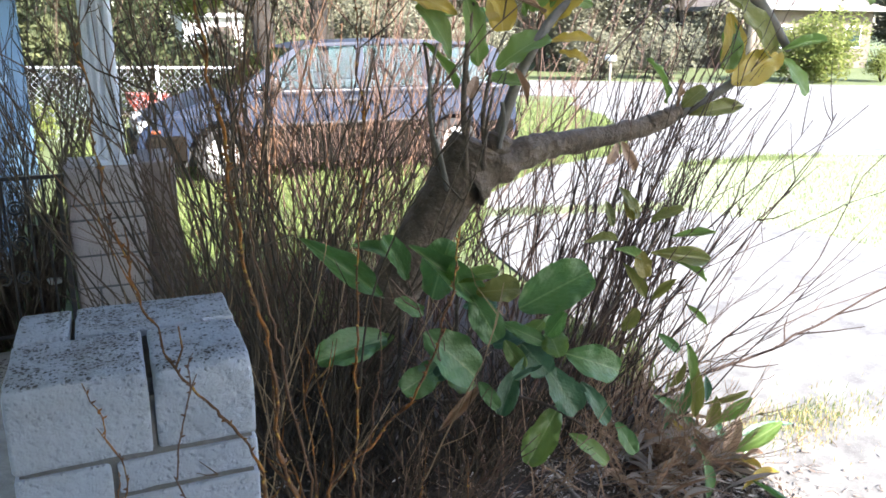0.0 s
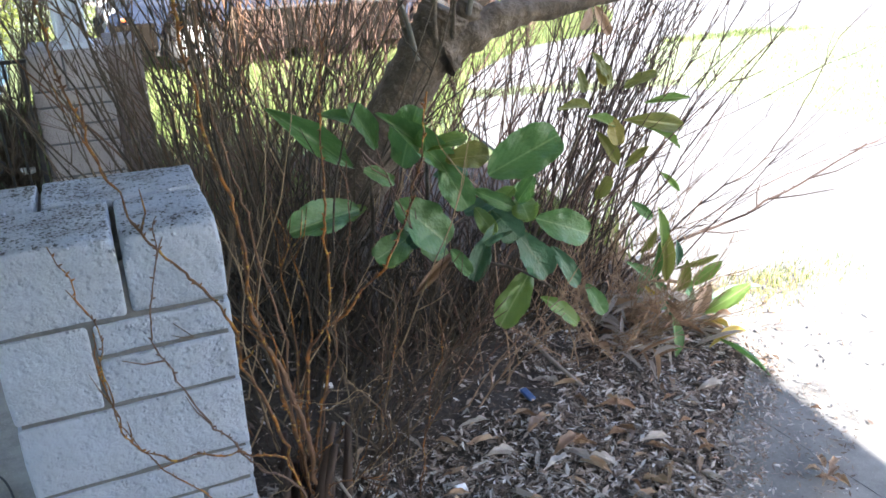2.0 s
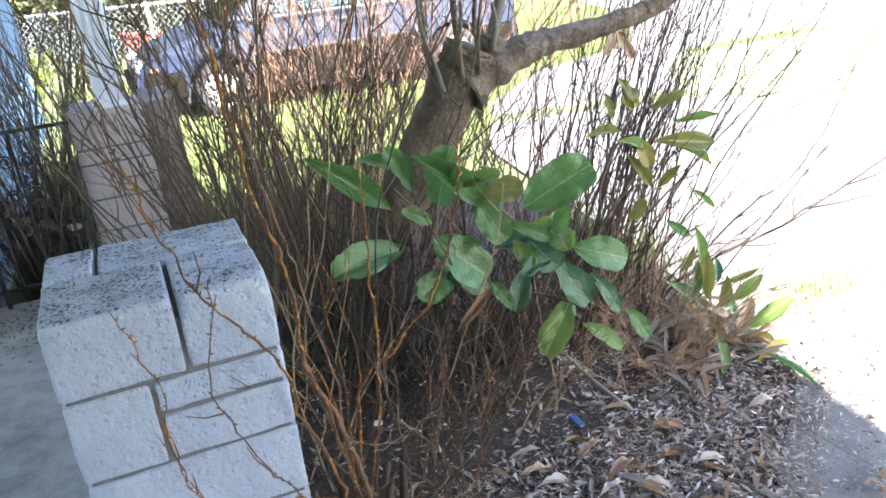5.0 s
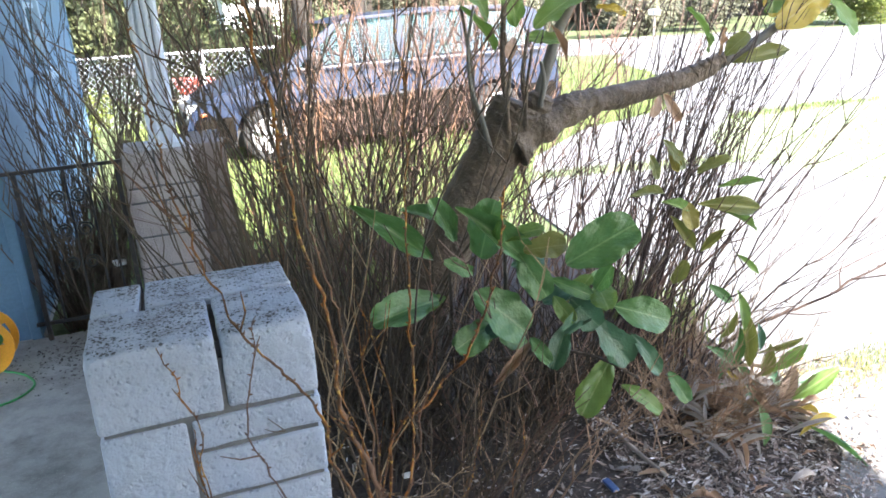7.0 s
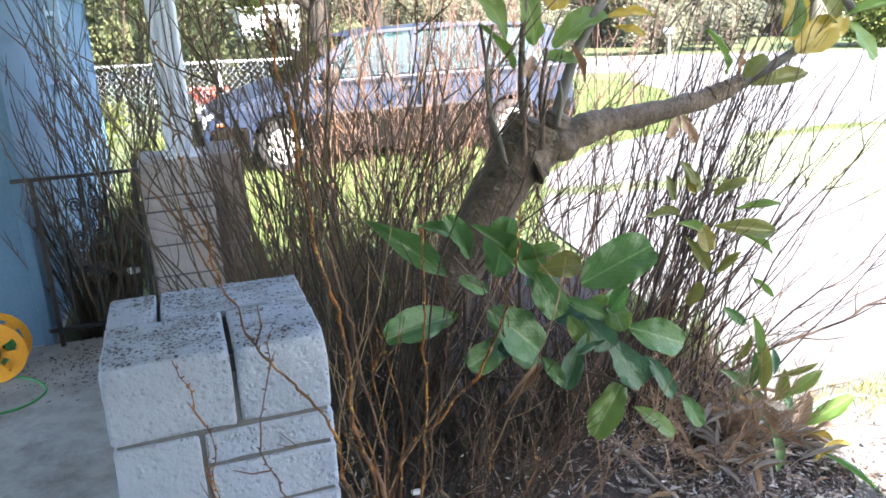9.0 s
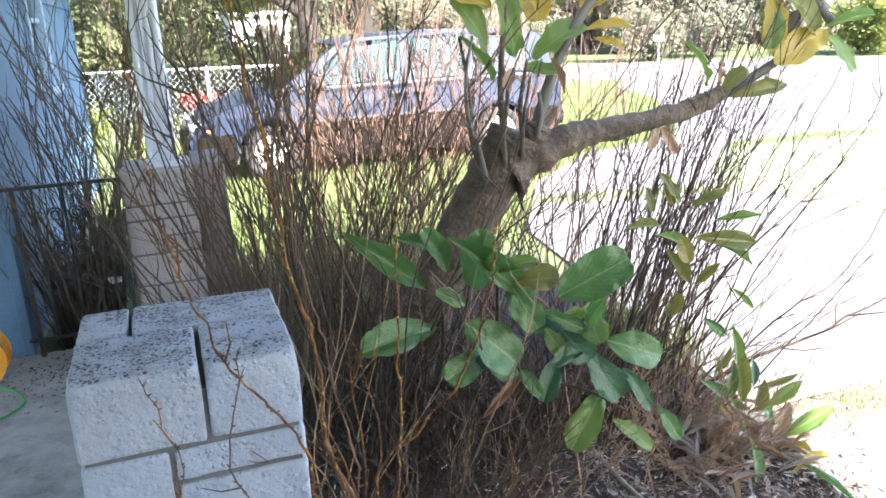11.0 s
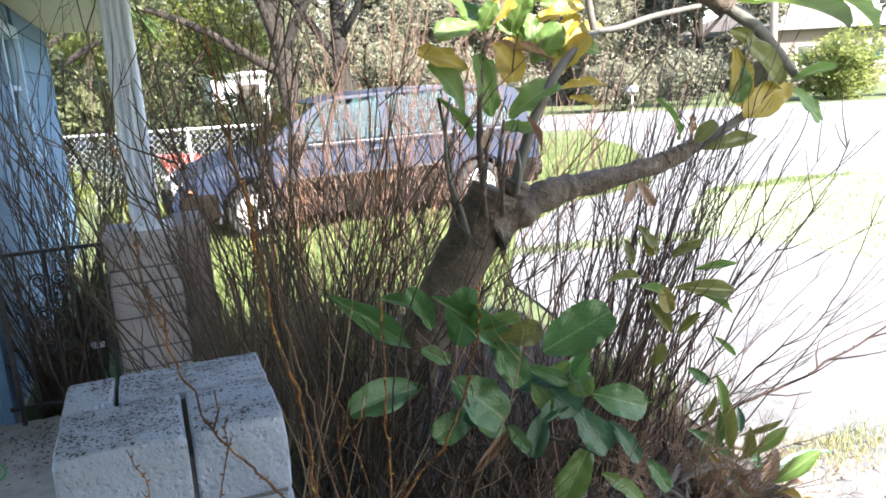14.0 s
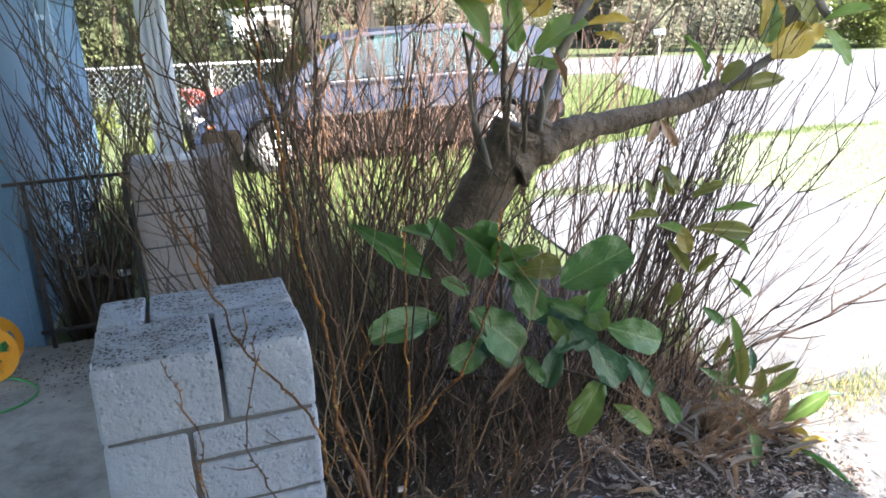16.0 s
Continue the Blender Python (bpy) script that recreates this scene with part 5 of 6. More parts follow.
for _ in range(24):
    b = Vector((fr.uniform(0.05, 0.50), fr.uniform(-0.03, 0.22), -0.02))
    tall = fr.random() < 0.06
    ln = stem_line(fr, b, (fr.gauss(0.06, 0.2), fr.gauss(-0.02, 0.14)), fr.uniform(0.9, 1.5) if tall else fr.uniform(0.2, 0.62), (0, 0, 0.15), 0.05 if tall else 0.10)
    q = len(ln)
    lichened([ln[0], ln[q // 5], ln[2 * q // 5], ln[3 * q // 5], ln[4 * q // 5], ln[-1]], fr.uniform(0.003, 0.0055), 0.0013, fr.choice((STEM_SHADED, STEM_ORANGE, STEM_DEAD_SHADED, STEM_SHADED, STEM_DEAD_SHADED)), 12, 6)
for _ in range(13):
    a = Vector((fr.uniform(0.08, 0.50), fr.uniform(-0.06, 0.18), fr.uniform(0.02, 0.45)))
    d = Vector((fr.gauss(0.2, 0.6), fr.gauss(-0.2, 0.5), fr.uniform(-0.2, 0.8))).normalized() * fr.uniform(0.10, 0.26)
    lichened([a, a + d * 0.35 + Vector((0.01, 0, 0.01)), a + d * 0.7, a + d], fr.uniform(0.0022, 0.0036), 0.0012, STEM_STRAW, 3, 2)
stump = Acc()
for k in range(9):
    x, y = fr.uniform(0.06, 0.24), fr.uniform(-0.04, 0.16)
    stump.tube([(x, y, -0.03), (x + fr.uniform(-0.02, 0.02), y, 0.12), (x + fr.uniform(-0.05, 0.05), y + fr.uniform(-0.04, 0.04), fr.uniform(0.2, 0.4))], [0.022, 0.018, 0.009], 7)
part("root_crown", stump, STEM_SHADED, front, "gnarled dark stem bases", smooth=True)

# long stems reaching out over the walk
reach = thing("reaching_shrub", (1.86, 0.95, 0), "bare shrub with long stems arching over the walk", "shrub", "bare shrubs in the bed")


def reaching(pts, r0, r1):
    line = [p + noise.noise_vector(p * 6) * 0.022 + noise.noise_vector(p * 17) * 0.008 for p in spline(pts, 6)]
    acc = Acc().tube(line, taper(len(line), r0, r1), 5)
    twigs_on(fr, acc, line, r0 * 0.8, 7, 0.28)
    buds_on(fr, acc, line, r0 * 0.4, 26)
    part("stem", acc, STEM_SHADED, reach, smooth=True)


reaching([(1.85, 0.96, -0.02), (1.95, 0.95, 0.10), (2.16, 0.9, 0.22), (2.36, 0.8, 0.33), (2.60, 0.7, 0.48), (2.92, 0.58, 0.69)], 0.010, 0.004)
reaching([(1.86, 0.97, -0.02), (1.97, 0.95, 0.17), (2.18, 0.9, 0.32), (2.33, 0.8, 0.50), (2.50, 0.75, 0.63), (2.63, 0.7, 0.89), (2.73, 0.65, 1.15)], 0.006, 0.002)
reaching([(1.80, 0.98, -0.02), (1.86, 0.95, 0.27), (2.0, 0.9, 0.46), (2.21, 0.85, 0.77), (2.47, 0.8, 1.11), (2.62, 0.75, 1.43)], 0.006, 0.002)
reaching([(1.78, 1.0, -0.02), (1.84, 1.0, 0.31), (2.01, 1.0, 0.56), (2.27, 1.0, 0.91), (2.48, 1.0, 1.26), (2.67, 1.0, 1.58)], 0.006, 0.002)
for _ in range(44):
    a, h, q = fr.uniform(-0.3, 0.5), fr.uniform(1.25, 2.2), fr.uniform(0.45, 0.92)
    b = (fr.uniform(1.35, 1.95), 1.05 + fr.uniform(-0.2, 0.3), -0.02)
    reaching([b, (b[0] + 0.20 * q, b[1] + a * 0.2, 0.30 * h), (b[0] + 0.55 * q, b[1] + a * 0.5, 0.64 * h), (b[0] + 1.0 * q, b[1] + a, 0.98 * h)], fr.uniform(0.0035, 0.006), 0.0016)

# ---- plants and litter at the edge of the walk ----
strap = thing("strap_leaf_plant", (1.98, 0.62, 0), "low clump of broad green strap leaves at the path edge", "plant")
sr = random.Random(5)
STRAP = leaf_set("long", 3, 0.5, 0.5, 0.2)
for k in range(15):
    a = sr.uniform(-0.6, 5.2)
    b = Vector((1.98 + sr.uniform(-0.14, 0.14), 0.62 + sr.uniform(-0.16, 0.2), 0.02))
    ln = sr.uniform(0.14, 0.34)
    tip = b + Vector((math.cos(a) * ln * 0.7, math.sin(a) * ln * 0.6, ln * sr.uniform(0.2, 0.85)))
    leaf(strap, b, tip, sr.uniform(0.035, 0.062), sr.choice("gdoodtyogs"), (-0.2, -0.4, 0.9), STRAP)
leaf(strap, (1.787, 0.60, 0.574), (1.784, 0.54, 0.428), 0.046, "l", (-0.3, -0.8, 0.5), STRAP)
leaf(strap, (1.830, 0.60, 0.493), (1.819, 0.54, 0.260), 0.059, "o", (-0.3, -0.8, 0.5), STRAP)
leaf(strap, (1.903, 0.60, 0.405), (1.869, 0.54, 0.325), 0.034, "d", (-0.3, -0.8, 0.5), STRAP)
leaf(strap, (1.908, 0.60, 0.269), (2.087, 0.54, 0.319), 0.027, "o", (-0.3, -0.8, 0.5), STRAP)
leaf(strap, (1.940, 0.60, 0.148), (1.921, 0.54, 0.309), 0.055, "o", (-0.3, -0.8, 0.5), STRAP)
leaf(strap, (1.997, 0.60, 0.162), (2.103, 0.54, 0.282), 0.055, "l", (-0.3, -0.8, 0.5), STRAP)
leaf(strap, (1.862, 0.60, 0.139), (1.848, 0.54, 0.042), 0.059, "d", (-0.3, -0.8, 0.5), STRAP)
leaf(strap, (1.985, 0.60, 0.077), (2.142, 0.54, 0.045), 0.027, "l", (-0.3, -0.8, 0.5), STRAP)
leaf(strap, (2.021, 0.60, 0.023), (2.158, 0.54, -0.087), 0.042, "d", (-0.3, -0.8, 0.5), STRAP)
leaf(strap, (1.715, 0.60, 0.379), (1.737, 0.54, 0.497), 0.034, "o", (-0.3, -0.8, 0.5), STRAP)
leaf(strap, (1.782, 0.60, 0.239), (1.766, 0.54, 0.419), 0.038, "g", (-0.3, -0.8, 0.5), STRAP)
for k in range(40):
    b = Vector((sr.uniform(1.45, 1.95), sr.uniform(0.30, 0.72), sr.uniform(0.03, 0.09)))
    a, ln = sr.gauss(-0.6, 0.9), sr.uniform(0.07, 0.17)
    leaf(strap, b, b + Vector((math.cos(a) * ln, math.sin(a) * ln, sr.uniform(-0.04, 0.10))), sr.uniform(0.008, 0.016), sr.choice("stsbss"), (0, -0.3, 1), STRAP)
for k in range(46):
    b = Vector((sr.uniform(1.50, 2.02), sr.uniform(0.34, 0.78), sr.uniform(0.03, 0.16)))
    a, ln = sr.gauss(-0.5, 1.1), sr.uniform(0.14, 0.30)
    leaf(strap, b, b + Vector((math.cos(a) * ln, math.sin(a) * ln * 0.7, -b.z * sr.uniform(0.2, 0.9) + 0.02)), sr.uniform(0.010, 0.022), sr.choice("sstsbs"), (0, -0.4, 1), STRAP)
leaf(strap, (1.92, 0.36, 0.07), (1.99, 0.10, 0.022), 0.05, "g", (0.3, 0, 1), STRAP)
leaf(strap, (1.86, 0.30, 0.06), (2.08, 0.33, 0.08), 0.04, "y", (0, -0.3, 1), STRAP)
leaf(strap, (2.08, 0.62, 0.05), (2.40, 0.58, 0.10), 0.045, "d", (0, -0.3, 1), STRAP)
leaf(strap, (2.02, 0.52, 0.06), (2.18, 0.44, 0.20), 0.07, "l", (-0.4, -0.8, 0.4), STRAP)
leaf(strap, (1.76, 0.42, 0.17), (1.74, 0.34, 0.03), 0.055, "g", (0, -1, 0.3), STRAP)

def blades(name, where, count, h, material, label, seed, ground=0.0, width=0.004):
    rs = random.Random(seed)
    acc = Acc()
    for _ in range(count):
        x, y = where(rs)
        a, hh = rs.uniform(0, math.pi), h * rs.uniform(0.45, 1.25)
        w = Vector((math.cos(a), math.sin(a), 0)) * width * rs.uniform(0.6, 1.3)
        t = Vector((rs.uniform(-1, 1), rs.uniform(-1, 1), 0)) * hh * 0.5
        p = Vector((x, y, ground))
        i = len(acc.v)
        acc.v += [p - w, p + w, p + t * 0.35 + w * 0.7 + Vector((0, 0, hh * 0.6)), p + t * 0.35 - w * 0.7 + Vector((0, 0, hh * 0.6)), p + t + Vector((0, 0, hh))]
        acc.f += [(i, i + 1, i + 2, i + 3), (i + 3, i + 2, i + 4)]
    return single(name, acc, material, label, "grass", kind="stuff", at=(0, 0, 0))


def lawn_spot(rs):
    while True:
        x, y = rs.uniform(-0.9, 11.5), rs.triangular(3.6, 18.0, 5.0)
        if not inside(x, y, walk_outline) and not inside(x, y, bed_outline) and (x < 5.0 or y > 6.6):
            return x, y


def side_lawn(rs):
    while True:
        x, y = rs.uniform(5.1, 12.0), rs.uniform(0.5, 7.1)
        if not inside(x, y, walk_outline):
            return x, y


blades("lawn_grass", lawn_spot, 62000, 0.09, GRASS, "sunlit green lawn grass", 3, -0.02, 0.006)
blades("lawn_grass", side_lawn, 34000, 0.045, PALEGRASS, "short pale sunlit lawn grass beside the walk", 4, -0.02, 0.006)
blades("path_weeds", lambda rs: (rs.gauss(2.62, 0.24), rs.gauss(0.72, 0.08)), 700, 0.032, GRASS, "thin weeds and grass in the path joint", 5, 0.0, 0.0022)
blades("path_weeds", lambda rs: (rs.gauss(2.55, 0.28), rs.gauss(0.68, 0.11)), 900, 0.028, STRAW, "dry yellow grass in the path joint", 15, 0.0, 0.002)
def strip_spot(rs):
    u = rs.random()
    return 3.05 + 2.2 * u, 5.15 - 0.55 * u + rs.gauss(0, 0.09)


blades("grass_strip", strip_spot, 2600, 0.05, PALEGRASS, "narrow strip of pale grass between walk and driveway", 8, 0.0, 0.005)
blades("edge_weeds", lambda rs: (rs.gauss(2.06, 0.10), rs.gauss(1.65, 0.16)), 420, 0.26, GRASS, "green weeds among the stems at the path edge", 9, 0.0, 0.006)
blades("bed_weeds", lambda rs: (rs.uniform(0.1, 0.9), rs.uniform(2.6, 3.8)), 1800, 0.22, GRASS, "green weeds at the back of the bed", 6, 0.0, 0.005)

single("side_lawn", Acc().slab([(5.2, -3.2), (16.0, -3.2), (16.0, 3.6), (10.6, 6.3), (8.6, 7.0), (7.05, 6.9), (5.9, 5.9), (5.15, 4.75), (5.4, 4.0), (5.65, 3.0)], -0.05, -0.012), PALETURF, "turf beside the walk, paled to carry the overexposed sun", "lawn", kind="structure")
lr = random.Random(12)
CURLED = leaf_set("thin", 12, 0.7, 0.45, 1.8)
crumbs = Acc()
SPILL = [(p[0] + 0.28, p[1] - 0.28) for p in bed_outline]
SPILL2 = [(p[0] + 0.09, p[1] - 0.09) for p in bed_outline]


def litter_spot():
    while True:
        x, y = lr.uniform(0.03, 2.1), lr.triangular(-0.9, 1.3, -0.25)
        if (y > 0.30 and x < 1.15 and lr.random() < 0.75) or (x < 0.60 and lr.random() < 0.5 - 0.6 * (x - 0.1)):
            continue
        if inside(x, y, bed_outline) or (inside(x, y, SPILL) and lr.random() < 0.16) or (inside(x, y, SPILL2) and lr.random() < 0.7):
            return x, y


for _ in range(30000):
    x, y = litter_spot()
    z = max(soil_z(x, y), 0.002) + lr.uniform(0.0, 0.012)
    a, s = lr.uniform(0, 6.3), 0.0032 + 0.024 * lr.random() ** 2.7
    if not inside(x, y, bed_outline):
        s = min(s, 0.013)
    u = Vector((math.cos(a), math.sin(a), lr.uniform(-0.4, 0.4))) * s
    w = Vector((-math.sin(a), math.cos(a), lr.uniform(-0.6, 0.6))) * s * lr.uniform(0.12, 0.34)
    p = Vector((x, y, z + 0.006))
    i = len(crumbs.v)
    crumbs.v += [p - u, p + w - Vector((0, 0, 0.003)), p + u, p - w]
    crumbs.f += [(i, i + 1, i + 2, i + 3)]
part("leaf_crumbs", crumbs, LITTER, bed, "broken dead leaves and bark chips", kind="stuff")
for k in range(290):
    x, y = litter_spot()
    if k % 4 and (y > 0.45 + 0.25 * x):
        x, y = litter_spot()
    a, ln = lr.uniform(0, 6.3), lr.choice((0.03, 0.035, 0.04, 0.05, 0.06, 0.08, 0.11))
    if not inside(x, y, bed_outline):
        ln = min(ln, 0.035)
    z = max(soil_z(x, y), 0.002) + lr.uniform(0.008, 0.022)
    p = Vector((x, y, z))
    leaf(bed, p, p + Vector((math.cos(a), math.sin(a), lr.uniform(-0.06, 0.18))) * ln, ln * lr.uniform(0.10, 0.21), lr.choice("bttsstbs"), (0, 0, 1), CURLED)
for (x, y, a, ln, kind) in ((0.93, 0.16, 0.4, 0.13, "b"), (0.95, 0.02, 0.3, 0.14, "b"), (1.36, 0.12, 2.6, 0.12, "b"), (1.50, 0.45, 1.9, 0.15, "t"), (0.36, -0.30, 0.6, 0.10, "s"),
                            (1.66, -0.45, 0.3, 0.08, "b"), (1.68, -0.47, 2.4, 0.06, "b"), (0.72, -0.22, -0.2, 0.12, "t"), (1.25, 0.75, 0.9, 0.11, "s")):
    p = Vector((x, y, 0.035))
    leaf(bed, p, p + Vector((math.cos(a), math.sin(a), 0.15)) * ln, ln * 0.27, kind, (0, 0, 1), CURLED)


for k in range(6):
    a = k * 1.05 + lr.uniform(-0.3, 0.3)
    p = Vector((1.535 + 0.012 * math.cos(a), -0.175 + 0.012 * math.sin(a), 0.02))
    leaf(bed, p, p + Vector((math.cos(a), math.sin(a), 0.12)) * lr.uniform(0.05, 0.07), 0.014, "s", (0, 0, 1), CURLED)
for k in range(5):
    a = k * 1.25 + lr.uniform(-0.3, 0.3)
    p = Vector((1.715 + 0.012 * math.cos(a), -0.405 + 0.012 * math.sin(a), 0.014))
    leaf(bed, p, p + Vector((math.cos(a), math.sin(a), 0.15)) * lr.uniform(0.05, 0.08), 0.02, "t", (0, 0, 1), CURLED)

debris = Acc()
for _ in range(450):
    x, y = 1.98 + abs(lr.gauss(0, 0.35)), lr.gauss(0.42, 0.26)
    if inside(x, y, bed_outline):
        continue
    a, q = lr.uniform(0, 6.3), 0.003 + 0.02 * lr.random() ** 3
    u, w, p = Vector((math.cos(a), math.sin(a), lr.uniform(-0.1, 0.2))) * q, Vector((-math.sin(a), math.cos(a), 0.2)) * q * lr.uniform(0.15, 0.5), Vector((x, y, 0.004 + 0.2 * q))
    i = len(debris.v)
    debris.v += [p - u, p + w, p + u, p - w]
    debris.f.append((i, i + 1, i + 2, i + 3))
for _ in range(40):
    x, y, a, q = 2.0 + abs(lr.gauss(0, 0.3)), lr.gauss(0.4, 0.25), lr.uniform(0, 6.3), lr.uniform(0.03, 0.09)
    debris.tube([(x, y, 0.004), (x + math.cos(a) * q * 0.5, y + math.sin(a) * q * 0.5, 0.012), (x + math.cos(a + 0.3) * q, y + math.sin(a + 0.3) * q, 0.004)], 0.0016, 4)
single("path_debris", debris, LITTER, "dry leaf crumbs and twigs strewn on the concrete walk", "litter", kind="stuff", at=(2, 0.4, 0))

drift, rows = Acc(), 26
for i in range(rows + 1):
    x = -0.34 + 0.352 * i / rows
    reach_out = 0.02 + 0.10 * (i / rows) ** 1.5 + 0.03 * noise.noise(Vector((x * 24, 4, 0)))
    high = 0.006 + 0.03 * (i / rows) ** 1.5 + 0.014 * noise.noise(Vector((x * 19, 9, 0)))
    for k in range(6):
        v = k / 5
        drift.v.append(Vector((x, 0.004 - reach_out * v, 0.059 + max(0.0, high) * (1 - v) ** 1.6 + 0.004 * (1 - v) * noise.noise(Vector((x * 60, v * 9, 2))))))
for i in range(rows):
    for k in range(5):
        a = i * 6 + k
        drift.f.append((a, a + 1, a + 7, a + 6))
single("dirt_drift", drift, DIRT, "dark soil drifted against the foot of the block pier", "soil", kind="stuff", smooth=True, at=(-0.15, -0.05, 0.06))

dirt = Acc()
for _ in range(3200):
    x, y = lr.choice(((lr.gauss(-0.15, 0.13), lr.gauss(-0.09, 0.07)), (lr.gauss(-0.08, 0.09), lr.gauss(-0.14, 0.09)), (lr.gauss(-0.06, 0.07), lr.gauss(-0.10, 0.07)), (lr.gauss(-0.85, 0.2), lr.gauss(2.55, 0.18))))
    if x > 0.015 or (-0.51 < x and 0.0 < y < 0.49):
        continue
    a, s = lr.uniform(0, 6.3), lr.uniform(0.003, 0.012)
    u, w, p = Vector((math.cos(a), math.sin(a), 0.1)) * s, Vector((-math.sin(a), math.cos(a), 0.2)) * s * 0.5, Vector((x, y, 0.064))
    i = len(dirt.v)
    dirt.v += [p - u, p + w, p + u, p - w]
    dirt.f.append((i, i + 1, i + 2, i + 3))
single("porch_dirt", dirt, DIRT, "dark leaf crumbs swept against the porch pier", "litter", kind="stuff", at=(0, 0, 0.06))


def stick(pts, r):
    single("fallen_stick", Acc().tube(spline(pts, 5), r, 6), DRYSTICK, "fallen grey stick on the leaf litter", "stick", "fallen sticks", smooth=True)


stick([(1.22, 0.72, 0.10), (1.24, 0.52, 0.06), (1.27, 0.33, 0.03)], 0.008)
stick([(0.72, -0.36, 0.03), (0.86, -0.30, 0.045), (1.0, -0.42, 0.03), (1.12, -0.46, 0.03)], 0.006)
stick([(0.52, -0.46, 0.03), (0.60, -0.38, 0.04), (0.63, -0.30, 0.035)], 0.009)
stick([(0.30, -0.22, 0.03), (0.28, -0.10, 0.10), (0.22, 0.02, 0.22)], 0.005)
single("blue_scrap", bevelled((1.045, 0.335, 0.02), (1.075, 0.41, 0.034), 0.005), BLUEBIT, "small blue plastic scrap in the litter", "litter")
for p in ((0.62, 0.02, 0.03), (0.40, 0.75, 0.03)):
    acc = bevelled((p[0] - 0.02, p[1] - 0.014, p[2] - 0.008), (p[0] + 0.02, p[1] + 0.014, p[2] + 0.008), 0.006, 2, 0.02, p[1])
    single("paper_scrap", acc, PAPER, "crumpled white paper scrap in the bed", "litter", "paper scraps")
acc = bevelled((-0.665, 2.98, 0.37), (-0.585, 3.04, 0.42), 0.015, 3, 0.03, 4)
single("plastic_bag", acc, PAPER, "crumpled white plastic scrap caught in stems behind the railing", "litter")


# ---- cars ----
def arc(cx, cz, r, a0, a1, n=9):
    return [(cx + r * math.cos(radians(a0 + (a1 - a0) * i / n)), cz + r * math.sin(radians(a0 + (a1 - a0) * i / n))) for i in range(n + 1)]


def extruded(outline, half, z_in, inset):
    """A side outline (x, z) pushed across the width; above z_in the sides lean in by inset per metre; edges rounded."""
    bm = bmesh.new()
    rows = []
    for s in (-1, 1):
        rows.append([bm.verts.new((x, s * (half - max(0, z - z_in) * inset - max(0, 0.35 - z) * 0.25), z)) for x, z in outline])
    n = len(outline)
    bm.faces.new(rows[0])
    bm.faces.new(list(reversed(rows[1])))
    for i in range(n):
        j = (i + 1) % n
        bm.faces.new((rows[0][j], rows[0][i], rows[1][i], rows[1][j]))
    bmesh.ops.recalc_face_normals(bm, faces=bm.faces[:])
    long = [e for e in bm.edges if (e.verts[0].co.y > 0) == (e.verts[1].co.y > 0)]
    bmesh.ops.bevel(bm, geom=long, offset=0.035, segments=2, affect="EDGES")
    bm.normal_update()
    acc = Acc()
    bm.verts.index_update()
    acc.v = [v.co.copy() for v in bm.verts]
    acc.f = [tuple(v.index for v in f.verts) for f in bm.faces]
    bm.free()
    return acc


def wheel(th, x, y, r, rim):
    s = 1 if y > 0 else -1
    w = thing("wheel", (x, y, r), "tyre with silver alloy rim", "")
    w.parent = th
    del w["label"]
    acc = Acc()
    prof = [(0.17, r * 0.66), (0.19, r * 0.90), (0.16, r), (0.02, r), (0.0, r * 0.9), (0.0, r * 0.66)]
    n = 28
    for k in range(n):
        a = 2 * math.pi * k / n
        for d, q in prof:
            acc.v.append(Vector((math.cos(a) * q, s * (d - 0.17), math.sin(a) * q)))
    m = len(prof)
    for k in range(n):
        for i in range(m):
            a, b = k * m + i, ((k + 1) % n) * m + i
            a2, b2 = k * m + (i + 1) % m, ((k + 1) % n) * m + (i + 1) % m
            acc.f.append((a, b, b2, a2))
    ob = new("tyre", acc.mesh("tyre", RUBBER, True))
    ob.parent = w
    acc = Acc()
    acc.tube([(0, s * 0.0, 0), (0, s * 0.008, 0)], r * 0.16, 16)
    for k in range(7):
        a = 2 * math.pi * k / 7
        c, q = math.cos(a), math.sin(a)
        acc.tube([(c * r * 0.1, 0, q * r * 0.1), (c * r * 0.62, 0, q * r * 0.62)], [r * 0.09, r * 0.075], 6)
    ring = [(math.cos(2 * math.pi * k / 28) * r * 0.63, 0, math.sin(2 * math.pi * k / 28) * r * 0.63) for k in range(29)]
    acc.tube(ring, r * 0.05, 6)
    ob = new("rim", acc.mesh("rim", rim, True))
    ob.parent = w
    acc = Acc().tube([(0, s * -0.035, 0), (0, s * -0.02, 0)], r * 0.60, 20)
    ob = new("hub_cover", acc.mesh("hub_cover", ALLOY))
    ob.parent = w
    return w


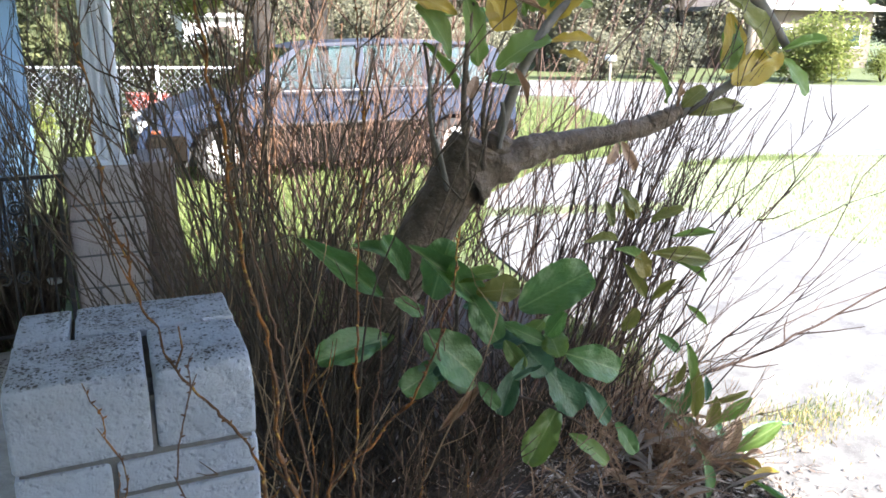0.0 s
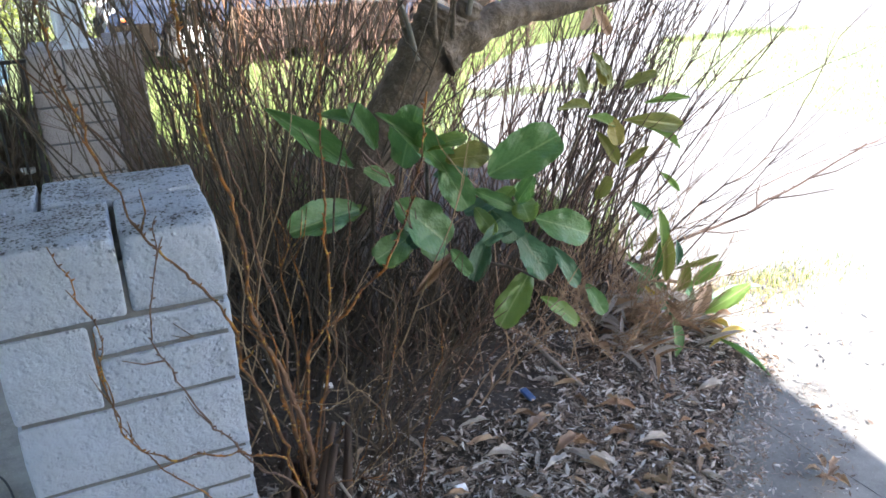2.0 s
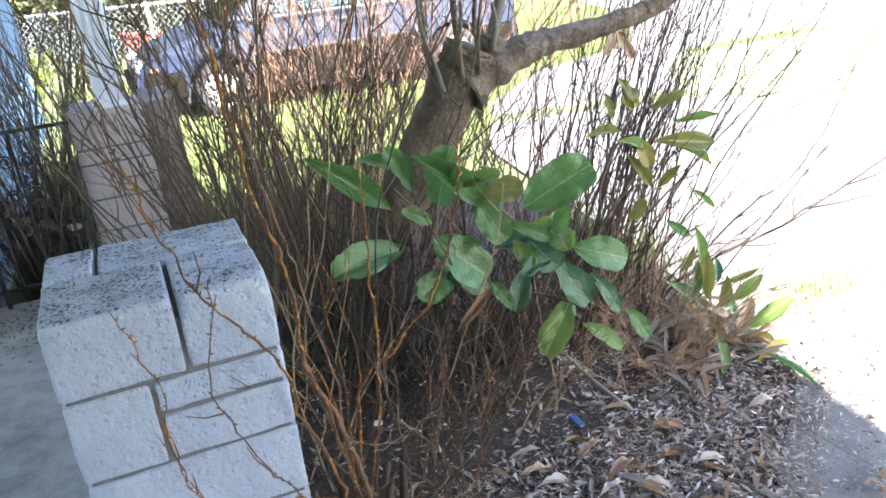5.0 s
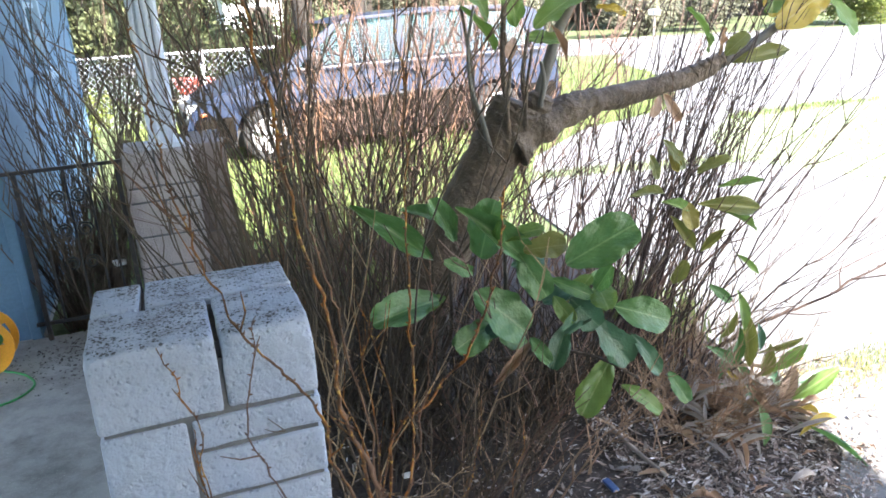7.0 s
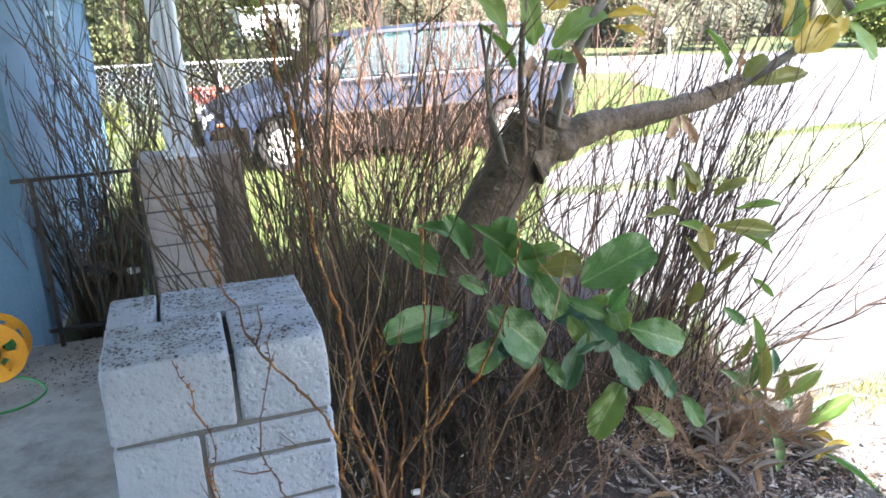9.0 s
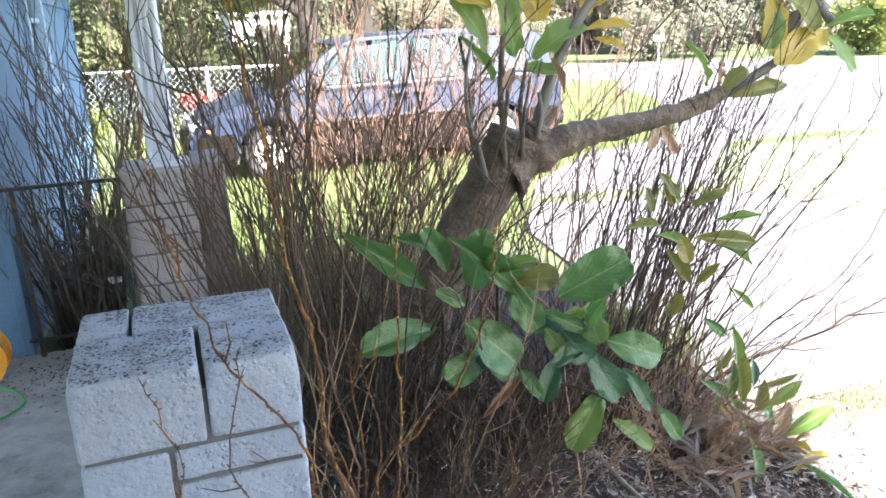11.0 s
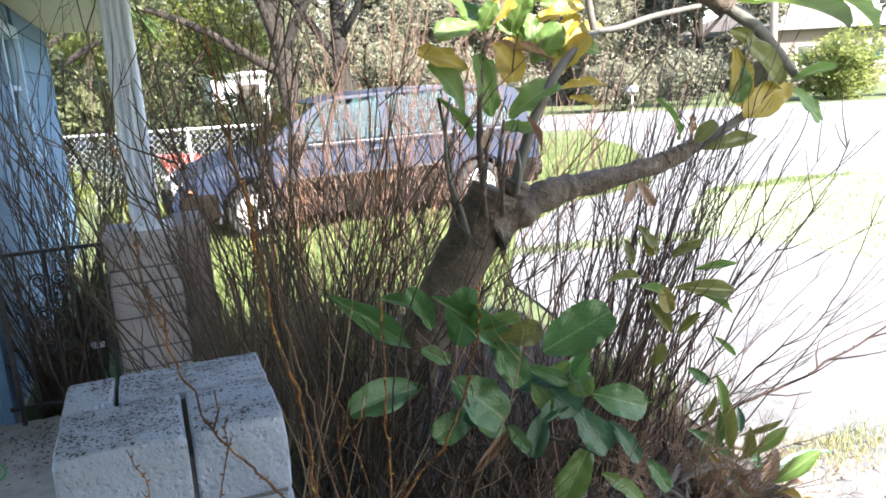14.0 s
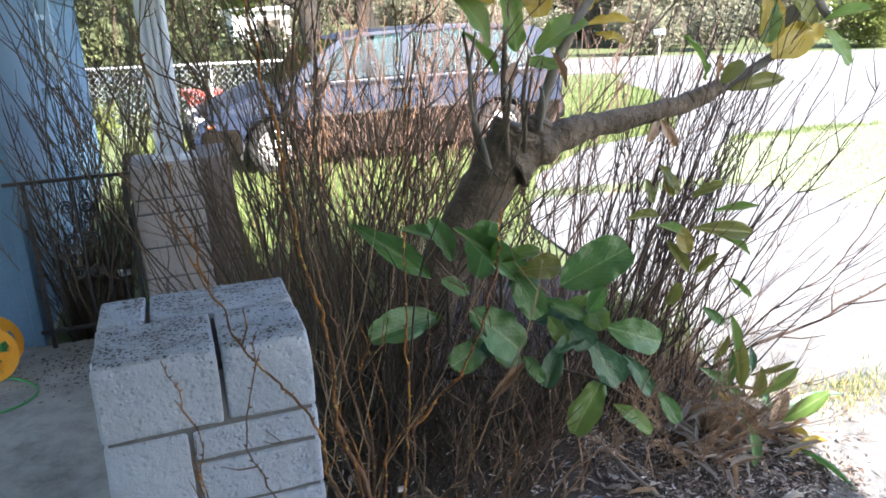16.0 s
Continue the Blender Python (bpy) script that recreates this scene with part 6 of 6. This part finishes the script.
def car(label, paint, m):
    """A van-like wagon, nose towards -x, standing at the origin before it is placed."""
    th = thing("car", (0, 0, 0), label, "car", "parked cars")
    fx, rx, r, half = -1.52, 1.52, 0.325, 0.90
    low = [(-2.40, 0.30), (-2.46, 0.52), (-2.38, 0.70), (-2.1, 0.84), (-1.72, 0.97), (-1.38, 1.06), (0.4, 1.09), (1.6, 1.11), (2.36, 1.09), (2.46, 0.86), (2.47, 0.45), (2.38, 0.30)]
    low += arc(rx, 0.33, 0.39, -6, 186) + arc(fx, 0.33, 0.39, -6, 186)
    part("body", extruded(low, half, 0.7, 0.10), paint, th)
    roof = [(-0.60, 1.56), (-0.30, 1.625), (0.9, 1.665), (1.9, 1.635), (2.16, 1.57), (2.16, 1.54), (1.9, 1.59), (0.9, 1.615), (-0.30, 1.58), (-0.58, 1.53)]
    part("roof", extruded(roof, half - 0.02, 1.0, 0.16), paint, th)

    def wall_y(z, s, d=0.0):
        return s * (half - 0.03 - max(0, z - 1.05) * 0.16 + d)

    def side(name, pts, s, material, off=0.006, deep=0.008, label=""):
        acc = Acc()
        for d in (off, off - deep):
            for x, z in pts:
                acc.v.append(Vector((x, wall_y(z, s, d), z)))
        n = len(pts)
        acc.f = [tuple(range(n)), tuple(reversed(range(n, 2 * n)))] + [(i, (i + 1) % n, n + (i + 1) % n, n + i) for i in range(n)]
        part(name, acc, material, th, label)

    for s in (-1, 1):
        side("side_window", [(-1.08, 1.10), (-0.53, 1.51), (0.20, 1.575), (0.20, 1.10)], s, CARGLASS)
        side("side_window", [(0.27, 1.10), (0.27, 1.58), (1.08, 1.59), (1.08, 1.11)], s, CARGLASS)
        side("side_window", [(1.15, 1.11), (1.15, 1.585), (1.88, 1.56), (2.10, 1.12)], s, CARGLASS)
        for pts in ([(-1.38, 1.04), (-0.60, 1.565), (-0.52, 1.54), (-1.10, 1.08)], [(0.19, 1.06), (0.19, 1.60), (0.28, 1.60), (0.28, 1.06)], [(1.07, 1.06), (1.07, 1.61), (1.16, 1.61), (1.16, 1.06)], [(2.09, 1.06), (1.87, 1.60), (2.16, 1.56), (2.38, 1.06)]):
            side("pillar", pts, s, paint, 0.012, 0.06)
        wheel(th, fx, s * (half - 0.0), r, ALLOY)
        wheel(th, rx, s * (half - 0.0), r, ALLOY)
        y = s * half
        part("belt_trim", bevelled((-1.10, y - 0.05, 1.055), (2.2, y - 0.022, 1.08), 0.006), BELT, th, "pale belt moulding")
        part("rub_strip", bevelled((-1.10, y - 0.02, 0.66), (1.11, y + 0.012, 0.69), 0.006), PLASTIC, th)
        part("cladding", bevelled((-1.11, y - 0.06, 0.24), (1.10, y + 0.008, 0.66), 0.012), CLAD, th, "dark brown lower cladding")
        part("cladding", bevelled((-2.36, y - 0.10, 0.30), (-1.93, y + 0.006, 0.60), 0.03, 3), CLAD, th, "dark brown lower cladding")
        part("cladding", bevelled((1.93, y - 0.10, 0.30), (2.36, y + 0.006, 0.62), 0.03, 3), CLAD, th, "dark brown lower cladding")
        part("sill", bevelled((-1.12, y - 0.07, 0.20), (1.11, y - 0.035, 0.33), 0.01), CLAD, th)
        part("mirror", bevelled((-0.98, y - 0.02 if s > 0 else y - 0.20, 1.06), (-0.82, y + 0.20 if s > 0 else y + 0.02, 1.22), 0.04, 3), PLASTIC, th)
        for x in (0.0, 0.34):
            part("door_handle", bevelled((x, y - 0.05, 0.93), (x + 0.16, y + 0.006, 0.96), 0.008), PLASTIC, th)
        for x in (-0.96, 0.24, 1.14):
            part("door_seam", bevelled((x - 0.004, y - 0.06, 0.70), (x + 0.004, y + 0.001, 1.0), 0.001), PLASTIC, th)
        part("headlamp", bevelled((-2.44, s * 0.66 - 0.2, 0.58), (-2.10, s * 0.66 + 0.2, 0.74), 0.05, 3), LAMPGLASS, th, "clear headlamp")
        part("indicator", bevelled((-2.30, y - 0.06, 0.63), (-2.20, y - 0.015, 0.67), 0.01), AMBER, th)
        part("tail_lamp", bevelled((2.40, s * 0.70 - 0.09, 0.78), (2.478, s * 0.70 + 0.09, 1.02), 0.02), TAILRED, th, "red tail lamp")
    for x, h in ((-0.1, 1.32), (0.85, 1.30), (1.7, 1.28)):
        for y in (-0.42, 0.42):
            seat = part("seat", bevelled((x, y - 0.24, 0.95), (x + 0.14, y + 0.24, h - 0.08), 0.05, 3), SEATCLOTH, th)
            part("headrest", bevelled((x + 0.03, y - 0.13, h - 0.07), (x + 0.13, y + 0.13, h + 0.10), 0.04, 3), SEATCLOTH, seat)
    part("dashboard", bevelled((-1.3, -0.78, 1.0), (-0.92, 0.78, 1.11), 0.04, 3), PLASTIC, th)
    wheel_ring = [(-0.82 + 0.08 * math.sin(a), -0.42 + 0.18 * math.cos(a), 1.10 + 0.16 * math.sin(a)) for a in [2 * math.pi * k / 18 for k in range(19)]]
    part("steering_wheel", Acc().tube(wheel_ring, 0.014, 6), PLASTIC, th)
    part("windscreen", Acc().quad((-1.42, -0.82, 1.06), (-1.42, 0.82, 1.06), (-0.60, 0.74, 1.565), (-0.60, -0.74, 1.565)), CARGLASS, th)
    part("rear_window", Acc().quad((2.36, 0.78, 1.10), (2.36, -0.78, 1.10), (2.17, -0.72, 1.54), (2.17, 0.72, 1.54)), CARGLASS, th)
    part("bumper", bevelled((-2.51, -0.82, 0.30), (-2.32, 0.82, 0.54), 0.06, 3), CLAD, th)
    part("bumper", bevelled((2.36, -0.82, 0.34), (2.55, 0.82, 0.58), 0.06, 3), CLAD, th)
    part("grille", bevelled((-2.47, -0.42, 0.57), (-2.36, 0.42, 0.68), 0.01), PLASTIC, th)
    part("underbody", Acc().box((-2.1, -0.7, 0.2), (2.1, 0.7, 0.4)), PLASTIC, th)
    th.matrix_basis = m
    return th


car("blue van-like wagon with dark brown lower sides parked on the grass", CARPAINT, pose(2.44, 8.66, 0, 0, 0, 1))
car("dark wagon parked beyond the blue car", CARDARK, pose(3.1, 11.0, 0.0, 0, 0, -6))

barrow = thing("wheelbarrow", (0.35, 12.75, 0), "red steel wheelbarrow standing behind the fence", "wheelbarrow")
tray = Acc()
tray.v = [Vector(p) for p in ((0.18, 12.6, 0.36), (0.58, 12.6, 0.36), (0.58, 12.9, 0.36), (0.18, 12.9, 0.36), (0.0, 12.45, 0.74), (0.72, 12.45, 0.70), (0.72, 13.05, 0.70), (0.0, 13.05, 0.74))]
tray.f = [(3, 2, 1, 0), (4, 5, 6, 7), (0, 1, 5, 4), (1, 2, 6, 5), (2, 3, 7, 6), (3, 0, 4, 7)]
part("tray", tray, CARRED, barrow)
part("wheel", Acc().tube([(0.80, 12.70, 0.18), (0.80, 12.80, 0.18)], 0.18, 18), RUBBER, barrow)
for y in (12.5, 13.0):
    part("handle", Acc().tube([(0.80, 12.75, 0.18), (0.2, y, 0.34), (-0.6, y, 0.55)], 0.02, 6), POLEWOOD, barrow)
    part("leg", Acc().tube([(0.2, y, 0.36), (0.1, y, 0.0)], 0.016, 6), GALV, barrow)

# ---- chain link fence ----
fence = thing("chain_link_fence", (0, 12.1, 0), "galvanised chain link fence", "fence")


def fence_at(s, z):
    return Vector((-4.0, 13.4, z)) + Vector((0.938, -0.346, 0)) * s


for k in range(4):
    part("fence_post", Acc().tube([fence_at(k * 2.4, -0.1), fence_at(k * 2.4, 1.24)], 0.028, 8), GALV, fence, smooth=True)
part("top_rail", Acc().tube([fence_at(0, 1.2), fence_at(7.2, 1.2)], 0.022, 8), GALV, fence, smooth=True)
wires = Acc()
CELL, n = 0.11, int(7.2 / 0.11)
for k in range(-11, n):
    for s in (-1, 1):
        a0 = k * CELL if s > 0 else (k + 11) * CELL
        pts = [fence_at(a0 + s * i * CELL, 0.02 + i * CELL * 0.97) for i in range(12) if 0 <= a0 + s * i * CELL <= 7.2]
        if len(pts) > 1:
            wires.tube([pts[0], pts[-1]], 0.004, 3, False)
part("wire_mesh", wires, GALV, fence, "diamond wire mesh", kind="stuff")


# ---- trees ----
def crown(name, parent, centers, count, size, material, seed, squash=0.75, label=""):
    """Many small leaves gathered in uneven clumps."""
    rs = random.Random(seed)
    acc = Acc()
    for c, r in centers:
        for _ in range(count):
            d = Vector((rs.gauss(0, 1), rs.gauss(0, 1), rs.gauss(0, 1))).normalized() * r * rs.uniform(0.45, 1.08)
            d.z *= squash
            p = Vector(c) + d + noise.noise_vector(Vector(c) + d * 1.7) * r * 0.35
            a = Vector((rs.uniform(-1, 1), rs.uniform(-1, 1), rs.uniform(-1, 1))).normalized()
            b = a.orthogonal().normalized()
            s = size * rs.uniform(0.5, 1.3)
            i = len(acc.v)
            acc.v += [p - a * s, p + b * s * 0.45, p + a * s, p - b * s * 0.45]
            acc.f.append((i, i + 1, i + 2, i + 3))
    return part(name, acc, material, parent, label, kind="stuff")


def tree_at(x, y, h, r, spread, seed, leafmat=TREELEAF, lean=(0, 0), count=1100, size=0.17, label="large tree with dark bark and spreading crown", clear=0.42, clumps=16):
    rs = random.Random(seed)
    size *= 0.62 * max(0.5, math.hypot(x, y) / 34)
    count = int(count * 1.7)
    th = thing("tree", (x, y, 0), label, "tree", "trees beyond the lawn")
    top = Vector((x + lean[0], y + lean[1], h * 0.8))
    trunk = spline([(x, y, -0.1), (x + lean[0] * 0.2, y + lean[1] * 0.2, h * 0.25), (x + lean[0] * 0.6, y + lean[1] * 0.6, h * 0.5), top], 6)
    part("trunk", Acc().tube(trunk, taper(len(trunk), r, r * 0.3, 0.8), 12), BARKDARK, th, smooth=True)
    centers = []
    for k in range(clumps):
        a = 2 * math.pi * k / clumps + rs.uniform(-0.4, 0.4)
        q = rs.uniform(0.3, 1.0) * spread
        z = h * rs.uniform(clear, 1.0)
        c = Vector((x + lean[0] * z / h + math.cos(a) * q, y + lean[1] * z / h + math.sin(a) * q, z))
        centers.append((c, rs.uniform(0.22, 0.4) * spread))
        if k % 2 == 0:
            i = min(len(trunk) - 2, int(len(trunk) * min(0.95, z / h * 0.75)))
            limb_line = spline([trunk[i], trunk[i].lerp(c, 0.5) + Vector((0, 0, 0.3)), c], 4)
            part("limb", Acc().tube(limb_line, taper(len(limb_line), r * 0.42, r * 0.1), 7), BARKDARK, th, smooth=True)
    crown("crown", th, centers, count, size, leafmat, seed + 1)
    return th


tree_at(2.7, 13.6, 9.5, 0.26, 3.6, 41, lean=(-0.9, 0.3), clear=0.34, count=300, size=0.2)
tree_at(3.7, 13.9, 10.5, 0.23, 3.8, 42, lean=(0.3, 0.4), clear=0.36, count=300, size=0.2)
tree_at(-2.6, 16.5, 8.0, 0.22, 3.6, 43, clear=0.12, clumps=22)
tree_at(1.0, 17.2, 6.5, 0.16, 2.6, 44, TREELIGHT, clear=0.30, label="tree with bright yellow-green crown")
tree_at(7.0, 25.5, 9.5, 0.28, 4.4, 45, TREEFAR, clear=0.10, clumps=26)
tree_at(12.5, 33.0, 10.0, 0.28, 5.0, 46, TREEFAR, clear=0.08, clumps=26)
tree_at(19.0, 31.5, 9.0, 0.28, 4.6, 47, TREEFAR, clear=0.08, clumps=26)
tree_at(25.5, 29.5, 9.0, 0.26, 4.2, 48, TREEFAR, clear=0.10, clumps=24)
tree_at(-6.5, 24.0, 10.0, 0.3, 5.0, 49, clear=0.10, clumps=26)
tree_at(3.5, 33.0, 11.0, 0.3, 5.5, 50, clear=0.08, clumps=26)
tree_at(36.0, 40.0, 11.0, 0.3, 6.0, 51, TREEFAR, clear=0.10, clumps=24)
tree_at(-1.5, 28.0, 9.0, 0.3, 5.0, 53, clear=0.06, clumps=30)
tree_at(9.5, 38.0, 11.0, 0.3, 6.0, 54, TREEFAR, clear=0.05, clumps=30)
tree_at(17.0, 40.0, 11.0, 0.3, 6.0, 55, TREEFAR, clear=0.05, clumps=30)
tree_at(28.0, 42.0, 11.0, 0.3, 6.0, 56, TREEFAR, clear=0.05, clumps=30)
tree_at(46.0, 30.0, 11.0, 0.3, 6.0, 52, TREEFAR, clear=0.10, clumps=24)


def bush_at(x, y, r, h, seed, material, label, count=900, size=0.07):
    rs = random.Random(seed)
    th = thing("bush", (x, y, 0), label, "bush")
    for k in range(9):
        a = rs.uniform(0, 6.3)
        acc = Acc().tube([(x, y, -0.05), (x + math.cos(a) * r * 0.3, y + math.sin(a) * r * 0.3, h * 0.4), (x + math.cos(a) * r * 0.7, y + math.sin(a) * r * 0.7, h * 0.8)], [0.03, 0.02, 0.008], 5)
        part("stem", acc, BARKDARK, th, smooth=True)
    cs = [((x + rs.uniform(-0.6, 0.6) * r, y + rs.uniform(-0.6, 0.6) * r, h * rs.uniform(0.25, 0.75)), r * 0.5) for _ in range(9)]
    crown("crown", th, cs, count // 2, size * 0.65, material, seed, 0.9)
    return th


bush_at(24.6, 21.0, 2.1, 2.5, 61, TREELIGHT, "rounded sunlit green bush before the far house", 3200, 0.12)
bush_at(27.2, 19.6, 1.0, 1.5, 62, TREELIGHT, "small sunlit bush on the far lawn")
for k, (x, y) in enumerate(((9.5, 27.0), (13.5, 25.8), (17.5, 24.2), (20.6, 24.4))):
    bush_at(x, y, 1.6, 2.2, 63 + k, TREEFAR, "dark hedge bush across the street", 1200, 0.12)
bush_at(1.2, 17.5, 1.7, 1.5, 81, TREELEAF, "dark clipped hedge bush behind the fence", 2600, 0.12)
bush_at(4.2, 18.0, 1.8, 1.5, 82, TREELEAF, "dark clipped hedge bush behind the fence", 2600, 0.12)
bush_at(-1.7, 14.8, 1.2, 3.2, 83, TREELEAF, "tall dark evergreen bush behind the fence", 4200, 0.12)
bush_at(-1.6, 11.6, 0.7, 0.8, 71, TREELIGHT, "sunlit green weeds along the fence", 800, 0.05)

# spiky palm at the corner of the yard
palm = thing("palm", (-0.4, 13.0, 0), "small palm with spiky drooping fronds", "palm")
part("trunk", Acc().tube(spline([(-0.4, 13.0, -0.1), (-0.38, 13.0, 1.6), (-0.3, 12.9, 3.3)], 5), [0.13] * 11, 10), BARKDARK, palm, smooth=True)
pr = random.Random(77)
for k in range(26):
    a, up = pr.uniform(0, 6.3), pr.uniform(-0.5, 1.0)
    d = Vector((math.cos(a), math.sin(a), up)).normalized()
    acc = Acc()
    o = Vector((-0.3, 12.9, 3.3))
    for j in range(16):
        f = (d + Vector((pr.uniform(-1, 1), pr.uniform(-1, 1), pr.uniform(-1, 1))) * 0.28).normalized()
        q = o + d * 0.45
        e = q + f * 0.62 + Vector((0, 0, -0.14))
        w = f.cross(Vector((0, 0, 1))).normalized() * 0.012
        acc.quad(q - w, q + w, e + w * 0.2, e - w * 0.2)
    acc.tube([o, o + d * 0.45], 0.012, 4)
    part("frond", acc, PALMLEAF, palm)

# ---- beyond the street ----
far_house = thing("far_house", (32.5, 30.0, 0), "tan house with pale roof edge across the street", "house")
part("wall", Acc().box((29.6, 29.0, -0.1), (38.0, 36.0, 2.9)), STUCCO, far_house)
part("roof", Acc().slab([(28.9, 28.2), (38.6, 28.2), (38.6, 36.6), (28.9, 36.6)], 2.9, 3.12), STONE, far_house, "pale flat roof edge")
ridge = Acc()
ridge.v = [Vector(p) for p in ((29.2, 28.5, 3.12), (38.3, 28.5, 3.12), (38.3, 36.3, 3.12), (29.2, 36.3, 3.12), (31.5, 32.4, 4.6), (36.0, 32.4, 4.6))]
ridge.f = [(0, 1, 5, 4), (1, 2, 5), (2, 3, 4, 5), (3, 0, 4), (3, 2, 1, 0)]
part("roof", ridge, SHINGLE, far_house)
for x in (31.0, 33.4, 36.0):
    w = part("window", bevelled((x, 28.93, 1.0), (x + 1.2, 29.02, 2.2), 0.02), FARWHITE, far_house)
    part("pane", Acc().box((x + 0.1, 28.91, 1.1), (x + 1.1, 28.94, 2.1)), GLASS, w)
shed = thing("white_building", (3.2, 24.0, 0), "small white building seen between the trees", "building")
part("wall", Acc().box((1.9, 22.4, -0.1), (3.6, 25.0, 2.15)), FARWHITE, shed)
part("roof", bevelled((1.8, 22.2, 2.15), (3.7, 25.2, 2.27), 0.03), FARWHITE, shed)
part("door", bevelled((2.6, 22.36, 0.0), (3.3, 22.42, 1.9), 0.01), STUCCO, shed)
pole = thing("utility_pole", (22.4, 21.6, 0), "weathered wooden utility pole", "pole")
part("pole", Acc().tube([(22.4, 21.6, -0.2), (22.4, 21.6, 9.0)], [0.15, 0.11], 12), POLEWOOD, pole, smooth=True)
part("crossarm", bevelled((21.3, 21.55, 8.2), (23.5, 21.65, 8.32), 0.02), POLEWOOD, pole)
mail = thing("mailbox", (13.7, 18.2, 0), "small white mailbox on a post by the street", "mailbox")
part("post", bevelled((13.67, 18.17, -0.05), (13.73, 18.23, 0.95), 0.008), POLEWOOD, mail)
part("box", bevelled((13.61, 18.0, 0.95), (13.79, 18.4, 1.12), 0.05, 3), FARWHITE, mail)
